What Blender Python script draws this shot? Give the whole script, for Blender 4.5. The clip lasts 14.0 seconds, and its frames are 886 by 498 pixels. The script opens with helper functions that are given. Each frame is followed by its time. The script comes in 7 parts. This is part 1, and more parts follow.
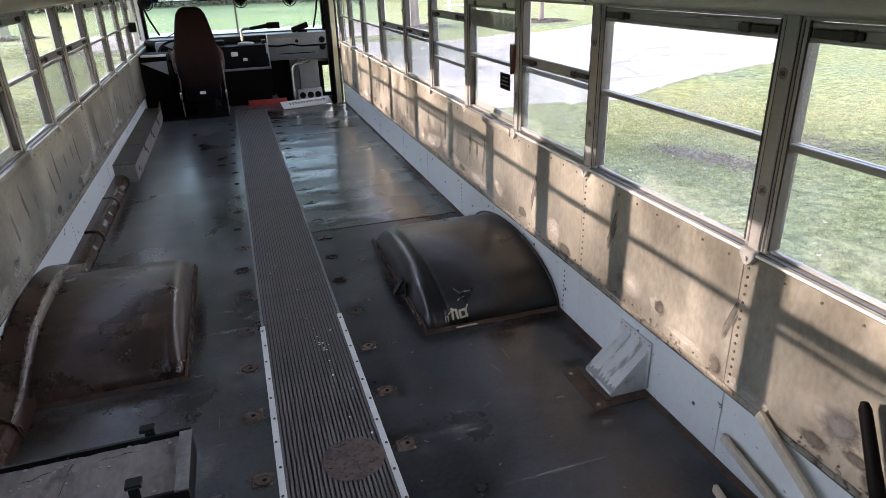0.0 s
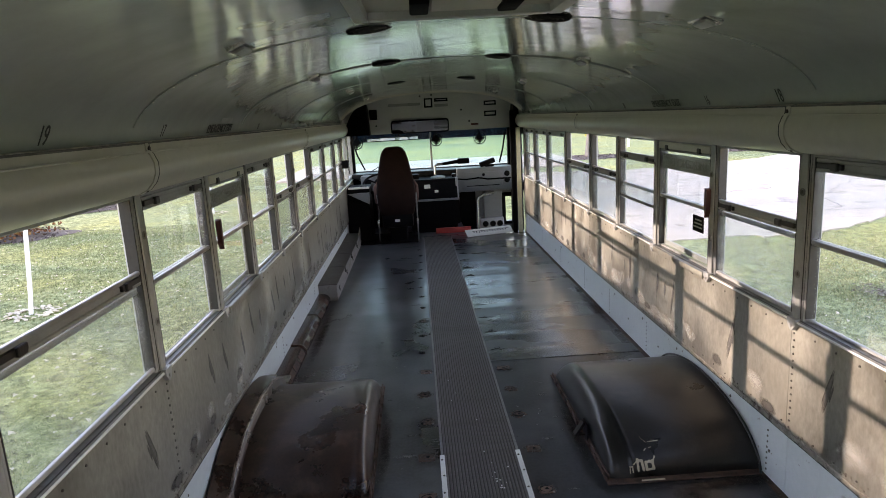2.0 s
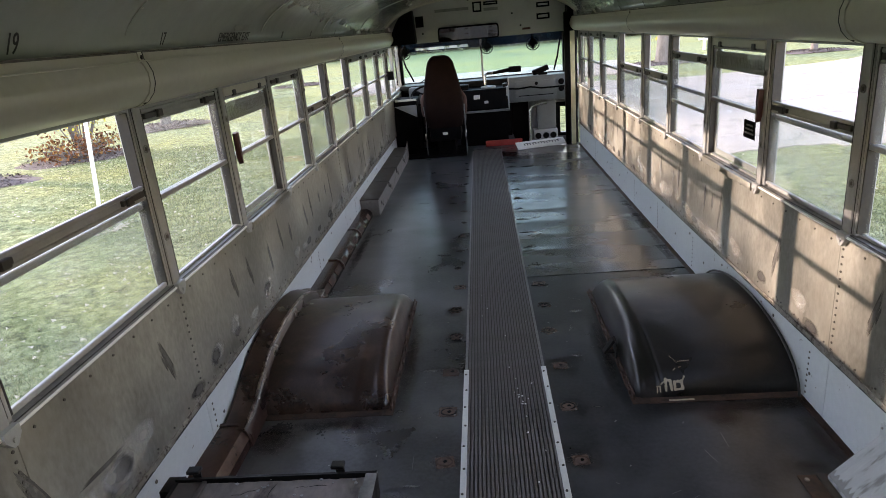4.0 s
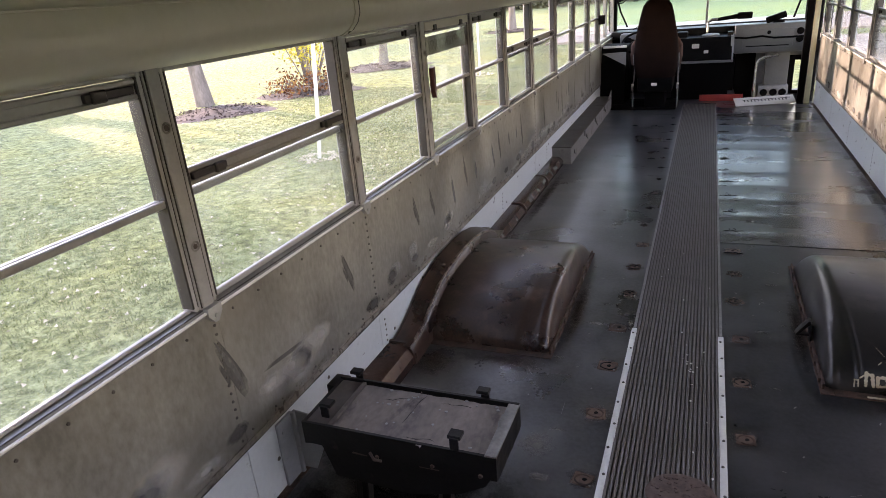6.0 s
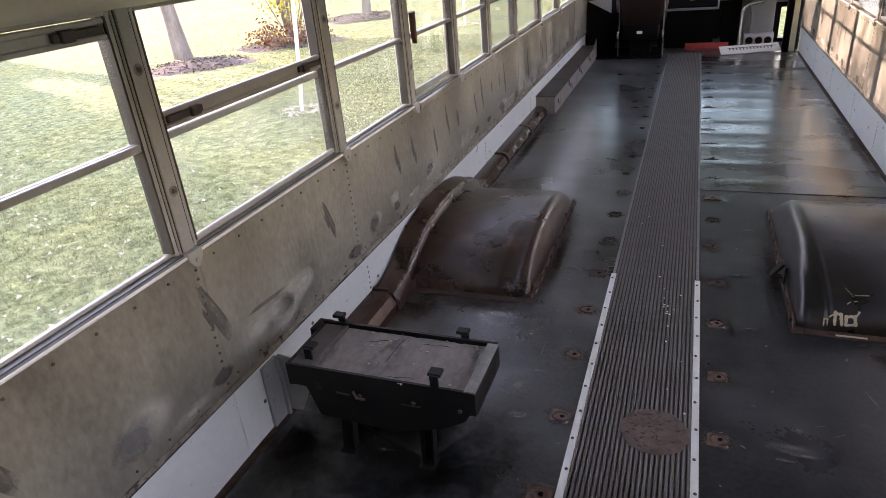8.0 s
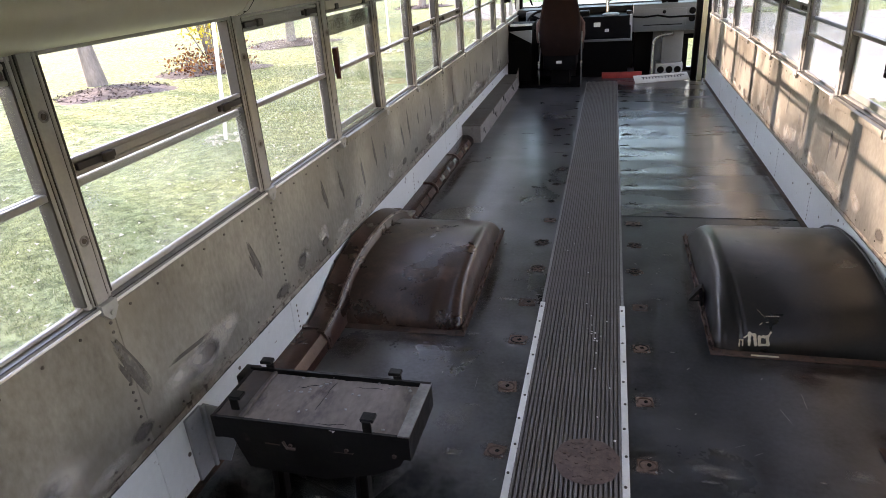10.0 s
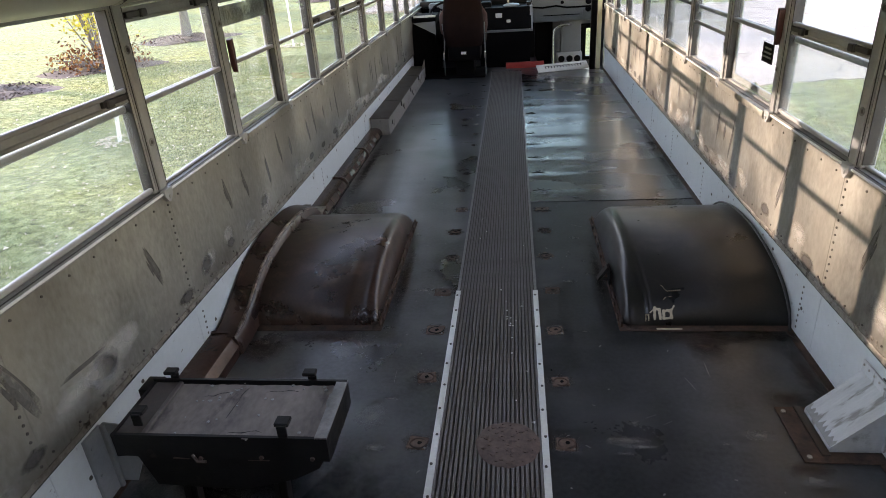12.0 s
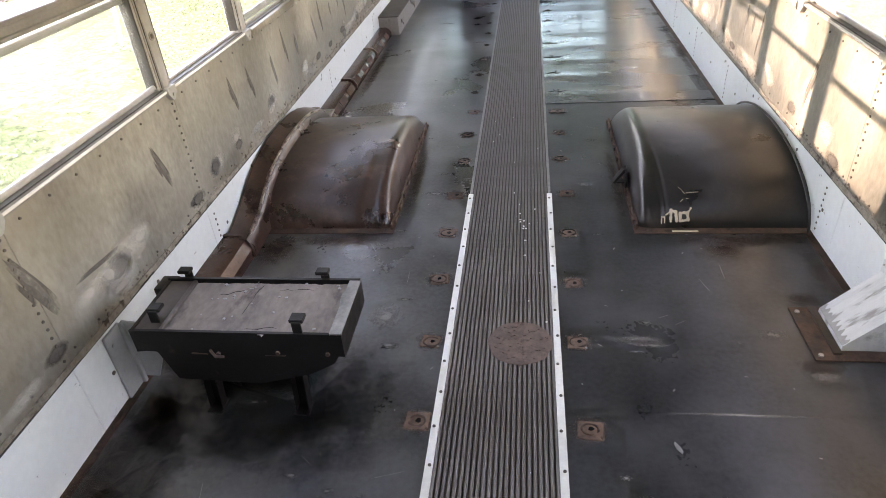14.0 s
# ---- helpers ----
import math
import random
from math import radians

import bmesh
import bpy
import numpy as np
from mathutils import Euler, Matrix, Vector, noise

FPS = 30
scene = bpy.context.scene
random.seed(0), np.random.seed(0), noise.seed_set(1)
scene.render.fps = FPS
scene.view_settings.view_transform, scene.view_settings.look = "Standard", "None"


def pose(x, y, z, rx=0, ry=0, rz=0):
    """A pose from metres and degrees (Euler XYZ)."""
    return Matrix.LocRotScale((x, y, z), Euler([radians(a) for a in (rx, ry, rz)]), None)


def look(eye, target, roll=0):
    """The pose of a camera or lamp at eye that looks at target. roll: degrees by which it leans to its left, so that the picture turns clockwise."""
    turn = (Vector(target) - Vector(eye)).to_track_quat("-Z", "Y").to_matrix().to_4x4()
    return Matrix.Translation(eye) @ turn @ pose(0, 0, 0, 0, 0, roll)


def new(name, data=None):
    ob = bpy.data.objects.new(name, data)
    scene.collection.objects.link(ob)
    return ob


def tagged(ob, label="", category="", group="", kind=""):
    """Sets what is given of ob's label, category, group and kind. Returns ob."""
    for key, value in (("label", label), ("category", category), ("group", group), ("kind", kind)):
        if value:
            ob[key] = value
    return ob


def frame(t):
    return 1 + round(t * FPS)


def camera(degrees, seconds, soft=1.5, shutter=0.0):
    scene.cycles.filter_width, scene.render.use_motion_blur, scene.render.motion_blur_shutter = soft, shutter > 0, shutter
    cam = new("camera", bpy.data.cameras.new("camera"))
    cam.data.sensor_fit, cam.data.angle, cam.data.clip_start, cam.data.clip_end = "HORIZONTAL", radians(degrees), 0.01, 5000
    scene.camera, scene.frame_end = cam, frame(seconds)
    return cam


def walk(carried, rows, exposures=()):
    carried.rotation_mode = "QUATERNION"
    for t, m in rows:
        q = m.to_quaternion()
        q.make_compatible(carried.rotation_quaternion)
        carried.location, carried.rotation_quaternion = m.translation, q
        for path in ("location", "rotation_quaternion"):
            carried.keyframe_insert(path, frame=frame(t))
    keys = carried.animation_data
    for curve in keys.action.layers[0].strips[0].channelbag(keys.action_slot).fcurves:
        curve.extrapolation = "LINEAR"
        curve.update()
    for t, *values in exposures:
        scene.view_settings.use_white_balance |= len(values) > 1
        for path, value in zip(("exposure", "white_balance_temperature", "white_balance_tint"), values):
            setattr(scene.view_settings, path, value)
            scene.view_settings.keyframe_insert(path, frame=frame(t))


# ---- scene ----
cam = camera(69.7, 14.0, soft=0.55)
PATH = [
    (0, (-0.142, 0.51, 1.454), (0.402, 2.263, 0.659), -1.8),
    (0.5, (-0.157, 0.514, 1.456), (0.365, 2.269, 0.651), -2.6),
    (1, (-0.146, 0.524, 1.493), (0.301, 2.361, 0.842), -3.0),
    (1.5, (-0.208, 0.486, 1.539), (-0.067, 2.43, 1.089), -3.0),
    (2, (-0.22, 0.481, 1.539), (-0.155, 2.437, 1.129), -3.2),
    (2.5, (-0.222, 0.488, 1.538), (-0.25, 2.437, 1.092), -4.4),
    (2.7, (-0.212, 0.495, 1.544), (-0.273, 2.436, 1.068), -4.7),
    (4.8, (0.021, 0.621, 1.465), (-0.292, 2.474, 0.78), -5.4),
    (5, (0.008, 0.603, 1.47), (-0.426, 2.447, 0.829), -4.6),
    (5.5, (0.018, 0.579, 1.461), (-0.588, 2.377, 0.826), -3.6),
    (6, (0.031, 0.588, 1.444), (-0.7, 2.295, 0.701), -5.1),
    (6.5, (0.042, 0.566, 1.452), (-0.784, 2.24, 0.735), -5.5),
    (7, (0.032, 0.559, 1.444), (-0.828, 2.201, 0.694), -5.2),
    (7.5, (0.026, 0.563, 1.44), (-0.828, 2.197, 0.665), -6.4),
    (8, (0.059, 0.567, 1.419), (-0.623, 2.231, 0.545), -5.3),
    (8.2, (0.066, 0.576, 1.407), (-0.52, 2.247, 0.479), -4.4),
    (10.3, (0.064, 0.601, 1.471), (-0.37, 2.397, 0.707), -4.1),
    (10.5, (0.07, 0.613, 1.476), (-0.285, 2.44, 0.745), -3.4),
    (11, (0.085, 0.612, 1.475), (-0.159, 2.46, 0.751), -3.5),
    (11.5, (0.083, 0.619, 1.481), (-0.156, 2.472, 0.767), -4.1),
    (12, (0.079, 0.616, 1.441), (-0.15, 2.408, 0.582), -3.9),
    (12.5, (0.079, 0.618, 1.4), (-0.121, 2.31, 0.352), -4.4),
    (13, (0.078, 0.615, 1.388), (-0.11, 2.259, 0.266), -5.0),
    (13.5, (0.068, 0.618, 1.381), (-0.179, 2.253, 0.254), -5.2),
    (14, (0.069, 0.631, 1.395), (-0.196, 2.28, 0.295), -4.9),
]
EXPOSURES = [(0, 3.54, 7720, 42), (1.0, 3.57, 7720, 42), (1.5, 3.38, 7800, 40), (2.7, 3.30, 7820, 40), (5.0, 3.50, 8050, 42), (6.5, 3.66, 8450, 51), (8.0, 3.77, 8450, 50), (8.2, 4.07, 8450, 50), (9.0, 4.08, 8350, 48), (10.5, 3.63, 8080, 42), (11.1, 3.49, 7900, 39), (11.9, 3.48, 7950, 39), (12.6, 4.48, 8450, 42), (14, 4.81, 8950, 44)]
walk(cam, [(t, look(eye, target, roll)) for t, eye, target, roll in PATH], EXPOSURES)

# ---- light ----
SUN_WAY = Vector((2.31, -0.90, -0.475)).normalized()
world = bpy.data.worlds.new("sky")
scene.world = world
world.use_nodes = True
wn = world.node_tree.nodes
sky = wn.new("ShaderNodeTexSky")
sky.sky_type = "NISHITA"
sky.sun_disc = False
sky.sun_elevation = radians(11)
sky.sun_rotation = math.atan2(-SUN_WAY.x, -SUN_WAY.y)
sky.air_density = 1.0
sky.dust_density = 0.05
wn["Background"].inputs["Strength"].default_value = 0.15
world.node_tree.links.new(sky.outputs[0], wn["Background"].inputs["Color"])
sun_data = bpy.data.lights.new("sun", "SUN")
sun_data.energy = 1.15
sun_data.angle = radians(0.6)
sun_data.color = (0.96, 1.0, 0.87)
sun = new("sun", sun_data)
sun.matrix_world = Matrix.Translation((-30, 12, 12)) @ SUN_WAY.to_track_quat("-Z", "Y").to_matrix().to_4x4()

# ---- materials ----


def ramp(nt, src, stops):
    r = nt.nodes.new("ShaderNodeValToRGB")
    el = r.color_ramp.elements
    while len(el) < len(stops):
        el.new(0.5)
    for e, (p, c) in zip(el, stops):
        e.position, e.color = p, (*c, 1) if len(c) == 3 else c
    nt.links.new(src, r.inputs["Fac"])
    return r.outputs["Color"]


def noise_tex(nt, vec, scale, detail=4.0, rough=0.55, dist=0.0):
    n = nt.nodes.new("ShaderNodeTexNoise")
    n.inputs["Scale"].default_value = scale
    n.inputs["Detail"].default_value = detail
    n.inputs["Roughness"].default_value = rough
    n.inputs["Distortion"].default_value = dist
    nt.links.new(vec, n.inputs["Vector"])
    return n.outputs["Fac"]


def stretched(nt, vec, scale):
    m = nt.nodes.new("ShaderNodeMapping")
    m.inputs["Scale"].default_value = scale
    nt.links.new(vec, m.inputs["Vector"])
    return m.outputs["Vector"]


def mixed(nt, fac, a, b, mode="MIX"):
    m = nt.nodes.new("ShaderNodeMix")
    m.data_type, m.blend_type = "RGBA", mode
    for sock, v in ((m.inputs[0], fac), (m.inputs[6], a), (m.inputs[7], b)):
        if isinstance(v, bpy.types.NodeSocket):
            nt.links.new(v, sock)
        elif isinstance(v, (int, float)):
            sock.default_value = v
        else:
            sock.default_value = (*v, 1)
    return m.outputs[2]


def material(name, dark, light, rough=(0.4, 0.6), metal=0.0, scale=6.0, fine=60.0, stain=None, stain_at=(0.62, 0.75), stain_scale=3.0,
             bump=0.1, bump_scale=None, stretch=(1, 1, 1), coat=0.0, spec=0.5, per_piece=0.0, bump_dist=0.01, spread=0.19, bump_detail=4.0, octaves=4.0, coat_rough=0.1):
    """A surface with variation at two scales, stains with a shape of their own and a fine relief."""
    m = bpy.data.materials.new(name)
    m.use_nodes = True
    nt = m.node_tree
    b = nt.nodes["Principled BSDF"]
    tc = nt.nodes.new("ShaderNodeTexCoord")
    vec = stretched(nt, tc.outputs["Object"], stretch)
    big, small = noise_tex(nt, vec, scale, octaves), noise_tex(nt, vec, fine, 3.0)
    both = mixed(nt, 0.35, big, small)
    col = ramp(nt, both, [(0.5 - spread, dark), (0.5 + spread, light)])
    if stain:
        patch = ramp(nt, noise_tex(nt, vec, stain_scale, octaves + 2.0, 0.65 if octaves > 3 else 0.5), [(stain_at[0], (0, 0, 0)), (stain_at[1], (1, 1, 1))])
        col = mixed(nt, patch, col, stain)
    if per_piece:
        info = nt.nodes.new("ShaderNodeObjectInfo")
        shade = ramp(nt, info.outputs["Random"], [(0.0, (1 - per_piece,) * 3), (1.0, (1 + per_piece,) * 3)])
        col = mixed(nt, 1.0, col, shade, "MULTIPLY")
    nt.links.new(col, b.inputs["Base Color"])
    r = ramp(nt, mixed(nt, 0.1, big, small), [(0.5 - spread, (rough[0],) * 3), (0.5 + spread, (rough[1],) * 3)])
    nt.links.new(r, b.inputs["Roughness"])
    b.inputs["Metallic"].default_value = metal
    b.inputs["Coat Weight"].default_value = coat
    b.inputs["Coat Roughness"].default_value = coat_rough
    b.inputs["Specular IOR Level"].default_value = spec
    if bump:
        bn = nt.nodes.new("ShaderNodeBump")
        bn.inputs["Strength"].default_value = bump
        bn.inputs["Distance"].default_value = bump_dist
        src = both if bump_scale is None else noise_tex(nt, vec, bump_scale, bump_detail)
        nt.links.new(src, bn.inputs["Height"])
        nt.links.new(bn.outputs["Normal"], b.inputs["Normal"])
    return m


def glass(name, tint=(0.93, 0.96, 0.95), dirt=0.03):
    m = bpy.data.materials.new(name)
    m.use_nodes = True
    nt = m.node_tree
    nt.nodes.remove(nt.nodes["Principled BSDF"])
    out = nt.nodes["Material Output"]
    tr, gl, di = (nt.nodes.new("ShaderNodeBsdf" + k) for k in ("Transparent", "Glossy", "Diffuse"))
    tr.inputs["Color"].default_value = (*tint, 1)
    gl.inputs["Roughness"].default_value = 0.02
    di.inputs["Color"].default_value = (0.75, 0.75, 0.72, 1)
    tl, dust = nt.nodes.new("ShaderNodeBsdfTranslucent"), nt.nodes.new("ShaderNodeMixShader")
    tl.inputs["Color"].default_value = (0.72, 0.74, 0.72, 1)
    dust.inputs[0].default_value = 0.5
    nt.links.new(di.outputs[0], dust.inputs[1])
    nt.links.new(tl.outputs[0], dust.inputs[2])
    tc = nt.nodes.new("ShaderNodeTexCoord")
    film = ramp(nt, noise_tex(nt, tc.outputs["Object"], 5.0, 5.0), [(0.35, (dirt * 0.3,) * 3), (0.7, (dirt * 1.7,) * 3)])
    lw = nt.nodes.new("ShaderNodeLayerWeight")
    lw.inputs["Blend"].default_value = 0.5
    power, fr = nt.nodes.new("ShaderNodeMath"), nt.nodes.new("ShaderNodeMath")
    power.operation, fr.operation = "POWER", "MULTIPLY_ADD"
    power.inputs[1].default_value = 4.0
    fr.inputs[1].default_value, fr.inputs[2].default_value = 0.5, 0.02
    nt.links.new(lw.outputs["Facing"], power.inputs[0])
    nt.links.new(power.outputs[0], fr.inputs[0])
    a, c = nt.nodes.new("ShaderNodeMixShader"), nt.nodes.new("ShaderNodeMixShader")
    nt.links.new(film, a.inputs[0])
    nt.links.new(tr.outputs[0], a.inputs[1])
    nt.links.new(dust.outputs[0], a.inputs[2])
    nt.links.new(fr.outputs[0], c.inputs[0])
    nt.links.new(a.outputs[0], c.inputs[1])
    nt.links.new(gl.outputs[0], c.inputs[2])
    nt.links.new(c.outputs[0], out.inputs["Surface"])
    return m


M_RUBBER = material("floor_rubber", (0.0115, 0.0125, 0.0142), (0.068, 0.072, 0.079), (0.27, 0.37), 0, 1.7, 60, (0.125, 0.128, 0.135), (0.46, 0.80), 2.4, 0.10, 3.4, bump_dist=0.006, spec=0.75, spread=0.12, bump_detail=1.0, octaves=3.0, coat=0.35, coat_rough=0.2)
M_RUBBER_DARK = material("darker_floor_rubber", (0.0065, 0.0076, 0.0092), (0.034, 0.0375, 0.043), (0.27, 0.37), 0, 1.7, 60, (0.080, 0.083, 0.090), (0.46, 0.80), 2.4, 0.10, 3.4, bump_dist=0.006, spec=0.38, spread=0.12, bump_detail=1.0, octaves=3.0, coat=0.12, coat_rough=0.2)
M_RUBBER_WAVY = material("floor_rubber_wavy", (0.0085, 0.0094, 0.0106), (0.040, 0.043, 0.047), (0.23, 0.32), 0, 1.7, 60, (0.078, 0.08, 0.084), (0.46, 0.80), 2.6, 0.16, 3.6, (0.5, 1.4, 1), bump_dist=0.006, spec=0.9, spread=0.12, bump_detail=2.0, octaves=3.0, coat=0.4, coat_rough=0.16)
M_RIB = material("ribbed_rubber", (0.096, 0.087, 0.082), (0.208, 0.190, 0.180), (0.5, 0.75), 0, 3, 70, (0.10, 0.078, 0.066), (0.5, 0.9), 5, 0.2, spread=0.24)
M_GROOVE = material("groove_rubber", (0.042, 0.035, 0.031), (0.08, 0.068, 0.060), (0.5, 0.75), 0, 3, 70, spread=0.24)
M_RUST = material("rust", (0.030, 0.018, 0.014), (0.125, 0.070, 0.051), (0.7, 0.95), 0, 14, 90, (0.02, 0.014, 0.012), (0.5, 0.68), 16, 0.4)
M_PATCH = material("rusty_purple_cover", (0.070, 0.045, 0.038), (0.20, 0.132, 0.112), (0.6, 0.85), 0, 16, 80, (0.05, 0.034, 0.03), (0.58, 0.75), 30, 0.6, 30, bump_dist=0.006)
M_RING = material("worn_bolt_plate", (0.055, 0.032, 0.024), (0.21, 0.132, 0.100), (0.5, 0.75), 0.1, 25, 90, (0.15, 0.075, 0.047), (0.55, 0.68), 22, 0.3)
M_RUSTY_PAINT = material("rusty_black_paint", (0.02, 0.016, 0.014), (0.075, 0.05, 0.04), (0.4, 0.65), 0, 5, 60, (0.1, 0.048, 0.03), (0.58, 0.72), 6, 0.2)
M_WELL = material("wheel_housing_paint", (0.004, 0.004, 0.004), (0.015, 0.0127, 0.0115), (0.27, 0.37), 0, 5, 90, (0.040, 0.031, 0.026), (0.55, 0.80), 6, 0.14, 4, spread=0.17, spec=0.5, bump_detail=2.0, octaves=3.8)
M_WELL_BROWN = material("brown_housing_paint", (0.011, 0.0056, 0.0046), (0.060, 0.029, 0.0205), (0.25, 0.35), 0, 5, 90, (0.125, 0.072, 0.052), (0.50, 0.74), 6, 0.14, 4, spread=0.17, spec=0.55, bump_detail=2.0, octaves=3.8)
M_DUCT_BROWN = material("brown_duct_paint", (0.03, 0.0125, 0.009), (0.09, 0.044, 0.033), (0.17, 0.255), 0.2, 6, 70, (0.17, 0.125, 0.105), (0.64, 0.8), 6, 0.15)
M_EDGE_HIGHLIGHT = material("highlight_worn_edge", (0.07, 0.042, 0.032), (0.40, 0.32, 0.27), (0.2, 0.4), 0.5, 12, 70, (0.05, 0.026, 0.02), (0.5, 0.62), 14, 0.2)
M_BLACK_STEEL = material("black_steel", (0.002, 0.002, 0.002), (0.007, 0.0065, 0.006), (0.35, 0.6), 0.0, 9, 80, (0.03, 0.024, 0.021), (0.66, 0.76), 14, 0.3, 14, spec=0.2)
M_PLY = material("dusty_board", (0.09, 0.07, 0.061), (0.25, 0.198, 0.174), (0.6, 0.85), 0, 9, 70, (0.04, 0.03, 0.027), (0.52, 0.64), 8, 0.6, 22, (1, 0.5, 1), bump_dist=0.006)
M_WHITE_KICK = material("white_kick_paint", (0.535, 0.575, 0.58), (0.65, 0.69, 0.69), (0.35, 0.55), 0, 3, 40, (0.20, 0.165, 0.135), (0.655, 0.70), 24, 0.08)
M_ALU_PANEL = material("aged_wall_metal", (0.226, 0.213, 0.180), (0.392, 0.376, 0.326), (0.34, 0.52), 0.68, 3.5, 60, (0.278, 0.253, 0.206), (0.48, 0.8), 2.5, 0.2, 9, (1, 1, 0.55), per_piece=0.06, spread=0.125)
def soft_patch(name, dark, light, axes, grain=22.0, rough=0.55, full=1.0, lo=0.40, hi=0.72, amp=1.6):
    """Grime or painted shade that thins out to nothing at the rim of its patch; axes: the two directions it spreads in.
    """
    m = material(name, dark, light, (rough - 0.1, rough + 0.1), 0.1, grain, grain * 5, None, bump=0.1)
    nt = m.node_tree
    tc = nt.nodes.new("ShaderNodeTexCoord")
    mp = nt.nodes.new("ShaderNodeMapping")
    mp.inputs["Location"].default_value = tuple(-1.0 * a for a in axes)
    mp.inputs["Scale"].default_value = tuple(2.0 * a for a in axes)
    nt.links.new(tc.outputs["Generated"], mp.inputs["Vector"])
    ln = nt.nodes.new("ShaderNodeVectorMath")
    ln.operation = "LENGTH"
    nt.links.new(mp.outputs[0], ln.inputs[0])
    rag = noise_tex(nt, tc.outputs["Object"], grain, 6.0, 0.7)
    ad = nt.nodes.new("ShaderNodeMath")
    ad.operation = "MULTIPLY_ADD"
    ad.inputs[1].default_value = amp
    nt.links.new(rag, ad.inputs[0])
    nt.links.new(ln.outputs["Value"], ad.inputs[2])
    al = ramp(nt, ad.outputs[0], [(0.0, (1, 1, 1)), (1.0, (0, 0, 0))])
    r = al.node
    r.color_ramp.elements[0].position, r.color_ramp.elements[1].position = lo, hi
    half = nt.nodes.new("ShaderNodeMath")
    half.operation = "DIVIDE"
    half.inputs[1].default_value = 2.0
    nt.links.new(ad.outputs[0], half.inputs[0])
    nt.links.new(half.outputs[0], r.inputs["Fac"])
    amount = nt.nodes.new("ShaderNodeMath")
    amount.operation = "MULTIPLY"
    amount.inputs[1].default_value = full
    nt.links.new(al, amount.inputs[0])
    nt.links.new(amount.outputs[0], nt.nodes["Principled BSDF"].inputs["Alpha"])
    return m


M_SOFT_DARK = soft_patch("soft_dark_grime", (0.035, 0.032, 0.029), (0.14, 0.13, 0.115), (0, 1, 1), 34, 0.5, 0.9, 0.44, 0.70, 0.9)
M_SOFT_GREY = soft_patch("soft_grey_wear", (0.075, 0.075, 0.078), (0.19, 0.19, 0.19), (0, 1, 1), 34, 0.45, 0.8, 0.40, 0.68, 1.0)
M_SOFT_PALE = soft_patch("soft_pale_corrosion", (0.42, 0.40, 0.36), (0.64, 0.615, 0.56), (0, 1, 1), 26, 0.6, 0.45, 0.35, 0.70, 1.1)
M_SOFT_SCUFF = soft_patch("soft_pale_scuff", (0.13, 0.128, 0.125), (0.32, 0.31, 0.295), (1, 1, 0), 60, 0.6, 0.75, 0.36, 0.62, 1.3)
M_SOFT_RUST = soft_patch("soft_rust_halo", (0.05, 0.032, 0.025), (0.17, 0.105, 0.080), (1, 1, 0), 40, 0.75, 0.85, 0.38, 0.64, 1.2)
# black for the mat below the heater: its shade put into the colour, plus grime
M_SOFT_SHADE_GRIME = soft_patch("soft_black_shade_grime", (0.002, 0.002, 0.002), (0.008, 0.0065, 0.006), (1, 1, 0), 9, 0.5, 0.9, 0.34, 0.63, 1.0)
M_SOFT_SHADE_GRIME.node_tree.nodes["Principled BSDF"].inputs["Specular IOR Level"].default_value = 0.06
M_SOFT_BROWN = soft_patch("soft_brown_rust", (0.025, 0.012, 0.008), (0.07, 0.034, 0.022), (1, 1, 0), 20, 0.7, 0.75, 0.34, 0.62, 1.1)
M_SCRAPE = material("scraped_dark_metal", (0.06, 0.058, 0.054), (0.17, 0.162, 0.15), (0.4, 0.6), 0.3, 22, 110, (0.24, 0.225, 0.20), (0.56, 0.70), 30)
M_SMUDGE = material("worn_metal_smudge", (0.13, 0.125, 0.12), (0.30, 0.285, 0.265), (0.35, 0.55), 0.5, 14, 90)
M_GRIME = material("dark_grime", (0.06, 0.055, 0.05), (0.2, 0.18, 0.16), (0.6, 0.85), 0.1, 30, 120, None, bump=0.2)
M_LIP = material("corroded_lip", (0.10, 0.083, 0.066), (0.34, 0.31, 0.26), (0.5, 0.8), 0.15, 16, 70, (0.05, 0.032, 0.023), (0.54, 0.64), 26, 0.5)
M_ALU = material("window_aluminium", (0.30, 0.305, 0.30), (0.43, 0.435, 0.43), (0.35, 0.55), 0.25, 6, 90, (0.22, 0.218, 0.21), (0.6, 0.85), 9, 0.08, spread=0.22)
M_ALU_SILL = material("weathered_sill", (0.19, 0.19, 0.183), (0.33, 0.33, 0.318), (0.4, 0.6), 0.4, 8, 90, (0.07, 0.066, 0.06), (0.55, 0.75), 12, 0.15)
M_SEAM = material("ceiling_seam_shadow", (0.38, 0.41, 0.385), (0.50, 0.535, 0.505), (0.4, 0.6), 0, 9, 80)
M_ALU_BRIGHT = material("bright_strip", (0.70, 0.69, 0.66), (0.88, 0.87, 0.84), (0.3, 0.5), 0.1, 9, 90, (0.3, 0.25, 0.2), (0.68, 0.78), 15, 0.1)
M_SCUFF = material("pale_scuff", (0.17, 0.165, 0.16), (0.30, 0.29, 0.28), (0.5, 0.7), 0, 30, 120)
M_GASKET = material("black_gasket", (0.012, 0.012, 0.013), (0.035, 0.034, 0.033), (0.5, 0.7), 0, 10, 80)
M_LATCH = material("latch_plastic", (0.014, 0.013, 0.013), (0.04, 0.036, 0.034), (0.3, 0.5), 0, 10, 80)
M_MOULD = material("cream_moulding_paint", (0.53, 0.495, 0.41), (0.62, 0.59, 0.50), (0.285, 0.4), 0, 1.2, 30, None, bump=0.04)
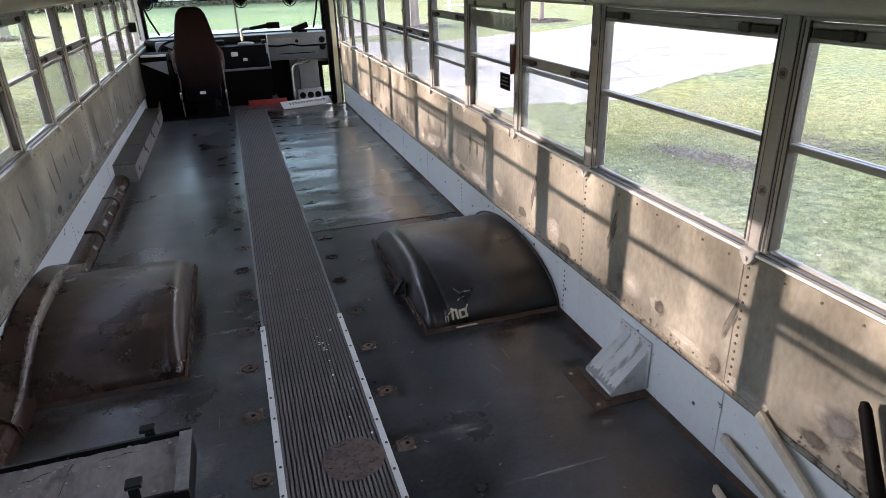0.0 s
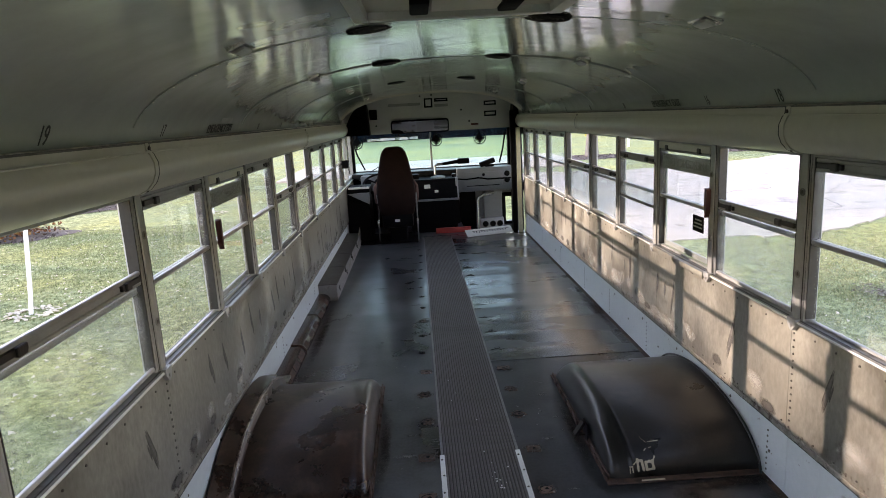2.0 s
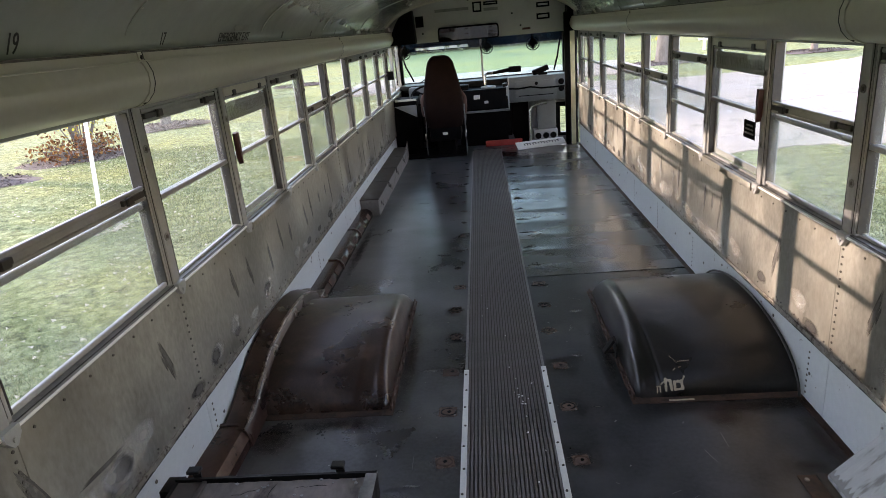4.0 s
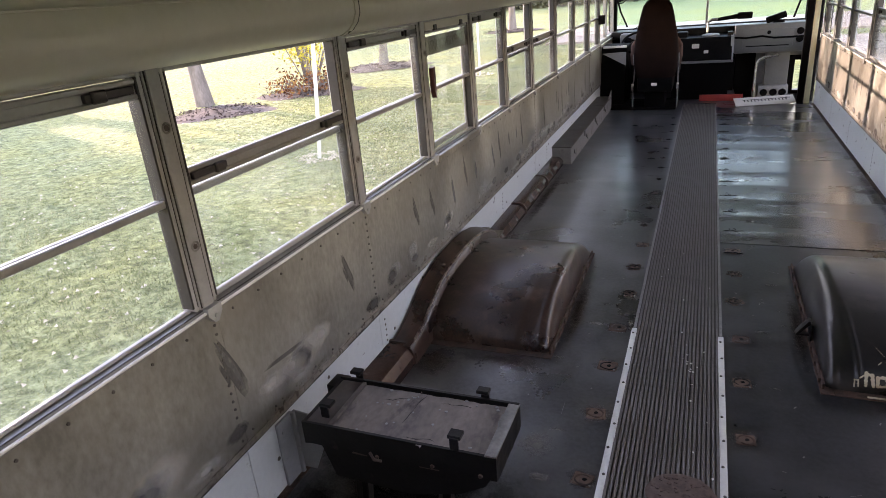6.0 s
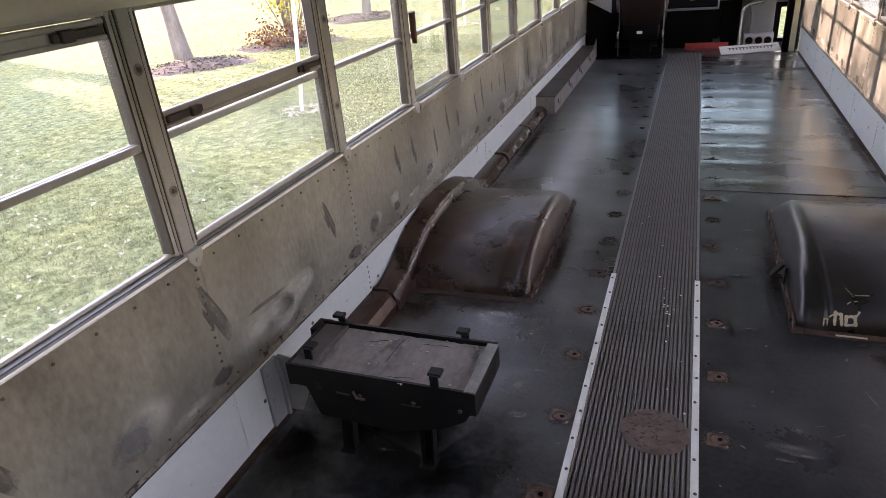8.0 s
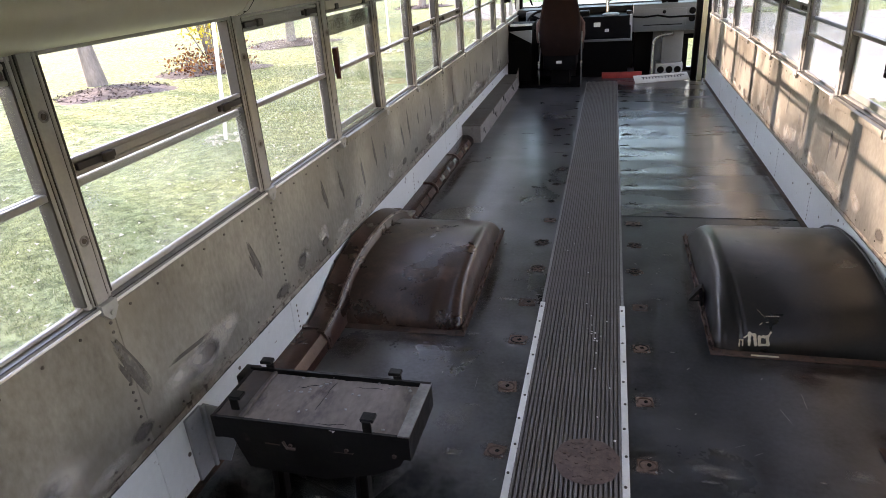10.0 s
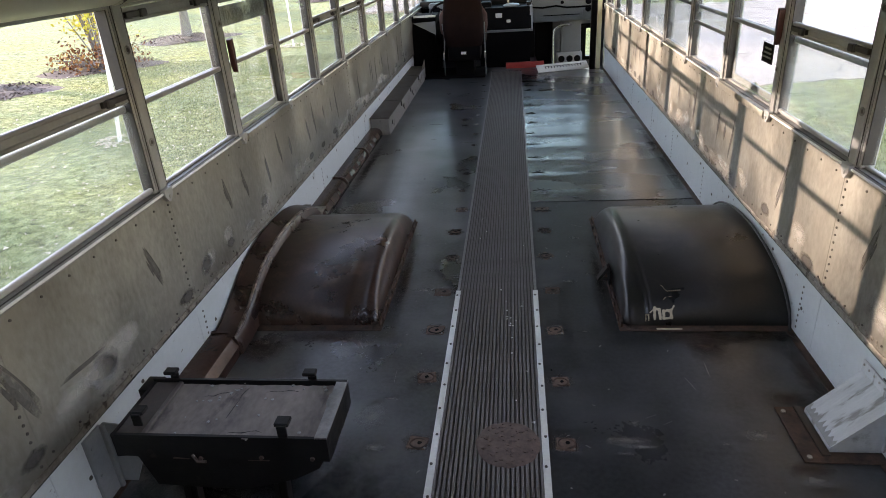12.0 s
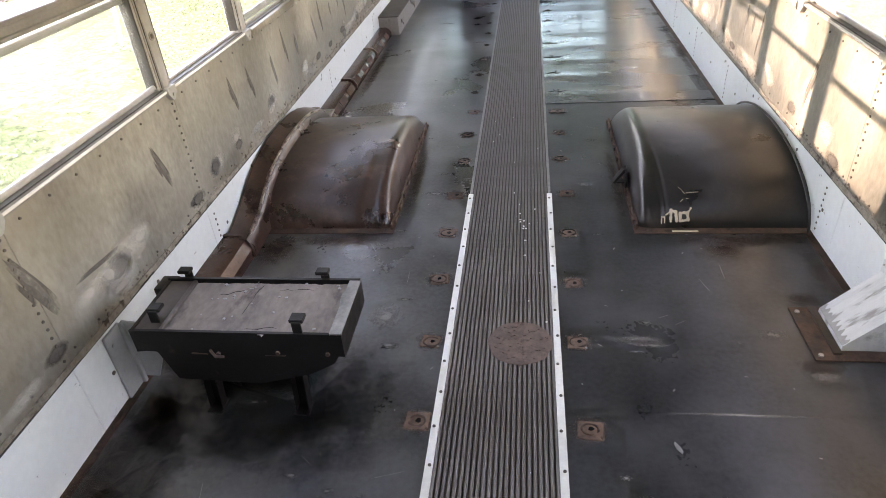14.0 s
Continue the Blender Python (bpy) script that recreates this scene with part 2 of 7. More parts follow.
M_CEIL = material("ceiling_paint", (0.50, 0.54, 0.515), (0.57, 0.61, 0.585), (0.08, 0.17), 0, 1.6, 30, None, bump=0.30, bump_scale=5.0, coat=0.9, bump_dist=0.022, bump_detail=1.0)
M_SCREW = material("screw_steel", (0.25, 0.23, 0.21), (0.5, 0.47, 0.44), (0.3, 0.5), 0.85, 20, 90)
M_RIVET = material("rivet_metal", (0.05, 0.045, 0.04), (0.15, 0.135, 0.115), (0.4, 0.6), 0.5, 20, 90)
M_SEAT = material("brown_seat_cloth", (0.006, 0.003, 0.0025), (0.014, 0.0070, 0.006), (0.85, 0.98), 0, 10, 160, None, bump=0.3, spec=0.08)
M_BOLSTER = material("faded_bolster_cloth", (0.045, 0.026, 0.024), (0.10, 0.062, 0.056), (0.85, 0.98), 0, 10, 160, None, bump=0.3, spec=0.08)
M_BLACK = material("black_plastic", (0.0015, 0.0015, 0.0018), (0.005, 0.005, 0.0055), (0.5, 0.75), 0, 5, 70, spec=0.05)
M_GREY_DASH = material("grey_dash_paint", (0.088, 0.099, 0.104), (0.128, 0.140, 0.146), (0.4, 0.6), 0, 4, 70, (0.09, 0.085, 0.08), (0.66, 0.8), 6)
M_GREY_METAL = material("grey_painted_metal", (0.19, 0.205, 0.215), (0.27, 0.285, 0.295), (0.4, 0.6), 0, 4, 70, (0.18, 0.17, 0.16), (0.66, 0.8), 6)
M_LIGHT_GREY = material("light_grey_panel", (0.42, 0.425, 0.41), (0.53, 0.535, 0.515), (0.35, 0.55), 0, 4, 70, (0.4, 0.38, 0.35), (0.66, 0.8), 6)
M_DUCT_GREY = material("worn_duct_paint", (0.15, 0.14, 0.13), (0.27, 0.255, 0.24), (0.4, 0.6), 0, 5, 70, (0.09, 0.065, 0.05), (0.55, 0.68), 9, 0.2)
M_DUCT_TOP = material("dusty_duct_lid", (0.045, 0.036, 0.031), (0.11, 0.09, 0.078), (0.5, 0.75), 0, 6, 70, (0.16, 0.14, 0.12), (0.6, 0.75), 8, 0.2)
M_CHROME = material("worn_chrome", (0.6, 0.6, 0.58), (0.75, 0.75, 0.73), (0.15, 0.26), 0.95, 12, 90)
M_RED = material("red_step_edge", (0.36, 0.03, 0.025), (0.52, 0.06, 0.048), (0.45, 0.65), 0, 8, 80)
M_RED_DARK = material("dark_red_plastic", (0.045, 0.012, 0.010), (0.10, 0.024, 0.020), (0.35, 0.5), 0, 8, 80)
M_WHITE = material("white_paint", (0.72, 0.71, 0.67), (0.82, 0.81, 0.78), (0.4, 0.6), 0, 8, 60, (0.35, 0.33, 0.3), (0.64, 0.74), 14)
M_WORN_WHITE = material("worn_white_paint", (0.40, 0.42, 0.43), (0.58, 0.60, 0.60), (0.4, 0.6), 0, 8, 60, (0.24, 0.235, 0.225), (0.57, 0.66), 11, 0.2, stretch=(0.6, 2.6, 0.6))
M_YELLOWED = material("yellowed_post_paint", (0.62, 0.57, 0.36), (0.74, 0.7, 0.5), (0.35, 0.55), 0, 8, 60)
M_DECAL = material("faded_decal", (0.40, 0.42, 0.41), (0.52, 0.535, 0.52), (0.5, 0.7), 0, 12, 80)
M_INK = material("black_ink", (0.02, 0.02, 0.02), (0.05, 0.05, 0.05), (0.5, 0.7), 0, 12, 80)
M_INK_FADED = material("faded_ink", (0.16, 0.17, 0.16), (0.3, 0.31, 0.29), (0.5, 0.7), 0, 12, 80)
M_CREAM_MARK = material("cream_paint_mark", (0.5, 0.42, 0.3), (0.72, 0.64, 0.5), (0.6, 0.8), 0, 20, 90)
M_WOOD = material("weathered_wood", (0.36, 0.30, 0.22), (0.58, 0.51, 0.41), (0.6, 0.8), 0, 8, 60, stretch=(1, 1, 0.2), bump=0.2)
M_SKIN = material("bus_body_paint", (0.55, 0.52, 0.45), (0.66, 0.63, 0.56), (0.3, 0.5), 0, 3, 40)
def lawn(name):
    m = bpy.data.materials.new(name)
    m.use_nodes = True
    nt = m.node_tree
    b = nt.nodes["Principled BSDF"]
    tc = nt.nodes.new("ShaderNodeTexCoord")
    vec = tc.outputs["Object"]
    blades = noise_tex(nt, vec, 16.0, 10.0, 0.78)
    tufts = noise_tex(nt, vec, 6.0, 4.0, 0.65, 0.6)
    both = mixed(nt, 0.55, blades, tufts)
    speck = noise_tex(nt, vec, 55.0, 6.0, 0.8)
    both = mixed(nt, 0.35, both, speck)
    col = ramp(nt, both, [(0.42, (0.062, 0.082, 0.036)), (0.5, (0.235, 0.275, 0.125)), (0.58, (0.45, 0.495, 0.26))])
    dry = ramp(nt, noise_tex(nt, vec, 0.45, 5.0, 0.6), [(0.42, (0, 0, 0)), (0.68, (0.8, 0.8, 0.8))])
    straw = ramp(nt, both, [(0.42, (0.09, 0.085, 0.03)), (0.5, (0.31, 0.30, 0.09)), (0.58, (0.54, 0.515, 0.185))])
    nt.links.new(mixed(nt, dry, col, straw), b.inputs["Base Color"])
    b.inputs["Roughness"].default_value = 0.9
    b.inputs["Specular IOR Level"].default_value = 0.15
    bn = nt.nodes.new("ShaderNodeBump")
    bn.inputs["Strength"].default_value, bn.inputs["Distance"].default_value = 0.6, 0.05
    nt.links.new(both, bn.inputs["Height"])
    nt.links.new(bn.outputs["Normal"], b.inputs["Normal"])
    return m


M_GRASS = lawn("lawn")
def island(name, stops, rough=0.8):
    """Each loose piece of the mesh takes its own shade."""
    m = bpy.data.materials.new(name)
    m.use_nodes = True
    nt = m.node_tree
    b = nt.nodes["Principled BSDF"]
    g = nt.nodes.new("ShaderNodeNewGeometry")
    tc = nt.nodes.new("ShaderNodeTexCoord")
    own = ramp(nt, g.outputs["Random Per Island"], stops)
    patch = ramp(nt, noise_tex(nt, tc.outputs["Object"], 0.8, 4.0), [(0.3, (0.7, 0.75, 0.65)), (0.7, (1.15, 1.1, 1.0))])
    nt.links.new(mixed(nt, 1.0, own, patch, "MULTIPLY"), b.inputs["Base Color"])
    b.inputs["Roughness"].default_value = rough
    b.inputs["Specular IOR Level"].default_value = 0.2
    return m


M_BLADE = island("grass_blades", [(0.0, (0.085, 0.11, 0.045)), (0.5, (0.25, 0.285, 0.135)), (0.8, (0.44, 0.45, 0.25)), (1.0, (0.62, 0.58, 0.40))])
M_BLADE_YELLOW = island("yellow_grass_blades", [(0.0, (0.14, 0.13, 0.05)), (0.5, (0.36, 0.33, 0.16)), (1.0, (0.62, 0.55, 0.34))])
M_CONCRETE = material("pale_concrete", (0.43, 0.36, 0.30), (0.55, 0.465, 0.395), (0.8, 0.95), 0, 0.6, 20, (0.29, 0.245, 0.19), (0.55, 0.7), 1.5, 0.2, spec=0.2)
M_MULCH = island("bark_mulch", [(0.0, (0.04, 0.03, 0.03)), (0.6, (0.115, 0.086, 0.083)), (1.0, (0.25, 0.205, 0.195))], 0.9)
M_BARK = material("tree_bark", (0.085, 0.076, 0.068), (0.24, 0.218, 0.195), (0.8, 0.95), 0, 5, 30, stretch=(1, 1, 0.25), bump=0.8)
M_LEAF = island("autumn_leaves", [(0.0, (0.10, 0.10, 0.02)), (0.5, (0.34, 0.29, 0.05)), (0.85, (0.55, 0.45, 0.08)), (1.0, (0.30, 0.13, 0.04))])
M_LEAF_GOLD = island("golden_leaves", [(0.0, (0.28, 0.27, 0.05)), (0.5, (0.55, 0.50, 0.09)), (0.85, (0.72, 0.62, 0.12)), (1.0, (0.42, 0.26, 0.06))])
M_LEAF_GREEN = material("green_leaves", (0.03, 0.05, 0.014), (0.10, 0.12, 0.035), (0.6, 0.8), 0, 1.5, 9, None, bump=0, spec=0.2)
M_LEAF_RED = island("red_brown_leaves", [(0.0, (0.08, 0.035, 0.02)), (0.6, (0.26, 0.10, 0.05)), (1.0, (0.36, 0.22, 0.08))])
M_WOODS = material("far_woods", (0.014, 0.020, 0.016), (0.06, 0.065, 0.045), (0.8, 0.95), 0, 0.15, 1.5, None, bump=0, spec=0.1)
M_DRY = material("dry_bushes", (0.10, 0.11, 0.06), (0.27, 0.26, 0.16), (0.8, 0.95), 0, 0.5, 3, None, bump=0, spec=0.1)
M_GLASS = glass("window_glass")
M_GLASS_DUSTY = glass("dusty_window_glass", dirt=0.075)
M_SCREEN_GLASS = glass("windscreen_glass", (0.79, 0.94, 0.93), 0.03)
M_TINT = glass("blue_tint_film", (0.05, 0.17, 0.30), 0.006)
# pale film that gives the clear slot the brightness of the outside
M_SLOT_BRIGHT = glass("bright_slot_film", (0.9, 0.95, 0.96), 0.45)
M_MIRROR = material("mirror_silver", (0.85, 0.85, 0.85), (0.9, 0.9, 0.9), (0.02, 0.03), 1.0, 5, 30, bump=0)

# ---- building helpers ----


def box(bm, x0, x1, y0, y1, z0, z1, bevel=0.0, seg=2):
    vs = [bm.verts.new((x, y, z)) for z in (z0, z1) for x, y in ((x0, y0), (x1, y0), (x1, y1), (x0, y1))]
    fs = [bm.faces.new([vs[i] for i in q]) for q in ((3, 2, 1, 0), (4, 5, 6, 7), (0, 1, 5, 4), (1, 2, 6, 5), (2, 3, 7, 6), (3, 0, 4, 7))]
    if bevel:
        bmesh.ops.bevel(bm, geom=list({e for f in fs for e in f.edges}), offset=bevel, segments=seg, affect="EDGES", profile=0.6)
    return vs


def turned(bm, start, m):
    """Apply m to all vertices made since the count start."""
    bm.verts.ensure_lookup_table()
    bmesh.ops.transform(bm, matrix=m, verts=bm.verts[start:])


def ring(centre, n1, n2, r, seg):
    return [centre + (n1 * math.cos(2 * math.pi * k / seg) + n2 * math.sin(2 * math.pi * k / seg)) * r for k in range(seg)]


def tube(bm, pts, r, seg=10, caps=True):
    """A round tube along pts; r is one radius or one for each point."""
    pts = [Vector(p) for p in pts]
    rs = r if isinstance(r, (list, tuple)) else [r] * len(pts)
    rows = []
    n1 = None
    for k, p in enumerate(pts):
        d = (pts[min(k + 1, len(pts) - 1)] - pts[max(k - 1, 0)]).normalized()
        if n1 is None:
            n1 = d.orthogonal().normalized()
        n1 = (n1 - d * n1.dot(d)).normalized()
        rows.append([bm.verts.new(v) for v in ring(p, n1, d.cross(n1), rs[k], seg)])
    for a, b in zip(rows, rows[1:]):
        for k in range(seg):
            bm.faces.new((a[k], a[(k + 1) % seg], b[(k + 1) % seg], b[k]))
    if caps:
        bm.faces.new(rows[0][::-1])
        bm.faces.new(rows[-1])


def prism(bm, outline, axis, a, b):
    """A solid with that outline, drawn out along an axis: 'x' takes (y, z), 'y' takes (x, z), 'z' takes (x, y)."""
    def at(u, v, w):
        return {"x": (w, u, v), "y": (u, w, v), "z": (u, v, w)}[axis]
    lo = [bm.verts.new(at(u, v, a)) for u, v in outline]
    hi = [bm.verts.new(at(u, v, b)) for u, v in outline]
    n = len(outline)
    bm.faces.new(lo[::-1])
    bm.faces.new(hi)
    for k in range(n):
        bm.faces.new((lo[k], lo[(k + 1) % n], hi[(k + 1) % n], hi[k]))


def disc(bm, centre, normal, r, depth=0.003, seg=16, wobble=0.0):
    """A low round plate on a surface; wobble makes its rim uneven."""
    c, n = Vector(centre), Vector(normal).normalized()
    u = n.orthogonal().normalized()
    v = n.cross(u)
    rr = [r * (1 + wobble * random.uniform(-1, 1)) for _ in range(seg)]
    lo = [bm.verts.new(c + (u * math.cos(2 * math.pi * k / seg) + v * math.sin(2 * math.pi * k / seg)) * rr[k]) for k in range(seg)]
    hi = [bm.verts.new(c + n * depth + (u * math.cos(2 * math.pi * k / seg) + v * math.sin(2 * math.pi * k / seg)) * rr[k] * 0.9) for k in range(seg)]
    bm.faces.new(hi)
    for k in range(seg):
        bm.faces.new((lo[k], lo[(k + 1) % seg], hi[(k + 1) % seg], hi[k]))


def thing(name, at, label, category, group="", kind=""):
    ob = new(name)
    ob.empty_display_size = 0.05
    ob.matrix_world = Matrix.Translation(at)
    return tagged(ob, label, category, group, kind)


def part(name, bm, mat, parent, label="", smooth=30, kind=""):
    """One mesh part under a thing or a part; the bmesh is drawn in the world's coordinates."""
    bmesh.ops.recalc_face_normals(bm, faces=bm.faces)
    me = bpy.data.meshes.new(name)
    bm.to_mesh(me)
    bm.free()
    me.materials.append(mat)
    if smooth:
        me.shade_smooth()
        me.set_sharp_from_angle(angle=radians(smooth))
    ob = new(name, me)
    if parent is not None:
        ob.parent = parent
        ob.matrix_parent_inverse = Matrix.Translation(-parent.location) if parent.type == "EMPTY" else Matrix()
    return tagged(ob, label=label, kind=kind)


def solid(name, bm, mat, label, category, kind="", group="", smooth=30):
    """A thing that is one mesh, with its pivot at its base."""
    ob = part(name, bm, mat, None, "", smooth)
    return tagged(ob, label, category, group, kind)


def piece(name, me, parent, at):
    """An alike piece that shares its mesh."""
    ob = new(name, me)
    ob.parent = parent
    ob.matrix_parent_inverse = Matrix.Translation(-parent.location) if parent.type == "EMPTY" else Matrix()
    ob.location = at
    return ob


def B(*args, **kw):
    bm = bmesh.new()
    box(bm, *args, **kw)
    return bm


def lettering(body, size, m, mat, name, parent, depth=0.0006):
    cu = bpy.data.curves.new("letters", "FONT")
    cu.body, cu.size, cu.extrude, cu.align_x = body, size, depth, "CENTER"
    tmp = bpy.data.objects.new("letters", cu)
    me = bpy.data.meshes.new_from_object(tmp)
    bpy.data.objects.remove(tmp)
    bpy.data.curves.remove(cu)
    me.materials.clear()
    me.materials.append(mat)
    me.transform(m)
    ob = new(name, me)
    if parent is not None:
        ob.parent = parent
        ob.matrix_parent_inverse = Matrix.Translation(-parent.location) if parent.type == "EMPTY" else Matrix()
    return ob

# ---- structure of the bus: x to its right side, y to its front, floor at z = 0 ----
REAR, FRONT = -0.75, 9.95
SILL, HEAD, CEIL_LOW, CEIL_TOP = 0.735, 1.345, 1.50, 1.84
INNER, OUTER = 1.15, 1.195
PILLARS = {-1: [-0.02, 0.865, 1.735, 2.597, 3.305, 3.965, 4.61, 5.29, 6.11, 6.93, 7.77, 8.50, 9.45],
           1: [-0.02, 0.88, 1.777, 2.669, 3.37, 4.08, 4.79, 5.48, 6.32, 7.15, 7.87, 8.52]}
SIDE = {-1: "left", 1: "right"}


def span(s, a, b):
    return (a, b) if s > 0 else (-b, -a)


def ceiling_z(x):
    return CEIL_LOW + (CEIL_TOP - CEIL_LOW) * math.sqrt(max(0.0, 1 - (abs(x) / 1.145) ** 2.2))


# floor
floor = solid("floor", B(-OUTER, OUTER, REAR, 8.72, -0.06, -0.012), M_BLACK_STEEL, "black steel bus floor under worn rubber mats", "floor", "structure")
part("floor_front", B(-OUTER, 0.38, 8.72, FRONT, -0.06, -0.012), M_BLACK_STEEL, floor)

part("floor_sheet", B(0.168, 1.15, REAR, 4.262, -0.012, 0.0, bevel=0.002, seg=1), M_RUBBER_DARK, floor, "dark rubber floor sheet")


def wavy_sheet(x0, x1, y0, y1, dz, first, height):
    """A rubber sheet that has risen in low ridges where the seats stood."""
    bm = bmesh.new()
    nx, ny = 16, int((y1 - y0) / 0.03)
    rows = []
    for j in range(ny + 1):
        y = y0 + (y1 - y0) * j / ny
        row = []
        for i in range(nx + 1):
            x = x0 + (x1 - x0) * i / nx
            f = i / nx
            w = (y - first + 0.03 * noise.noise(Vector((x * 3, y, 2)))) / 0.335
            ridge = math.exp(-((w - round(w)) * 0.335 / 0.055) ** 2) * (0.35 + 0.65 * math.exp(-(f / 0.45) ** 2))
            edge = min(1.0, min(f, 1 - f) * 12, min(j, ny - j) * 0.5)
            row.append(bm.verts.new((x, y, dz + edge * (height * ridge * (0.7 + 0.6 * noise.noise(Vector((round(w) * 3.1, x * 2, 5)))) + 0.0016 * noise.noise(Vector((x * 4, y * 4, 1)))))))
        rows.append(row)
    for r1, r2 in zip(rows, rows[1:]):
        for i in range(nx):
            bm.faces.new((r1[i], r1[i + 1], r2[i + 1], r2[i]))
    rim = [r[0] for r in rows] + rows[-1][1:] + [r[-1] for r in rows[-2::-1]] + rows[0][-2:0:-1]
    low = [bm.verts.new((v.co.x, v.co.y, -0.012)) for v in rim]
    for k in range(len(rim)):
        bm.faces.new((rim[k], rim[(k + 1) % len(rim)], low[(k + 1) % len(rim)], low[k]))
    return bm


part("floor_sheet", wavy_sheet(-1.15, -0.193, REAR, 8.70, 0.0, 4.40, 0.0022), M_RUBBER, floor, "dark rubber floor sheet", smooth=50)
for a, b, dz in ((4.268, 5.88, 0.003), (5.884, 8.70, 0.001)):
    part("floor_sheet", wavy_sheet(0.168, 1.15, a, b, dz, 4.40, 0.0045), M_RUBBER_WAVY, floor, "dark rippled rubber floor sheet", smooth=50)
part("floor_sheet", B(-1.15, 0.38, 8.705, 9.9, -0.012, 0.0, bevel=0.002, seg=1), M_RUBBER, floor)
RIBS, X0, X1 = 23, -0.188, 0.162
part("aisle_runner", B(X0, X1, REAR, 8.66, -0.012, -0.0015), M_GROOVE, floor, "dark rubber aisle runner")
RIB_W = (X1 - X0 - 0.016) / RIBS
bm = bmesh.new()
prism(bm, [(-RIB_W * 0.34, -0.002), (RIB_W * 0.34, -0.002), (RIB_W * 0.24, 0.0042), (-RIB_W * 0.24, 0.0042)], "y", REAR, 8.66)
rib = part("rib", bm, M_RIB, floor, "worn ribbed rubber", smooth=0)
rib.location.x = X0 + 0.008 + RIB_W * 0.5
for k in range(1, RIBS):
    piece("rib", rib.data, floor, (X0 + 0.008 + RIB_W * (k + 0.5), 0, 0))
for x in (X0, X1):
    part("edge_strip", B(x - 0.011, x + 0.011, REAR, 3.165, 0.001, 0.0065, bevel=0.002), M_ALU_BRIGHT, floor, "bright aluminium edge strip with screws")
    part("edge_bead", B(x - 0.006, x + 0.006, 3.17, 8.6, 0.0005, 0.0045, bevel=0.001, seg=1), M_SCUFF, floor)
bm = bmesh.new()
disc(bm, (0, 0, 0), (0, 0, 1), 0.005, 0.0025, 8)
part("strip_screw", bm, M_RIVET, floor).location = (X0, 1.30, 0.0065)
screw_mesh = floor.children[-1].data
for x in (X0, X1):
    for k in range(14):
        piece("strip_screw", screw_mesh, floor, (x + 0.002 * (-1) ** k, 1.43 + 0.13 * k, 0.0065))
bm = bmesh.new()
disc(bm, (0.045, 2.175, 0.0045), (0, 0, 1), 0.102, 0.003, 40, 0.03)
for k in range(70):
    a, q = random.uniform(0, 6.28), 0.09 * math.sqrt(random.random())
    disc(bm, (0.045 + q * math.cos(a), 2.175 + q * math.sin(a), 0.0070), (0, 0, 1), random.uniform(0.003, 0.008), random.uniform(0.001, 0.003), 7, 0.3)
part("floor_patch", bm, M_PATCH, floor, "round rusty cover plate in the runner")
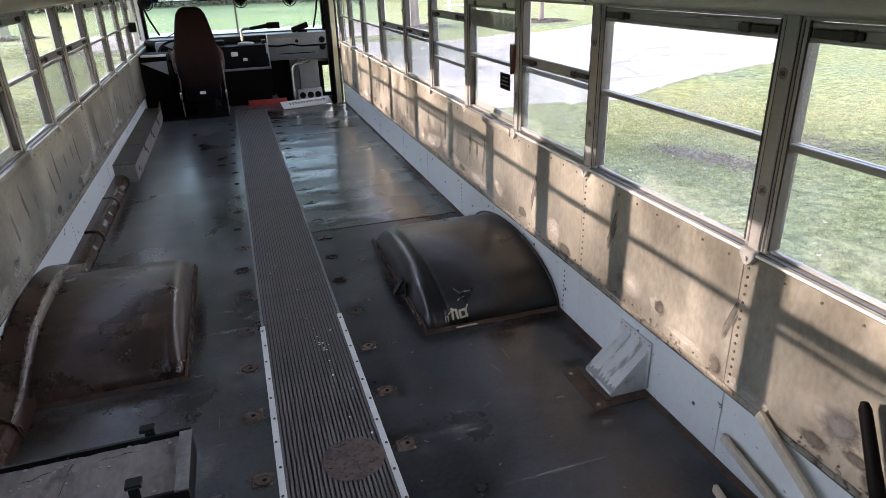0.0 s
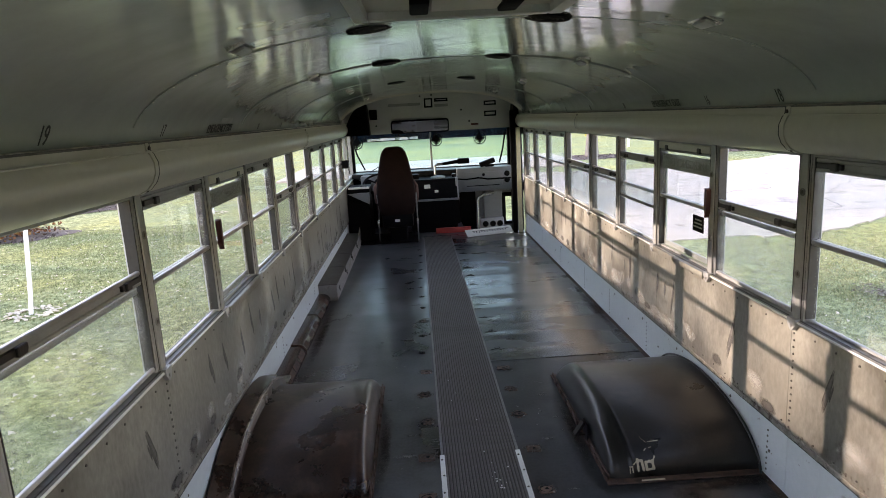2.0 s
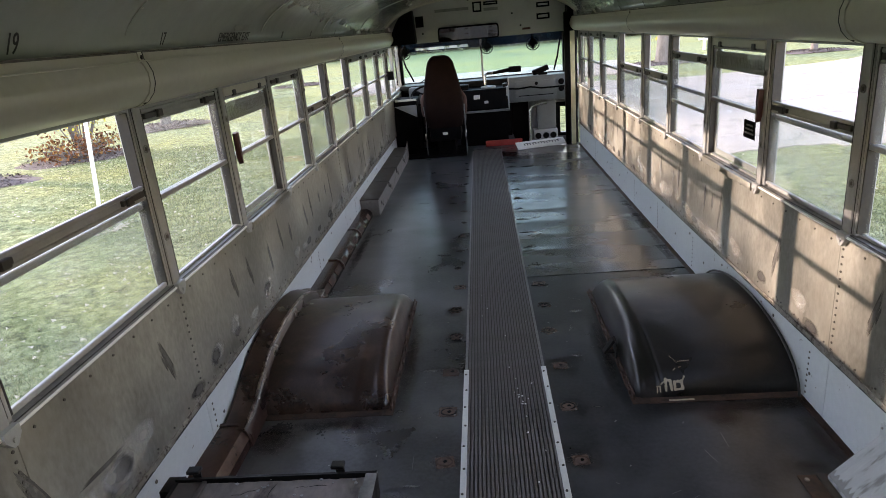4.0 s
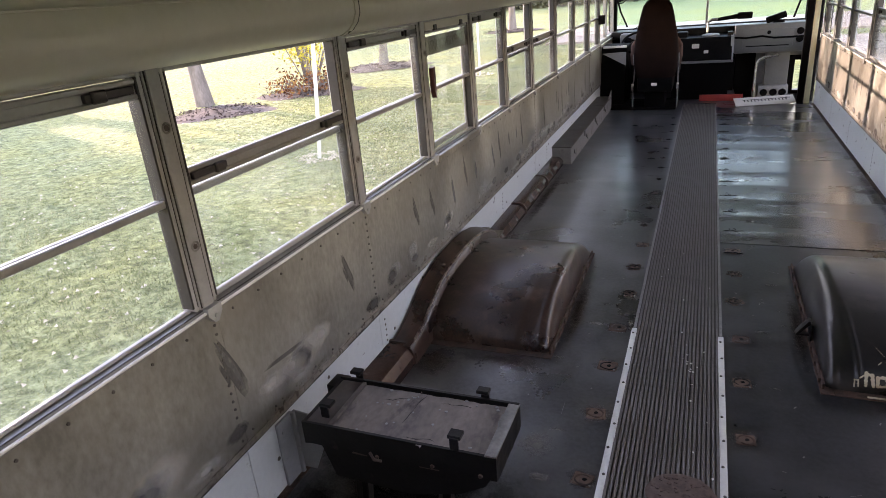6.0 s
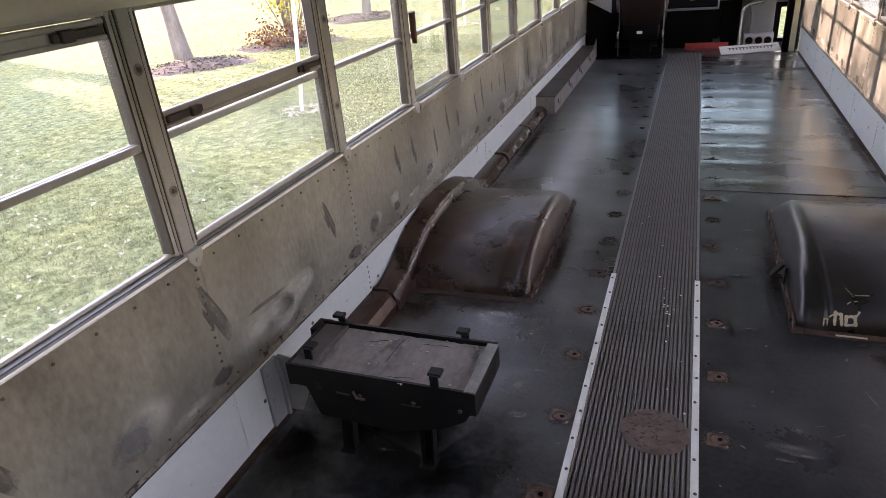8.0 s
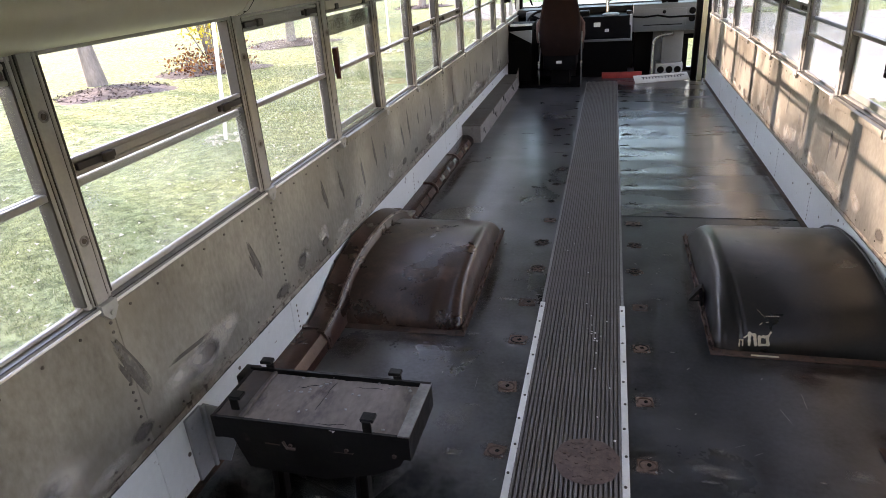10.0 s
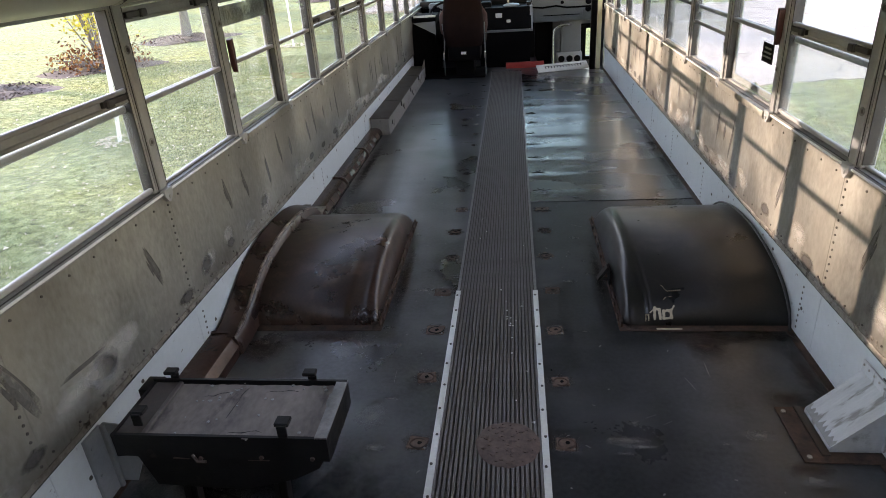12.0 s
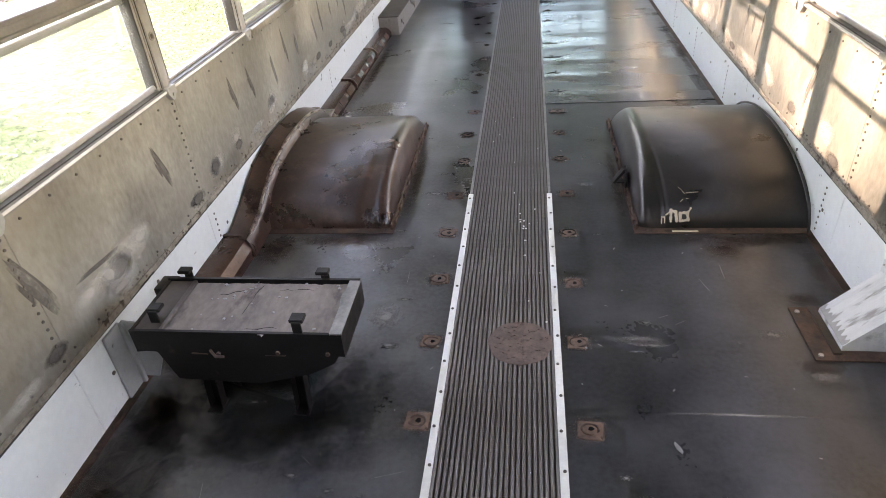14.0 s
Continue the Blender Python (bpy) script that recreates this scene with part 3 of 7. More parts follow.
# the marks where seats were bolted down
for s, x in ((-1, -0.253), (1, 0.232)):
    for k in range(21):
        y = 1.165 + 0.335 * k - (0.0 if k < 9 else 0.02)
        bm = bmesh.new()
        grow = random.uniform(0.85, 1.1) * (1.1 if y < 2.0 else 1.0 if y < 4.4 else 0.6)
        cx, cy = x + random.uniform(-0.012, 0.012), y + random.uniform(-0.015, 0.015)
        if y > 3.0 and k % 3 != 0:
            disc(bm, (cx, cy, 0.0), (0, 0, 1), 0.040 * grow, 0.0012, 18, 0.3)
        else:
            start = len(bm.verts)
            box(bm, -0.042 * grow, 0.042 * grow, -0.039 * grow, 0.039 * grow, -0.02, 0.0022, bevel=0.014, seg=3)
            turned(bm, start, Matrix.Translation((cx, cy, 0)) @ Matrix.Rotation(random.uniform(-0.15, 0.15), 4, "Z"))
        mark = part("bolt_mark", bm, M_RING if y < 2.6 or (k % 2 and y < 4.4) else M_RUST if y < 4.4 else M_RUSTY_PAINT, floor, "rusty seat bolt mark")
        bm = bmesh.new()
        hx = (0.088 if y < 2.6 else 0.078) * grow
        bm.faces.new([bm.verts.new((cx + a * hx, cy + b * hx * 0.9, 0.0013)) for a, b in ((-1, -1), (1, -1), (1, 1), (-1, 1))])
        part("rust_halo", bm, M_SOFT_RUST, mark, smooth=0)
        bm = bmesh.new()
        ox, oy, turn = cx + random.uniform(-0.004, 0.004), cy + random.uniform(-0.004, 0.004), random.uniform(0, 6.28)
        top, r1 = (0.0024, 0.021) if y < 2.0 else (0.0018, 0.027)
        tube(bm, [Vector((ox, oy, top)) + Vector((math.cos(a) * 1.1, math.sin(a) * 0.9, 0)) * r1 * grow * (1 + 0.10 * noise.noise(Vector((a, cx, cy)))) for a in [turn + 5.7 * q / 15 for q in range(16)]], [0.0008] + [random.uniform(0.0022, 0.0042) for _ in range(14)] + [0.0008], 6)
        part("bolt_ring", bm, M_RUST if y < 2.6 else M_BLACK_STEEL if k % 3 else M_RUSTY_PAINT, mark)
        bm = bmesh.new()
        disc(bm, (ox + 0.003, oy + 0.002, top), (0, 0, 1), 0.0085 * grow, 0.0012, 9, 0.25)
        part("bolt_hole", bm, M_BLACK, mark)
        bm = bmesh.new()
        disc(bm, (cx + 0.028 * grow, cy - 0.026 * grow, top - 0.001), (0, 0, 1), 0.0042, 0.003, 7, 0.2)
        part("bolt", bm, M_SCUFF if k % 2 else M_RUST, mark)
        if y > 4.0 and s > 0:
            # rubber torn up beside the runner
            bm = bmesh.new()
            pts = [(cx - 0.05 + 0.013 * q, cy - 0.03 + 0.006 * math.sin(q * 1.3 + k), 0.004) for q in range(random.randint(7, 10))]
            tube(bm, pts, [0.0006] + [random.uniform(0.0022, 0.0045) for _ in pts[2:]] + [0.0006], 6)
            part("torn_rubber", bm, M_BLACK_STEEL, mark)
# worn pale scuffs and a leaf-sized scrap on the mats
for cx, cy, w, h, turn in ((0.42, 2.20, 0.10, 0.018, 0.1), (0.36, 1.60, 0.02, 0.035, 0.3), (-0.35, 3.18, 0.08, 0.012, 0.05), (0.92, 2.06, 0.08, 0.03, 0.0), (0.31, 1.05, 0.03, 0.03, 0.2), (0.66, 1.905, 0.27, 0.0035, 0.02), (0.46, 2.18, 0.07, 0.012, 0.0), (0.83, 2.24, 0.06, 0.02, 0.1), (-0.42, 2.30, 0.06, 0.05, 0.3), (-0.60, 1.18, 0.16, 0.05, -0.1), (-0.36, 1.55, 0.05, 0.03, 0.4), (0.50, 1.36, 0.015, 0.02, 0.9), (0.30, 1.42, 0.05, 0.05, 0.0), (-0.36, 8.05, 0.14, 0.022, 0.0), (-0.46, 7.35, 0.10, 0.016, 0.05), (-0.32, 6.75, 0.12, 0.018, -0.04), (-0.62, 6.2, 0.10, 0.016, 0.03), (-0.30, 5.6, 0.08, 0.014, 0.0)):
    bm = bmesh.new()
    c, sn = math.cos(turn), math.sin(turn)
    bm.faces.new([bm.verts.new((cx + u * w * 1.3 * c - v * h * 1.8 * sn, cy + u * w * 1.3 * sn + v * h * 1.8 * c, 0.0014)) for u, v in ((-1, -1), (1, -1), (1, 1), (-1, 1))])
    part("scuff", bm, M_SOFT_SCUFF, floor, smooth=0)
for k in range(64):
    # smaller rubbed spots, thickest beside the bolt marks
    side, y = (-1, 1)[k % 2], 1.1 + 6.6 * random.random() ** 1.3
    x = side * (0.30 + abs(random.gauss(0, 0.16 if k % 3 else 0.4)))
    if abs(x) > 1.05 or (2.8 < y < 4.0 and abs(x) > 0.46):
        continue
    w, h, turn = random.uniform(0.015, 0.06), random.uniform(0.006, 0.022), random.uniform(-0.3, 0.3)
    bm = bmesh.new()
    c, sn = math.cos(turn), math.sin(turn)
    bm.faces.new([bm.verts.new((x + u * w * c - v * h * sn, y + u * w * sn + v * h * c, 0.0046)) for u, v in ((-1, -1), (1, -1), (1, 1), (-1, 1))])
    part("scuff", bm, M_SOFT_SCUFF, floor, smooth=0)

# rust that has crept from the wall angles and the housing flanges onto the mats
for cx, cy, w, d in ((1.09, 2.55, 0.07, 0.34), (1.05, 2.80, 0.20, 0.07), (0.85, 2.78, 0.30, 0.06), (0.80, 2.72, 0.12, 0.09), (0.46, 3.3, 0.04, 0.5), (-0.46, 3.3, 0.05, 0.5), (-0.70, 2.78, 0.32, 0.07), (-0.96, 2.70, 0.16, 0.16), (1.10, 5.2, 0.05, 1.2), (0.98, 2.42, 0.10, 0.06), (0.92, 2.10, 0.10, 0.05), (-1.0, 5.0, 0.06, 1.0)):
    bm = bmesh.new()
    bm.faces.new([bm.verts.new((cx + w * math.cos(q * 0.3927), cy + d * math.sin(q * 0.3927), 0.0044)) for q in range(16)])
    part("floor_rust", bm, M_SOFT_BROWN, floor, smooth=0, kind="stuff")
bm = bmesh.new()
rows = []
for k in range(7):
    f = k / 6 - 0.5
    rows.append([bm.verts.new((0.459 + 0.016 * f + 0.006 * q * (1 - abs(f) * 1.4), 1.778 - 0.032 * f + 0.004 * q, 0.003 + 0.006 * abs(q) + 0.006 * f * f)) for q in (-1, 0, 1)])
for r1, r2 in zip(rows, rows[1:]):
    for k in range(2):
        bm.faces.new((r1[k], r1[k + 1], r2[k + 1], r2[k]))
ob = solid("paper_scrap", bm, M_SCUFF, "small curled grey scrap lying on the floor mat", "scrap", smooth=60)
sol = ob.modifiers.new("thickness", "SOLIDIFY")
sol.thickness = 0.0008
bm = bmesh.new()
for k in range(26):
    x, y, L, a = random.gauss(0.062, 0.018), random.gauss(2.96, 0.09), random.uniform(0.003, 0.010), random.uniform(0, 3.14)
    if k > 13:
        x, y = random.uniform(-0.15, 0.13), random.uniform(1.3, 4.2)
    disc(bm, (x, y, 0.0040), (0, 0, 1), L * 0.5, 0.0012, 6, 0.5)
tagged(part("runner_flecks", bm, M_ALU_BRIGHT, None, smooth=0), "white paint flecks on the ribbed aisle runner", "litter", kind="stuff")

# lint, paint flakes and short scratches lying on the mats
bm = bmesh.new()
for k in range(150):
    x, y = random.choice((-1, 1)) * random.uniform(0.22, 0.95), 0.7 + 4.5 * random.random() ** 1.4
    L, w, a = random.uniform(0.003, 0.011), random.uniform(0.0010, 0.003), random.uniform(0, 3.14)
    if k % 5 == 0:
        L, w = random.uniform(0.02, 0.05), 0.0007
    dx, dy = math.cos(a), math.sin(a)
    bm.faces.new([bm.verts.new((x + dx * L * u - dy * w * v, y + dy * L * u + dx * w * v, 0.0025)) for u, v in ((-1, -0.6), (0.7, -1), (1, 0.8), (-0.6, 1))])
tagged(part("floor_litter", bm, M_SCUFF, None, smooth=0), "pale lint, paint flakes and scratches on the floor", "litter", kind="stuff")

# side walls
rivet_bm = bmesh.new()
disc(rivet_bm, (0, 0, 0), (-1, 0, 0), 0.0055, 0.003, 8)
rivet_me = bpy.data.meshes.new("rivet")
rivet_bm.to_mesh(rivet_me)
rivet_bm.free()
rivet_me.materials.append(M_RIVET)
walls = {}
for s in (-1, 1):
    end = FRONT if s < 0 else 8.62
    wall = solid("wall_" + SIDE[s], B(*span(s, INNER + 0.006, OUTER), REAR, end, -0.45, SILL - 0.012), M_SKIN,
                 "bus side wall of aged metal panels over a white kick panel", "wall", "structure")
    walls[s] = wall
    part("wall_head", B(*span(s, INNER - 0.005, OUTER), REAR, FRONT, HEAD, CEIL_LOW + 0.02), M_MOULD, wall)
    cuts = [REAR] + [PILLARS[s][k] + 0.02 for k in (1, 2, 3, 7, 10)] + [end]
    for a, b in zip(cuts, cuts[1:]):
        part("kick_panel", B(*span(s, INNER - 0.001, INNER + 0.006), a + 0.001, b - 0.001, 0.0, 0.285, bevel=0.001, seg=1), M_WHITE_KICK, wall, "white painted kick panel")
        bm = B(*span(s, INNER - 0.011, INNER - 0.004), a + 0.0008, b - 0.0008, 0.268, SILL - 0.012, bevel=0.0012, seg=1)
        part("metal_panel", bm, M_ALU_PANEL, wall, "stained metal wall panel")
        bm = bmesh.new()
        x = s * (INNER - 0.011)
        n = (-s, 0, 0)
        for k in range(15):
            disc(bm, (x, b - 0.02 + random.uniform(-0.001, 0.001), 0.30 + 0.027 * k), n, 0.0046, 0.003, 8)
        for k in range(int((b - a) / 0.115)):
            disc(bm, (x, a + 0.06 + 0.115 * k, SILL - 0.045), n, 0.0042, 0.003, 8)
            disc(bm, (x, a + 0.03 + 0.115 * k, 0.305), n, 0.0040, 0.003, 8)
        part("rivets", bm, M_RIVET, wall, kind="stuff")
        bm = bmesh.new()
        for col in (2.825, 4.22, 4.99, 5.70, 6.60, 7.5) if s > 0 else (2.66, 4.40, 5.70):
            for k in range(8 if a < col < b else 0):
                disc(bm, (s * (INNER - 0.001), col + random.uniform(-0.0015, 0.0015), 0.03 + 0.025 * k), n, 0.0050, 0.002, 8)
        for k in range(int((b - a) / 0.3)):
            disc(bm, (s * (INNER - 0.001), a + 0.12 + 0.3 * k + 0.05 * math.sin(k * 7), 0.12 + 0.09 * (k % 2)), n, 0.0075, 0.002, 8)
        part("rivets", bm, M_RIVET, wall, kind="stuff")
    # corroded lower lip of the metal panels, uneven along its length
    bm = bmesh.new()
    y, z0 = REAR, 0.262
    while y < end - 0.05:
        step = random.uniform(0.03, 0.16)
        lo = z0 + random.uniform(-0.002, 0.003)
        box(bm, *span(s, INNER - 0.0135 - random.uniform(0, 0.0015), INNER - 0.0105), y, min(y + step, end), lo, 0.283 + random.uniform(-0.003, 0.003), bevel=0.0012, seg=1)
        y += step
    part("panel_lip", bm, M_LIP, wall, "corroded metal lip", kind="stuff")
    bm = bmesh.new()
    for k in range(420):
        y, z = random.uniform(0.7, min(end, 7.0)), 0.284 + abs(random.gauss(0, 0.010))
        if noise.noise(Vector((y * 1.6, s * 3.0, 0))) > -0.05:
            disc(bm, (s * (INNER - 0.0112), y, z), (-s, 0, 0), random.uniform(0.002, 0.007), 0.002, 6, 0.4)
    part("corrosion_crumbs", bm, M_LIP, wall, "corroded crumbs above the lip", kind="stuff")
    # the lip's shade on the kick panel, drawn as a dark strip
    part("sealant_line", B(*span(s, INNER - 0.0125, INNER - 0.0012), REAR, end, 0.2575, 0.2618), M_GASKET, wall, "dark strip drawn for the shade under the panel lip")
    for a, b, za, zb in ((1.86, 2.10, 0.447, 0.425),) if s < 0 else ():
        # a straight dark rub line above the worn patch
        bm = bmesh.new()
        bm.faces.new([bm.verts.new((s * (INNER - 0.0118), y, z)) for y, z in ((a, za - 0.006), (b, zb - 0.008), (b, zb + 0.008), (a, za + 0.006))])
        part("rub_line", bm, M_SOFT_DARK, wall, smooth=0, kind="stuff")
    part("floor_angle", B(*span(s, INNER - 0.028, INNER - 0.001), REAR, 8.6, 0.0, 0.004), M_RUST, wall, "rusty edge angle")
    # sill rail, bright rounded front edge
    bm = bmesh.new()
    prism(bm, [(s * x, z) for x, z in ((INNER - 0.012, SILL - 0.02), (INNER - 0.019, SILL - 0.014), (INNER - 0.019, SILL - 0.007), (INNER - 0.012, SILL - 0.001),
                                       (INNER + 0.030, SILL - 0.001), (INNER + 0.030, SILL - 0.02))], "y", REAR, end)
    part("window_sill", bm, M_ALU_SILL, wall, "aluminium sill rail")
    bm = bmesh.new()
    tube(bm, [(s * (INNER - 0.0185), REAR, SILL - 0.0085), (s * (INNER - 0.0185), end, SILL - 0.0085)], 0.0042, 8)
    part("sill_bead", bm, M_ALU_BRIGHT, wall, "bright aluminium sill edge", smooth=60)
    part("sill_groove", B(*span(s, INNER - 0.0120, INNER - 0.0088), REAR, end, SILL - 0.0012, SILL + 0.0006), M_GASKET, wall)
    part("outer_gasket", B(*span(s, INNER + 0.0305, OUTER + 0.002), REAR, end, SILL - 0.012, SILL - 0.004), M_GASKET, wall, "black rubber weather strip")
    # dark dents and scrapes on the panels
    marks = {-1: [(2.045, 0.372, .080, .050, -.2), (2.42, 0.53, .017, .065, -.35), (1.76, 0.53, .024, .085, -.35), (2.75, 0.36, .05, .035, -.3), (3.05, 0.55, .014, .06, -.3), (3.24, 0.53, .012, .06, -.3), (3.41, .37, .05, .035, -.3), (3.72, .55, .012, .07, -.25),
                  (4.36, .55, .012, .08, -.2), (1.10, 0.57, .022, .06, -.4), (1.40, .385, .075, .050, -.3), (4.9, .52, .012, .09, -.2), (5.6, .5, .012, .1, -.15), (6.3, .5, .015, .1, -.1), (6.9, .45, .012, .1, -.1), (7.5, .5, .02, .09, -.1)],
             1: [(2.46, 0.54, .016, .07, .3), (1.81, 0.50, .014, .06, .3), (2.13, .37, .03, .03, .2), (1.41, .41, .07, .06, .4), (3.14, .5, .018, .085, .3), (3.8, .5, .010, .09, .2), (4.5, .5, .01, .1, .15)]}
    for y, z, w, h, lean in marks[s]:
        wide = w > h * 0.9
        layers = ((1.7, 1.5, 0.75, M_SOFT_PALE), (1.30, 1.25, 0, M_SOFT_GREY), (1.0, 1.0, 0.1, M_SOFT_DARK)) if wide else ((0.95, 1.9, 0, M_SOFT_DARK), (0.35, 0.8, -1.3, M_SOFT_DARK))
        for q, (fu, fv, off, paint) in enumerate(layers[:2] if wide and y < 1.6 else layers):
            bm = bmesh.new()
            c, sn = math.cos(lean), math.sin(lean)
            x = s * (INNER - 0.0114 - 0.0003 * q)
            rim = []
            for k in range(20):
                a = k * math.pi / 10
                u, v = fu * w * math.cos(a), fv * h * math.sin(a)
                u *= 1.0 if wide else 1 - 0.4 * math.sin(a)
                rim.append((off * w + u, v + (0.2 * (u + off * w) * (1 if wide else 0))))
            bm.faces.new([bm.verts.new((x, y + u * c + v * sn * (1 if s < 0 else -1) * (0 if wide else 1), z - u * sn * 0.3 + v * c)) for u, v in rim])
            part("scrape", bm, paint, wall, "dark scrape", smooth=0, kind="stuff")
        if not wide:
            # crisp torn edge down one side of the scrape
            bm = bmesh.new()
            x, c, sn, front, rear = s * (INNER - 0.0123), math.cos(lean), math.sin(lean), [], []
            for k in range(13):
                f = k / 6 - 1
                v, u = 1.35 * h * f, w * (0.62 - 0.75 * abs(f) ** 1.6) + 0.1 * w * noise.noise(Vector((f * 5, y, z)))
                t = 0.0042 * (1 - f * f) + 0.0006
                for rim, d in ((front, 0.0), (rear, -t)):
                    rim.append(bm.verts.new((x, y + (u + d) * c - v * sn * s, z - (u + d) * sn * 0.3 + v * c)))
            bm.faces.new(front + rear[::-1])
            # the rubbed face of the scrape, a leaf with a drawn-out foot
            face, heel = bmesh.new(), []
            for k in range(13):
                f = k / 6 - 1
                v, u = 1.35 * h * f, w * (0.60 - 0.75 * abs(f) ** 1.6)
                u2 = u - w * (1 - abs(f) ** 1.5) * (0.85 + 0.25 * f) * (1 + 0.25 * noise.noise(Vector((f * 6, z, y))))
                for rim, d in ((heel, u), (None, u2)):
                    p = face.verts.new((s * (INNER - 0.0121), y + d * c - v * sn * s, z - d * sn * 0.3 + v * c))
                    if rim is None:
                        back = back + [p] if k else [p]
                    else:
                        rim.append(p)
            face.faces.new(heel + back[::-1])
            part("scrape_face", face, M_SCRAPE, wall, "rubbed dark metal scrape", smooth=0, kind="stuff")
            part("scrape_edge", bm, M_GRIME, wall, "torn scrape edge", smooth=0, kind="stuff")

    # pale corrosion and dark scuffs low on the panels, streaks further up
    for k in range(64):
        y, kind = random.uniform(0.6, 8.0), k % 4
        w, h = ((0.11, 0.035), (0.09, 0.05), (0.05, 0.03), (0.014, 0.10))[kind]
        w, h = w * random.uniform(0.6, 1.4), h * random.uniform(0.6, 1.4)
        z = (0.315, 0.36, 0.32, 0.50)[kind] + random.uniform(-0.01, 0.04)
        if kind == 3 and y < 3.5:
            continue
        bm = bmesh.new()
        x = s * (INNER - 0.0112 - 0.00008 * k)
        lean = random.uniform(-0.35, -0.1) if kind == 3 else 0.0
        bm.faces.new([bm.verts.new((x, y + w * math.cos(q * 0.5236) + lean * h * math.sin(q * 0.5236), z + h * math.sin(q * 0.5236))) for q in range(12)])
        part("stain", bm, (M_SOFT_PALE, M_SOFT_PALE, M_SOFT_DARK, M_SOFT_GREY)[kind], wall, smooth=0, kind="stuff")

# pillars between the windows
for s in (-1, 1):
    for p in PILLARS[s]:
        if p > 8.6:
            continue
        w = 0.031
        pil = thing("window_pillar", (s * INNER, p, SILL), "grey metal pillar between windows with screws", "pillar", kind="structure")
        bm = bmesh.new()
        box(bm, *span(s, INNER - 0.012, OUTER), p - w + 0.012, p + w - 0.012, SILL, HEAD + 0.004, bevel=0.004)
        box(bm, *span(s, INNER - 0.005, OUTER), p - w + 0.005, p + w - 0.005, SILL, HEAD + 0.002, bevel=0.003)
        box(bm, *span(s, INNER + 0.0, OUTER), p - w, p + w, SILL, HEAD)
        part("post", bm, M_ALU, pil)
        for a in (-0.0205, 0.0205):
            part("seam_strip", B(*span(s, INNER - 0.0065, INNER + 0.004), p + a - 0.0016, p + a + 0.0016, SILL + 0.004, HEAD), M_GASKET, pil)
        for z in (0.905, 1.205):
            bm = bmesh.new()
            tube(bm, [(s * (INNER - 0.0135), p + 0.0115 * math.cos(a), z + 0.0115 * math.sin(a)) for a in [2 * math.pi * q / 16 for q in range(17)]], 0.0030, 6)
            part("washer", bm, M_ALU_SILL, pil, "grey round washer")
            bm = bmesh.new()
            tube(bm, [(s * (INNER - 0.010), p, z), (s * (INNER - 0.014), p, z)], [0.008, 0.007], 10)
            part("screw", bm, M_RIVET, pil)
        bm = bmesh.new()
        prism(bm, [(p - 0.026, SILL + 0.004), (p + 0.026, SILL + 0.004), (p + 0.026, SILL - 0.018), (p + 0.006, SILL - 0.042), (p - 0.006, SILL - 0.042), (p - 0.026, SILL - 0.018)], "x", *span(s, INNER - 0.028, INNER - 0.011))
        disc(bm, (s * (INNER - 0.028), p, SILL - 0.024), (-s, 0, 0), 0.007, 0.004, 10)
        part("bracket", bm, M_ALU, pil)


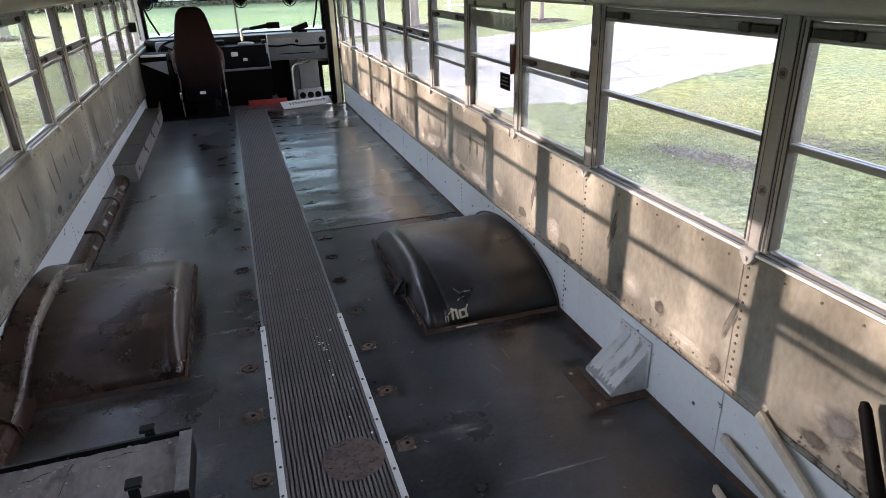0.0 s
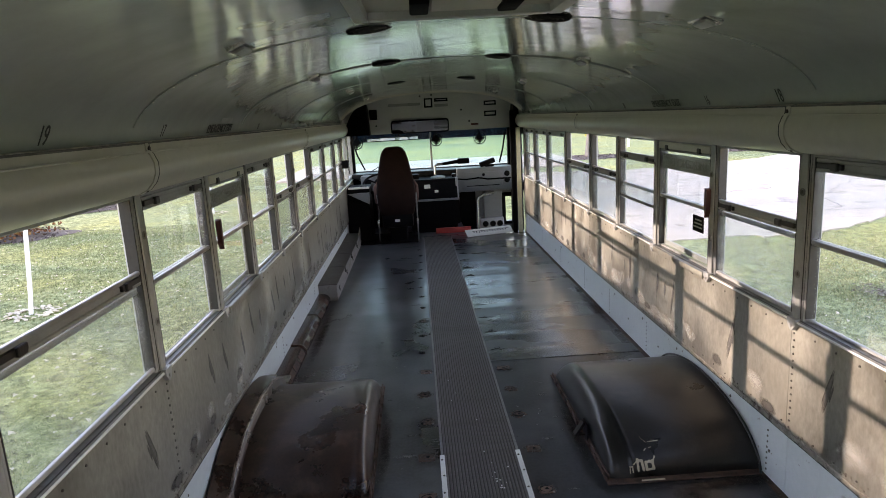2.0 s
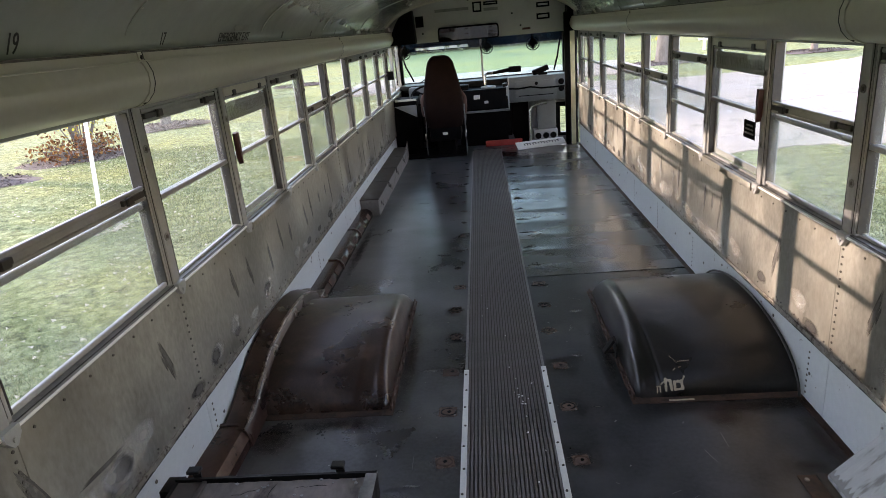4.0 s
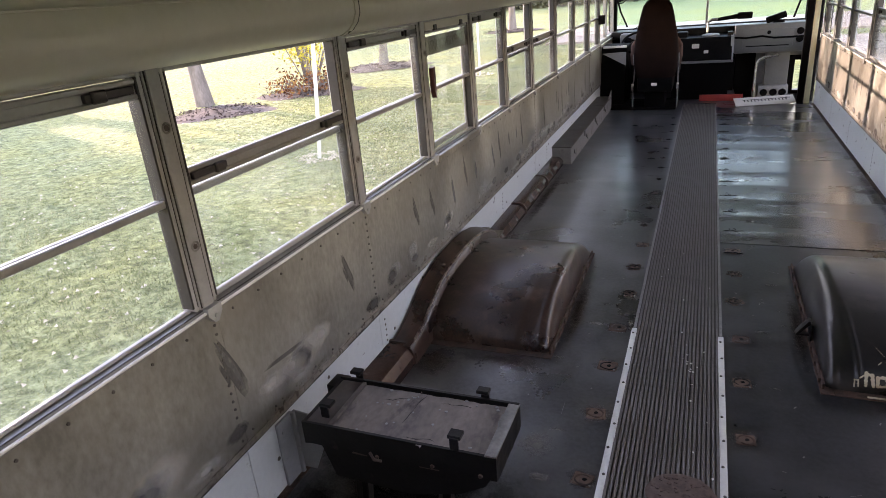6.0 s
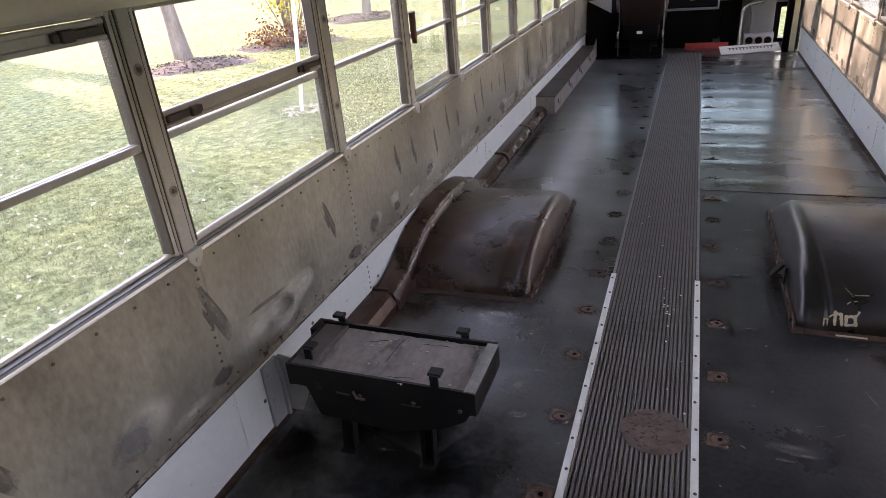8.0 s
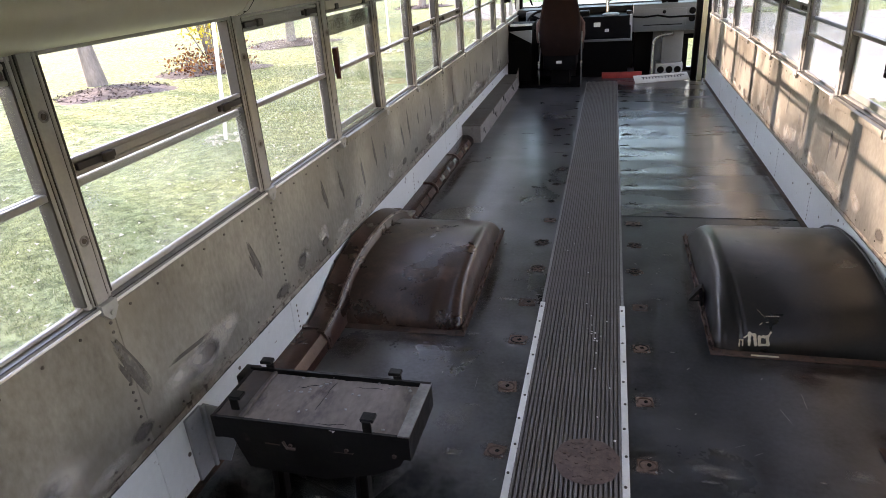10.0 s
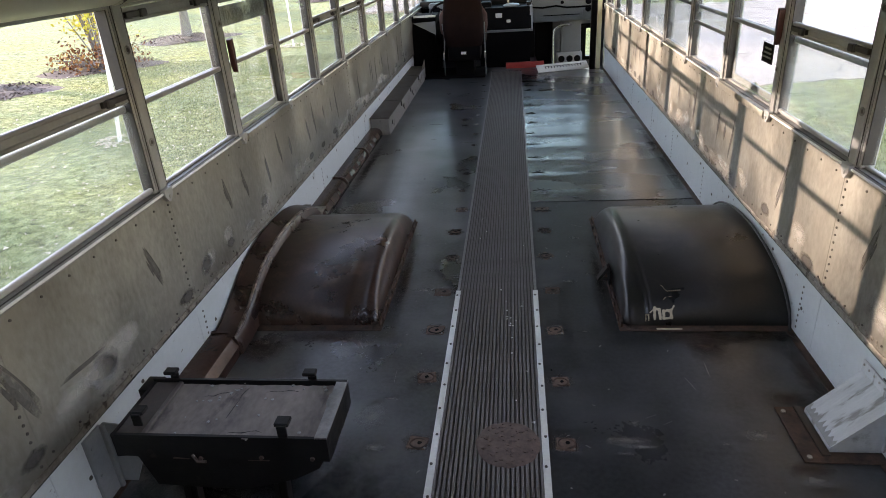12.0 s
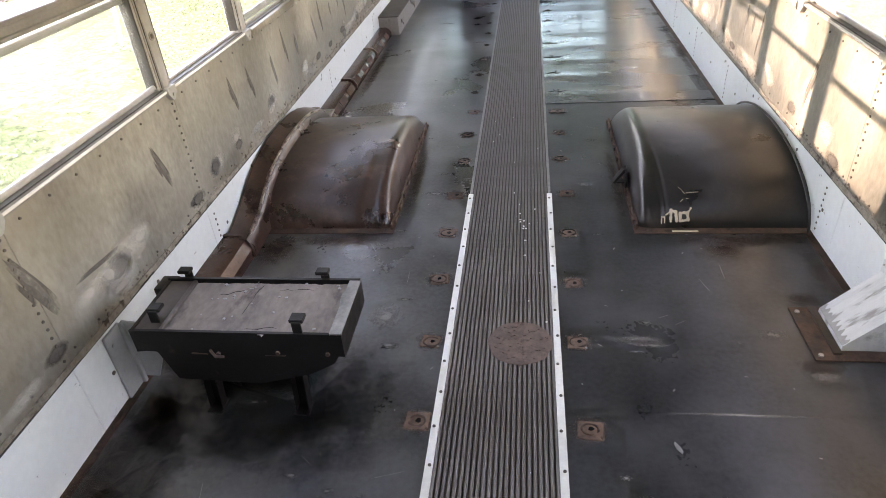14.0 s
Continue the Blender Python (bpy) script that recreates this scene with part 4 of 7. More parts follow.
def window(s, y0, y1, drop, exit_window=False):
    """A split-sash bus window; drop: how far its upper sash is let down."""
    state = "let halfway down" if drop > 0.2 else "let down a little" if drop else "shut"
    label = ("emergency exit bus window in an aluminium frame, shut" if exit_window else "split bus window, aluminium frame, upper sash " + state)
    w = thing("window", (s * (INNER + 0.03), (y0 + y1) / 2, SILL), label, "window", "side windows of the bus", "structure")
    fr, xa = 0.012, INNER - 0.004
    bm = bmesh.new()
    for a, b, c, d in ((y0, y0 + fr, SILL, HEAD), (y1 - fr, y1, SILL, HEAD), (y0 + fr, y1 - fr, HEAD - 0.016, HEAD), (y0 + fr, y1 - fr, SILL, SILL + 0.010)):
        box(bm, *span(s, xa + (0.014 if d < SILL + 0.02 else 0), OUTER - 0.004 if d > SILL + 0.02 else xa + 0.030), a, b, c, d, bevel=0.003, seg=1)
    part("window_frame", bm, M_ALU, w)
    bm = bmesh.new()
    for a, b in ((y0 + fr, y0 + fr + 0.006), (y1 - fr - 0.006, y1 - fr), (y0 - 0.002, y0 + 0.001), (y1 - 0.001, y1 + 0.002)):
        box(bm, *span(s, xa + 0.002, OUTER - 0.012), a, b, SILL + 0.012, HEAD - 0.016)
    part("gasket", bm, M_GASKET, w)
    a, b = y0 + fr + 0.004, y1 - fr - 0.004
    lo = part("lower_sash", B(*span(s, xa + 0.020, xa + 0.036), a, b, 1.018, 1.040, bevel=0.003, seg=1), M_ALU, w)
    part("pane", B(*span(s, xa + 0.026, xa + 0.030), a, b, SILL + 0.012, 1.02), M_GLASS_DUSTY if s > 0 else M_GLASS, lo).visible_shadow = False
    top = HEAD - 0.018 - drop
    bm = B(*span(s, xa + 0.003, xa + 0.019), a, b, top - 0.014, top, bevel=0.003, seg=1)
    box(bm, *span(s, xa + 0.008, xa + 0.018), a, b, top - 0.034, top - 0.014)
    box(bm, *span(s, xa + 0.003, xa + 0.019), a, b, top - 0.046, top - 0.034, bevel=0.003, seg=1)
    box(bm, *span(s, xa + 0.003, xa + 0.018), a, b, *((1.022 - drop, 1.040 - drop) if drop < 0.2 else (SILL + 0.010, SILL + 0.024)), bevel=0.003, seg=1)
    up = part("upper_sash", bm, M_ALU, w)
    part("pane", B(*span(s, xa + 0.009, xa + 0.013), a, b, (1.035 - drop) if drop < 0.2 else SILL + 0.02, top - 0.04), M_GLASS_DUSTY if s > 0 else M_GLASS, up).visible_shadow = False
    for q, d in ((a + 0.012, 1), (b - 0.012, -1)):
        bm = B(*span(s, xa - 0.002, xa + 0.012), min(q, q + d * 0.13), max(q, q + d * 0.13), top - 0.033, top - 0.015, bevel=0.002, seg=1)
        box(bm, *span(s, xa - 0.010, xa + 0.004), min(q + d * 0.08, q + d * 0.115), max(q + d * 0.08, q + d * 0.115), top - 0.037, top - 0.011, bevel=0.003, seg=1)
        part("latch", bm, M_LATCH, up, "black plastic latch")
    if exit_window:
        bm = B(*span(s, INNER - 0.032, INNER - 0.008), y0 + 0.005, y1 - 0.005, SILL - 0.034, SILL - 0.004, bevel=0.004)
        part("exit_sill", bm, M_ALU_PANEL, w)
        part("head_board", B(*span(s, xa - 0.004, xa + 0.03), y0 + fr, y1 - fr, HEAD - 0.05, HEAD - 0.014, bevel=0.003, seg=1), M_MOULD, w)
        part("sign_band", B(*span(s, xa + 0.0140, xa + 0.0155), a + 0.01, b - 0.01, 1.185, 1.268), M_DECAL, w, "faded sign band stuck outside the pane")
        way = Vector((0, s, 0))
        out = Matrix((way, Vector((0, 0, 1)), way.cross(Vector((0, 0, 1))))).transposed().to_4x4()
        lettering("EMERGENCY EXIT", 0.062, Matrix.Translation((s * (xa + 0.0132), (a + b) / 2, 1.206)) @ out @ Matrix.Diagonal(((b - a) / 0.60, 1, 1, 1)), M_INK_FADED, "sign_words", w)
        bm = bmesh.new()
        for c, d, e, f in ((y0 + fr, y0 + fr + 0.026, SILL + 0.012, HEAD - 0.05), (y1 - fr - 0.026, y1 - fr, SILL + 0.012, HEAD - 0.05), (y0 + fr + 0.026, y1 - fr - 0.026, SILL + 0.010, SILL + 0.042)):
            box(bm, *span(s, xa + 0.0315, xa + 0.042), c, d, e, f, bevel=0.003, seg=1)
        part("inner_frame", bm, M_ALU, w)
        q = (y0 - 0.008) if s > 0 else (y0 + 0.018)
        bm = bmesh.new()
        prism(bm, [(q - 0.014, 1.135), (q + 0.006, 1.14), (q + 0.010, 1.09), (q + 0.006, 1.04), (q + 0.002, 1.0), (q - 0.012, 1.03)], "x", *span(s, INNER - 0.034, INNER - 0.012))
        part("release_handle", bm, M_RED_DARK, w, "dark red release handle")
        if s > 0:
            part("notice", B(*span(s, xa + 0.006, xa + 0.0075), y0 + 0.076, y0 + 0.199, 0.905, 0.985), M_BLACK, w, "small black notice")
            for k in range(3):
                part("print_bar", B(*span(s, xa + 0.0035, xa + 0.0055), y0 + 0.089 + 0.004 * k, y0 + 0.186 - 0.01 * k, 0.925 + 0.018 * k, 0.932 + 0.018 * k), M_INK_FADED, w)
    return w


DROPS = {-1: {3: 0.232, 7: 0.232, 8: 0.232}, 1: {4: 0.232, 6: 0.085, 7: 0.232, 8: 0.232}}
for s in (-1, 1):
    ps = [REAR + 0.03] + PILLARS[s]
    for k, (a, b) in enumerate(zip(ps, ps[1:])):
        if b < 8.6:
            window(s, a + 0.029, b - 0.029, DROPS[s].get(k, 0.0), k == 5)

# rounded moulding that covers the wires above the windows
MOULD = [(1.148, 1.338), (1.128, 1.342), (1.100, 1.356), (1.078, 1.380), (1.066, 1.410), (1.066, 1.440), (1.076, 1.466), (1.086, 1.480), (1.088, 1.502), (1.148, 1.510)]
for s in (-1, 1):
    mould = thing("moulding_" + SIDE[s], (s * 1.1, REAR, 1.34), "cream painted rounded wire moulding above the windows", "trim", kind="structure")
    joints = [REAR, -0.35, 2.60 if s < 0 else 2.70, 5.62, FRONT - 0.9]
    for a, b in zip(joints, joints[1:]):
        bm = bmesh.new()
        prism(bm, [(s * x, z) for x, z in MOULD], "y", a + 0.001, b - 0.001)
        part("moulding_length", bm, M_MOULD, mould, smooth=40)
    part("top_gap", B(*span(s, 1.0845, 1.094), -0.7, FRONT - 0.95, 1.5015, 1.5075), M_GRIME, mould)
    part("edge_bead", B(*span(s, 1.0735, 1.082), -0.7, FRONT - 0.95, 1.474, 1.4785, bevel=0.001, seg=1), M_MOULD, mould)
    for y in joints[1:-1]:
        bm = bmesh.new()
        prism(bm, [(s * (1.10 + (x - 1.10) * 1.0 - 0.004), z + (0.002 if z > 1.42 else -0.002)) for x, z in MOULD], "y", y - 0.016, y + 0.010)
        part("joint_strap", bm, M_MOULD, mould, smooth=40)
        bm = bmesh.new()
        prism(bm, [(s * (x - 0.0045), z + (0.0022 if z > 1.42 else -0.0022)) for x, z in MOULD], "y", y + 0.0105, y + 0.0150)
        part("joint_gap", bm, M_GASKET, mould, smooth=40)
        for z, x in ((1.488, 1.081), (1.352, 1.106)):
            bm = bmesh.new()
            disc(bm, (s * x, y - 0.003, z), (-s, 0, 0.3 if z < 1.4 else -0.1), 0.007, 0.005, 10)
            part("screw", bm, M_RUSTY_PAINT, mould)

# ceiling, an arched shell with lapped sheets
ceiling = thing("ceiling", (0, 4, CEIL_TOP), "glossy pale painted arched bus ceiling", "ceiling", kind="structure")
N = 44
bm = bmesh.new()
seams = [REAR, 1.30, 2.62, 3.95, 5.33, 6.90, 8.60]
for j, (a, b) in enumerate(zip(seams, seams[1:])):
    lift = 0.0025 * (j % 2)
    rows = []
    steps = 14
    for q in range(steps + 1):
        y = a - 0.012 + (b - a + 0.024) * q / steps
        rows.append([bm.verts.new((-1.146, y, 1.488))] + [bm.verts.new((x, y, ceiling_z(x) - lift + 0.0016 * math.sin(3.1 * x + 4.3 * y) + 0.0012 * math.sin(7 * x - 2.2 * y)))
                     for x in [1.14 * math.sin(math.pi / 2 * (2 * k / N - 1)) for k in range(N + 1)]] + [bm.verts.new((1.146, y, 1.488))])
    for r1, r2 in zip(rows, rows[1:]):
        for k in range(N + 2):
            bm.faces.new((r1[k], r1[k + 1], r2[k + 1], r2[k]))
part("ceiling_sheet", bm, M_CEIL, ceiling, smooth=50)
bm = bmesh.new()
prof = [(-1.15, 1.49)] + [(x * 1.005, ceiling_z(x) + 0.012) for x in [1.14 * math.sin(math.pi / 2 * (2 * k / N - 1)) for k in range(N + 1)]]
prof += [(1.15, 1.49), (1.22, 1.49)] + [(x, ceiling_z(x * 0.93) + 0.07) for x in [1.22 * math.sin(math.pi / 2 * (1 - 2 * k / N)) for k in range(N + 1)]] + [(-1.22, 1.49)]
prism(bm, prof, "y", REAR, 9.0)
part("roof_shell", bm, M_SKIN, ceiling)
bm = bmesh.new()
for y in seams[1:-1]:
    for k in range(30):
        x = 1.06 * (2 * k / 29 - 1)
        disc(bm, (x, y + 0.012, ceiling_z(x) - 0.003), (0, 0, -1), 0.005, 0.002, 6)
part("rivets", bm, M_MOULD, ceiling, kind="stuff")
for y in seams[1:-1]:
    bm = bmesh.new()
    xs = [1.13 * math.sin(math.pi / 2 * (2 * k / 60 - 1)) for k in range(61)]
    deep = 0.0044 if y < 4.5 else 0.0032
    prism(bm, [(x, ceiling_z(x) + 0.004) for x in xs] + [(x * 0.998, ceiling_z(x) - deep) for x in xs[::-1]], "y", y - 0.0012, y + 0.0012)
    part("seam_line", bm, M_SEAM, ceiling, smooth=40)

# round speakers in the ceiling
for y in (2.63, 3.96, 5.92):
    for x in (-0.345, 0.23):
        z = ceiling_z(x)
        sp = thing("ceiling_speaker", (x, y, z), "round black speaker grille set in the ceiling", "speaker", "ceiling speakers")
        n = Vector((0.12 * (1 if x < 0 else -1), 0, -1)).normalized()
        bm = bmesh.new()
        disc(bm, Vector((x, y, z)) - n * 0.004, n, 0.082, 0.012, 32)
        part("rim", bm, M_BLACK, sp)
        bm = bmesh.new()
        for r in (0.02, 0.036, 0.052):
            tube(bm, ring(Vector((x, y, z)) + n * 0.009, n.orthogonal().normalized(), n.cross(n.orthogonal().normalized()), r, 24) + [ring(Vector((x, y, z)) + n * 0.009, n.orthogonal().normalized(), n.cross(n.orthogonal().normalized()), r, 24)[0]], 0.003, 5)
        part("grille", bm, M_GASKET, sp)

# small dome lamps, switched off, along both sides of the ceiling
for y in (2.47, 3.92, 5.80, 7.6):
    for x in (-0.72, 0.68):
        z = ceiling_z(x)
        tilt = Matrix.Translation((x, y, z)) @ Matrix.Rotation((-0.40 if x < 0 else 0.40), 4, "Y")
        lamp = thing("ceiling_lamp", (x, y, z), "small unlit ceiling lamp with metal bezel", "lamp", "ceiling lamps")
        bm = B(-0.03, 0.03, -0.065, 0.065, -0.014, 0.012, bevel=0.005)
        turned(bm, 0, tilt)
        part("bezel", bm, M_CHROME, lamp)
        bm = B(-0.018, 0.018, -0.045, 0.045, -0.022, -0.012, bevel=0.006)
        turned(bm, 0, tilt)
        part("lens", bm, M_LIGHT_GREY, lamp)

# roof hatch
hatch = thing("roof_hatch", (-0.08, 1.97, 1.80), "closed pale roof escape hatch with black handles", "hatch")
bm = bmesh.new()
for a, b, c, d in ((-0.37, -0.33, 1.58, 2.34), (0.17, 0.21, 1.58, 2.34), (-0.33, 0.17, 1.58, 1.62), (-0.33, 0.17, 2.30, 2.34)):
    box(bm, a, b, c, d, 1.800, 1.86, bevel=0.006)
part("hatch_frame", bm, M_LIGHT_GREY, hatch)
part("hatch_panel", B(-0.335, 0.175, 1.615, 2.305, 1.822, 1.832, bevel=0.004), M_MOULD, hatch)
for x in (-0.215, 0.02):
    bm = bmesh.new()
    box(bm, x, x + 0.05, 2.10, 2.27, 1.803, 1.824, bevel=0.006)
    part("handle", bm, M_BLACK, hatch, "black handle")
part("latch_plate", B(-0.16, 0.02, 2.08, 2.28, 1.812, 1.824, bevel=0.004), M_MOULD, hatch)


# lettering along the ceiling edge
def on_ceiling(s, y, x):
    x, z = 1.142, 1.524
    slope = math.atan2(0.058, 0.028)
    right = Vector((0, -s, 0))
    up = Vector((-s * math.cos(slope), 0, math.sin(slope)))
    n = right.cross(up)
    m = Matrix((right, up, n)).transposed().to_4x4()
    return Matrix.Translation(Vector((s * x, y, z)) + n * 0.007) @ m


for s, y, body, size, squeeze in ((-1, 2.10, "19", 0.076, 0.6), (-1, 2.86, "17", 0.066, 0.6), (1, 2.83, "18", 0.076, 0.6), (1, 3.42, "16", 0.066, 0.6)):
    ob = lettering(body, size, on_ceiling(s, y, 1.130) @ Matrix.Diagonal((squeeze, 1, 1, 1)), M_INK, "seat_number", None)
    tagged(ob, "black stencilled seat number on the ceiling edge", "sign", "seat numbers")
for s, y in ((-1, 3.56), (1, 3.92)):
    sign = thing("exit_lettering", (s * 1.05, y, 1.53), "faded grey emergency exit lettering on the ceiling edge", "sign", "exit signs")
    lettering("EMERGENCY EXIT", 0.056, on_ceiling(s, y, 1.130) @ Matrix.Diagonal((0.85, 1, 1, 1)), M_INK, "words", sign)
    bm = B(-0.09, 0.09, 0.045, 0.070, 0.0, 0.0008)
    turned(bm, 0, on_ceiling(s, y + 0.06, 1.130))
    part("bar", bm, M_INK_FADED, sign)
for s, ys in ((-1, (4.3, 4.95, 5.7, 6.5)), (1, (4.6, 5.4, 6.2, 7.0))):
    for y in ys:
        bm = B(-0.012, 0.012, 0.0, 0.036, 0.0, 0.0008)
        turned(bm, 0, on_ceiling(s, y, 1.130))
        solid("seat_mark", bm, M_INK, "small black seat mark on the ceiling edge", "sign", group="seat marks")

# ---- wheel housings ----


def arch(y, y0, y1, h):
    """Height of a wheel housing's arch at y."""
    q = min(1.0, abs(y - (y0 + y1) / 2) / ((y1 - y0) / 2))
    return h * max(0.0, 1 - q ** 2.15) ** (1 / 2.15)


def wheel_housing(s):
    paint = M_WELL if s > 0 else M_WELL_BROWN
    wh = thing("wheel_housing", (s * 0.82, 3.42, 0.0), "black painted steel wheel housing, scuffed, on rusty flange" if s > 0 else "dark brown painted steel wheel housing on rusty flange", "wheel housing", "wheel housings")
    y0, y1, h, xi = 2.868, 3.945, (0.206 if s > 0 else 0.186), 0.502
    bm = bmesh.new()
    NY, us = 44, [0.0, 0.003, 0.008, 0.015, 0.025, 0.038, 0.052, 0.066, 0.08, 0.094] + [0.105 + 0.0085 * k for k in range(16)] + [0.25 + 0.05 * k for k in range(15)] + [1.0]
    rows = []
    for u in us:
        rowv = []
        x = xi + (1.150 - xi) * u
        hip = min(1.0, u / (0.105 if s < 0 else 0.135))
        bulge = 2.7 if s < 0 else 2.3
        rise = (1 - (1 - hip) ** bulge) ** (1 / bulge)
        # pressed valley with raised lips on the rear face, wider at its foot
        for j in range(NY + 1):
            a = math.pi * j / NY
            cz, cy = math.sin(a) ** 0.93, -math.copysign(abs(math.cos(a)) ** 0.93, math.cos(a))
            z, y = h * cz * rise, (y0 + y1) / 2 + cy * (y1 - y0) / 2 * (0.955 + 0.045 * rise)
            f = a / (math.pi / 2)
            if f < 0.95:
                middle, wide = (xi + 0.080 + 0.026 * (1 - f), 0.030 + 0.012 * (1 - f)) if s < 0 else (xi + 0.050 + 0.022 * (1 - f), 0.024 + 0.008 * (1 - f))
                fade = max(0.0, min(1.0, (0.80 - f) / 0.16)) * min(1.0, f / 0.10)
                d = (x - middle) / wide
                push = fade * ((0.0045 if s < 0 else 0.009) / (1 + d ** 6) - (0.001 if s < 0 else 0.0035) * math.exp(-((abs(d) - 1.25) / 0.28) ** 2))
                y, z = y + push * math.cos(a), z - push * math.sin(a)
            dent = 0.0022 * noise.noise(Vector((s * x * 7, y * 7, 3)))
            rowv.append(bm.verts.new((s * x, y, max(z + dent * cz, 0.0) + 0.002)))
        rows.append(rowv)
    for r1, r2 in zip(rows, rows[1:]):
        for j in range(NY):
            bm.faces.new((r1[j], r1[j + 1], r2[j + 1], r2[j]))
    bm.faces.new(rows[-1])
    part("shell", bm, paint, wh, smooth=60)
    bm = bmesh.new()
    box(bm, *span(s, 0.488, xi + 0.03), 2.83, 3.985, 0.0015, 0.006, bevel=0.002, seg=1)
    box(bm, *span(s, xi + 0.03, 1.149), 2.83, 2.91, 0.0015, 0.006, bevel=0.002, seg=1)
    box(bm, *span(s, xi + 0.03, 1.149), 3.91, 3.985, 0.0015, 0.006, bevel=0.002, seg=1)
    part("flange", bm, M_RUST, wh, "rusty floor flange")
    bm = bmesh.new()
    start = len(bm.verts)
    box(bm, -0.004, 0.004, 2.86, 3.96, 0.004, 0.030, bevel=0.001, seg=1)
    turned(bm, start, Matrix.Translation((s * 0.499, 0, 0)))
    for k in range(9):
        box(bm, *span(s, 0.487, 0.497), 2.90 + 0.115 * k, 2.94 + 0.115 * k, 0.006, 0.026, bevel=0.002, seg=1)
    part("bead", bm, M_RUST, wh)
    if s > 0:
        bm = bmesh.new()
        pts = [(1.133, 3.405 - 0.570 * math.cos(a), 0.220 * math.sin(a) + 0.004) for a in [math.pi * q / 32 for q in range(33)]]
        tube(bm, pts, 0.0055, 8)
        part("edge_roll", bm, paint, wh, smooth=60)
        bm = bmesh.new()
        box(bm, 0.490, 0.497, 3.17, 3.245, 0.004, 0.098, bevel=0.001, seg=1)
        prism(bm, [(0.490, 0.098), (0.482, 0.098), (0.440, 0.036), (0.448, 0.032), (0.490, 0.086)], "y", 3.20, 3.235)
        prism(bm, [(0.440, 0.036), (0.448, 0.032), (0.492, 0.030), (0.492, 0.037)], "y", 3.205, 3.23)
        part("bracket", bm, M_BLACK_STEEL, wh, "small black bracket")
    return wh


for s in (-1, 1):
    wheel_housing(s)
# chipped cream paint on the rear face of the housing on the door side
mark = thing("paint_chips", (0.69, 2.88, 0.03), "chipped cream paint marks on the black wheel housing", "paint mark")


def housing_face(z):
    """The y of the rear face of a wheel housing at height z."""
    c = math.sqrt(max(0.0, 1 - min(1.0, (z / 0.206) ** (1 / 0.93)) ** 2))
    return 3.4065 - c ** 0.93 * 0.5385


bm = bmesh.new()
for x0, a, x1, b, w in ((0.655, 0.03, 0.655, 0.085, 0.010), (0.655, 0.082, 0.678, 0.075, 0.010), (0.678, 0.078, 0.682, 0.03, 0.011), (0.698, 0.035, 0.698, 0.070, 0.010), (0.698, 0.070, 0.732, 0.074, 0.010), (0.732, 0.074, 0.735, 0.036, 0.011),
                        (0.735, 0.036, 0.700, 0.032, 0.010), (0.735, 0.074, 0.748, 0.092, 0.006), (0.612, 0.02, 0.613, 0.052, 0.005), (0.613, 0.052, 0.626, 0.052, 0.005), (0.626, 0.052, 0.627, 0.024, 0.005), (0.632, 0.062, 0.652, 0.078, 0.005), (0.700, 0.165, 0.725, 0.145, 0.003), (0.735, 0.148, 0.785, 0.150, 0.004), (0.702, 0.118, 0.712, 0.125, 0.003), (0.73, 0.128, 0.74, 0.129, 0.002)):
    x0, x1, a, b, w = 0.657 + (x0 - 0.69) * 0.82, 0.657 + (x1 - 0.69) * 0.82, 0.012 + a * 0.72, 0.012 + b * 0.72, w * 0.80
    for k in range(6):
        f = k / 5
        zz = a + (b - a) * f
        up = housing_face(zz + 0.01) - housing_face(zz - 0.01)
        disc(bm, (x0 + (x1 - x0) * f, housing_face(zz) - 0.004, zz + 0.003), (0, -0.02, max(up, 0.0)), w * random.uniform(0.6, 0.85), 0.001, 7, 0.25)
part("chips", bm, M_CREAM_MARK, mark, kind="stuff")
bm = bmesh.new()
start = len(bm.verts)
box(bm, 0.632, 0.732, 2.836, 2.846, 0.006, 0.010, bevel=0.002, seg=1)
part("sliver", bm, M_CREAM_MARK, mark)

# ---- pipe cover and heater duct along the left wall ----


def cover_profile(w, h):
    return [(-1.149, 0.0), (-1.149, h), (-1.149 + w * 0.55, h), (-1.149 + w * 0.8, h - 0.012), (-1.149 + w, h * 0.45), (-1.149 + w, 0.0)]


cover = thing("pipe_cover", (-1.10, 3.4, 0), "brown painted sheet metal heater pipe cover along the wall", "duct")
bm = bmesh.new()
tube(bm, [(-1.092, 2.12 + 0.05 * k, 0.048) for k in range(6)], 0.043, 16)
part("bare_pipe", bm, M_ALU_SILL, cover, "bare grey metal pipe", smooth=50)
bm = bmesh.new()
prism(bm, cover_profile(0.115, 0.088), "y", 2.36, 2.70)
part("cover_length", bm, M_DUCT_BROWN, cover)
pts = [(2.66, 0.084), (2.76, 0.092), (2.84, 0.112), (2.93, 0.150), (3.04, 0.188), (3.16, 0.213), (3.30, 0.228), (3.45, 0.231), (3.60, 0.222), (3.72, 0.203), (3.83, 0.170), (3.92, 0.128), (3.99, 0.085)]
bm = bmesh.new()
rows = []
for k, (y, z) in enumerate(pts):
    w, g = 0.012 * max(0.0, 1 - k / 4), 0.026 * math.sin(math.pi * min(1.0, k / 12)) ** 0.6
    rows.append([bm.verts.new((x, y, zz)) for x, zz in ((-1.146, max(0.003, z - 0.16)), (-1.136, z + g), (-1.106 + w, z + g * 0.8), (-1.072 + w, z + 0.004), (-1.050 + w, z - 0.012), (-1.040 + w, z - 0.060), (-1.036 + w, max(0.003, z - 0.16)))])
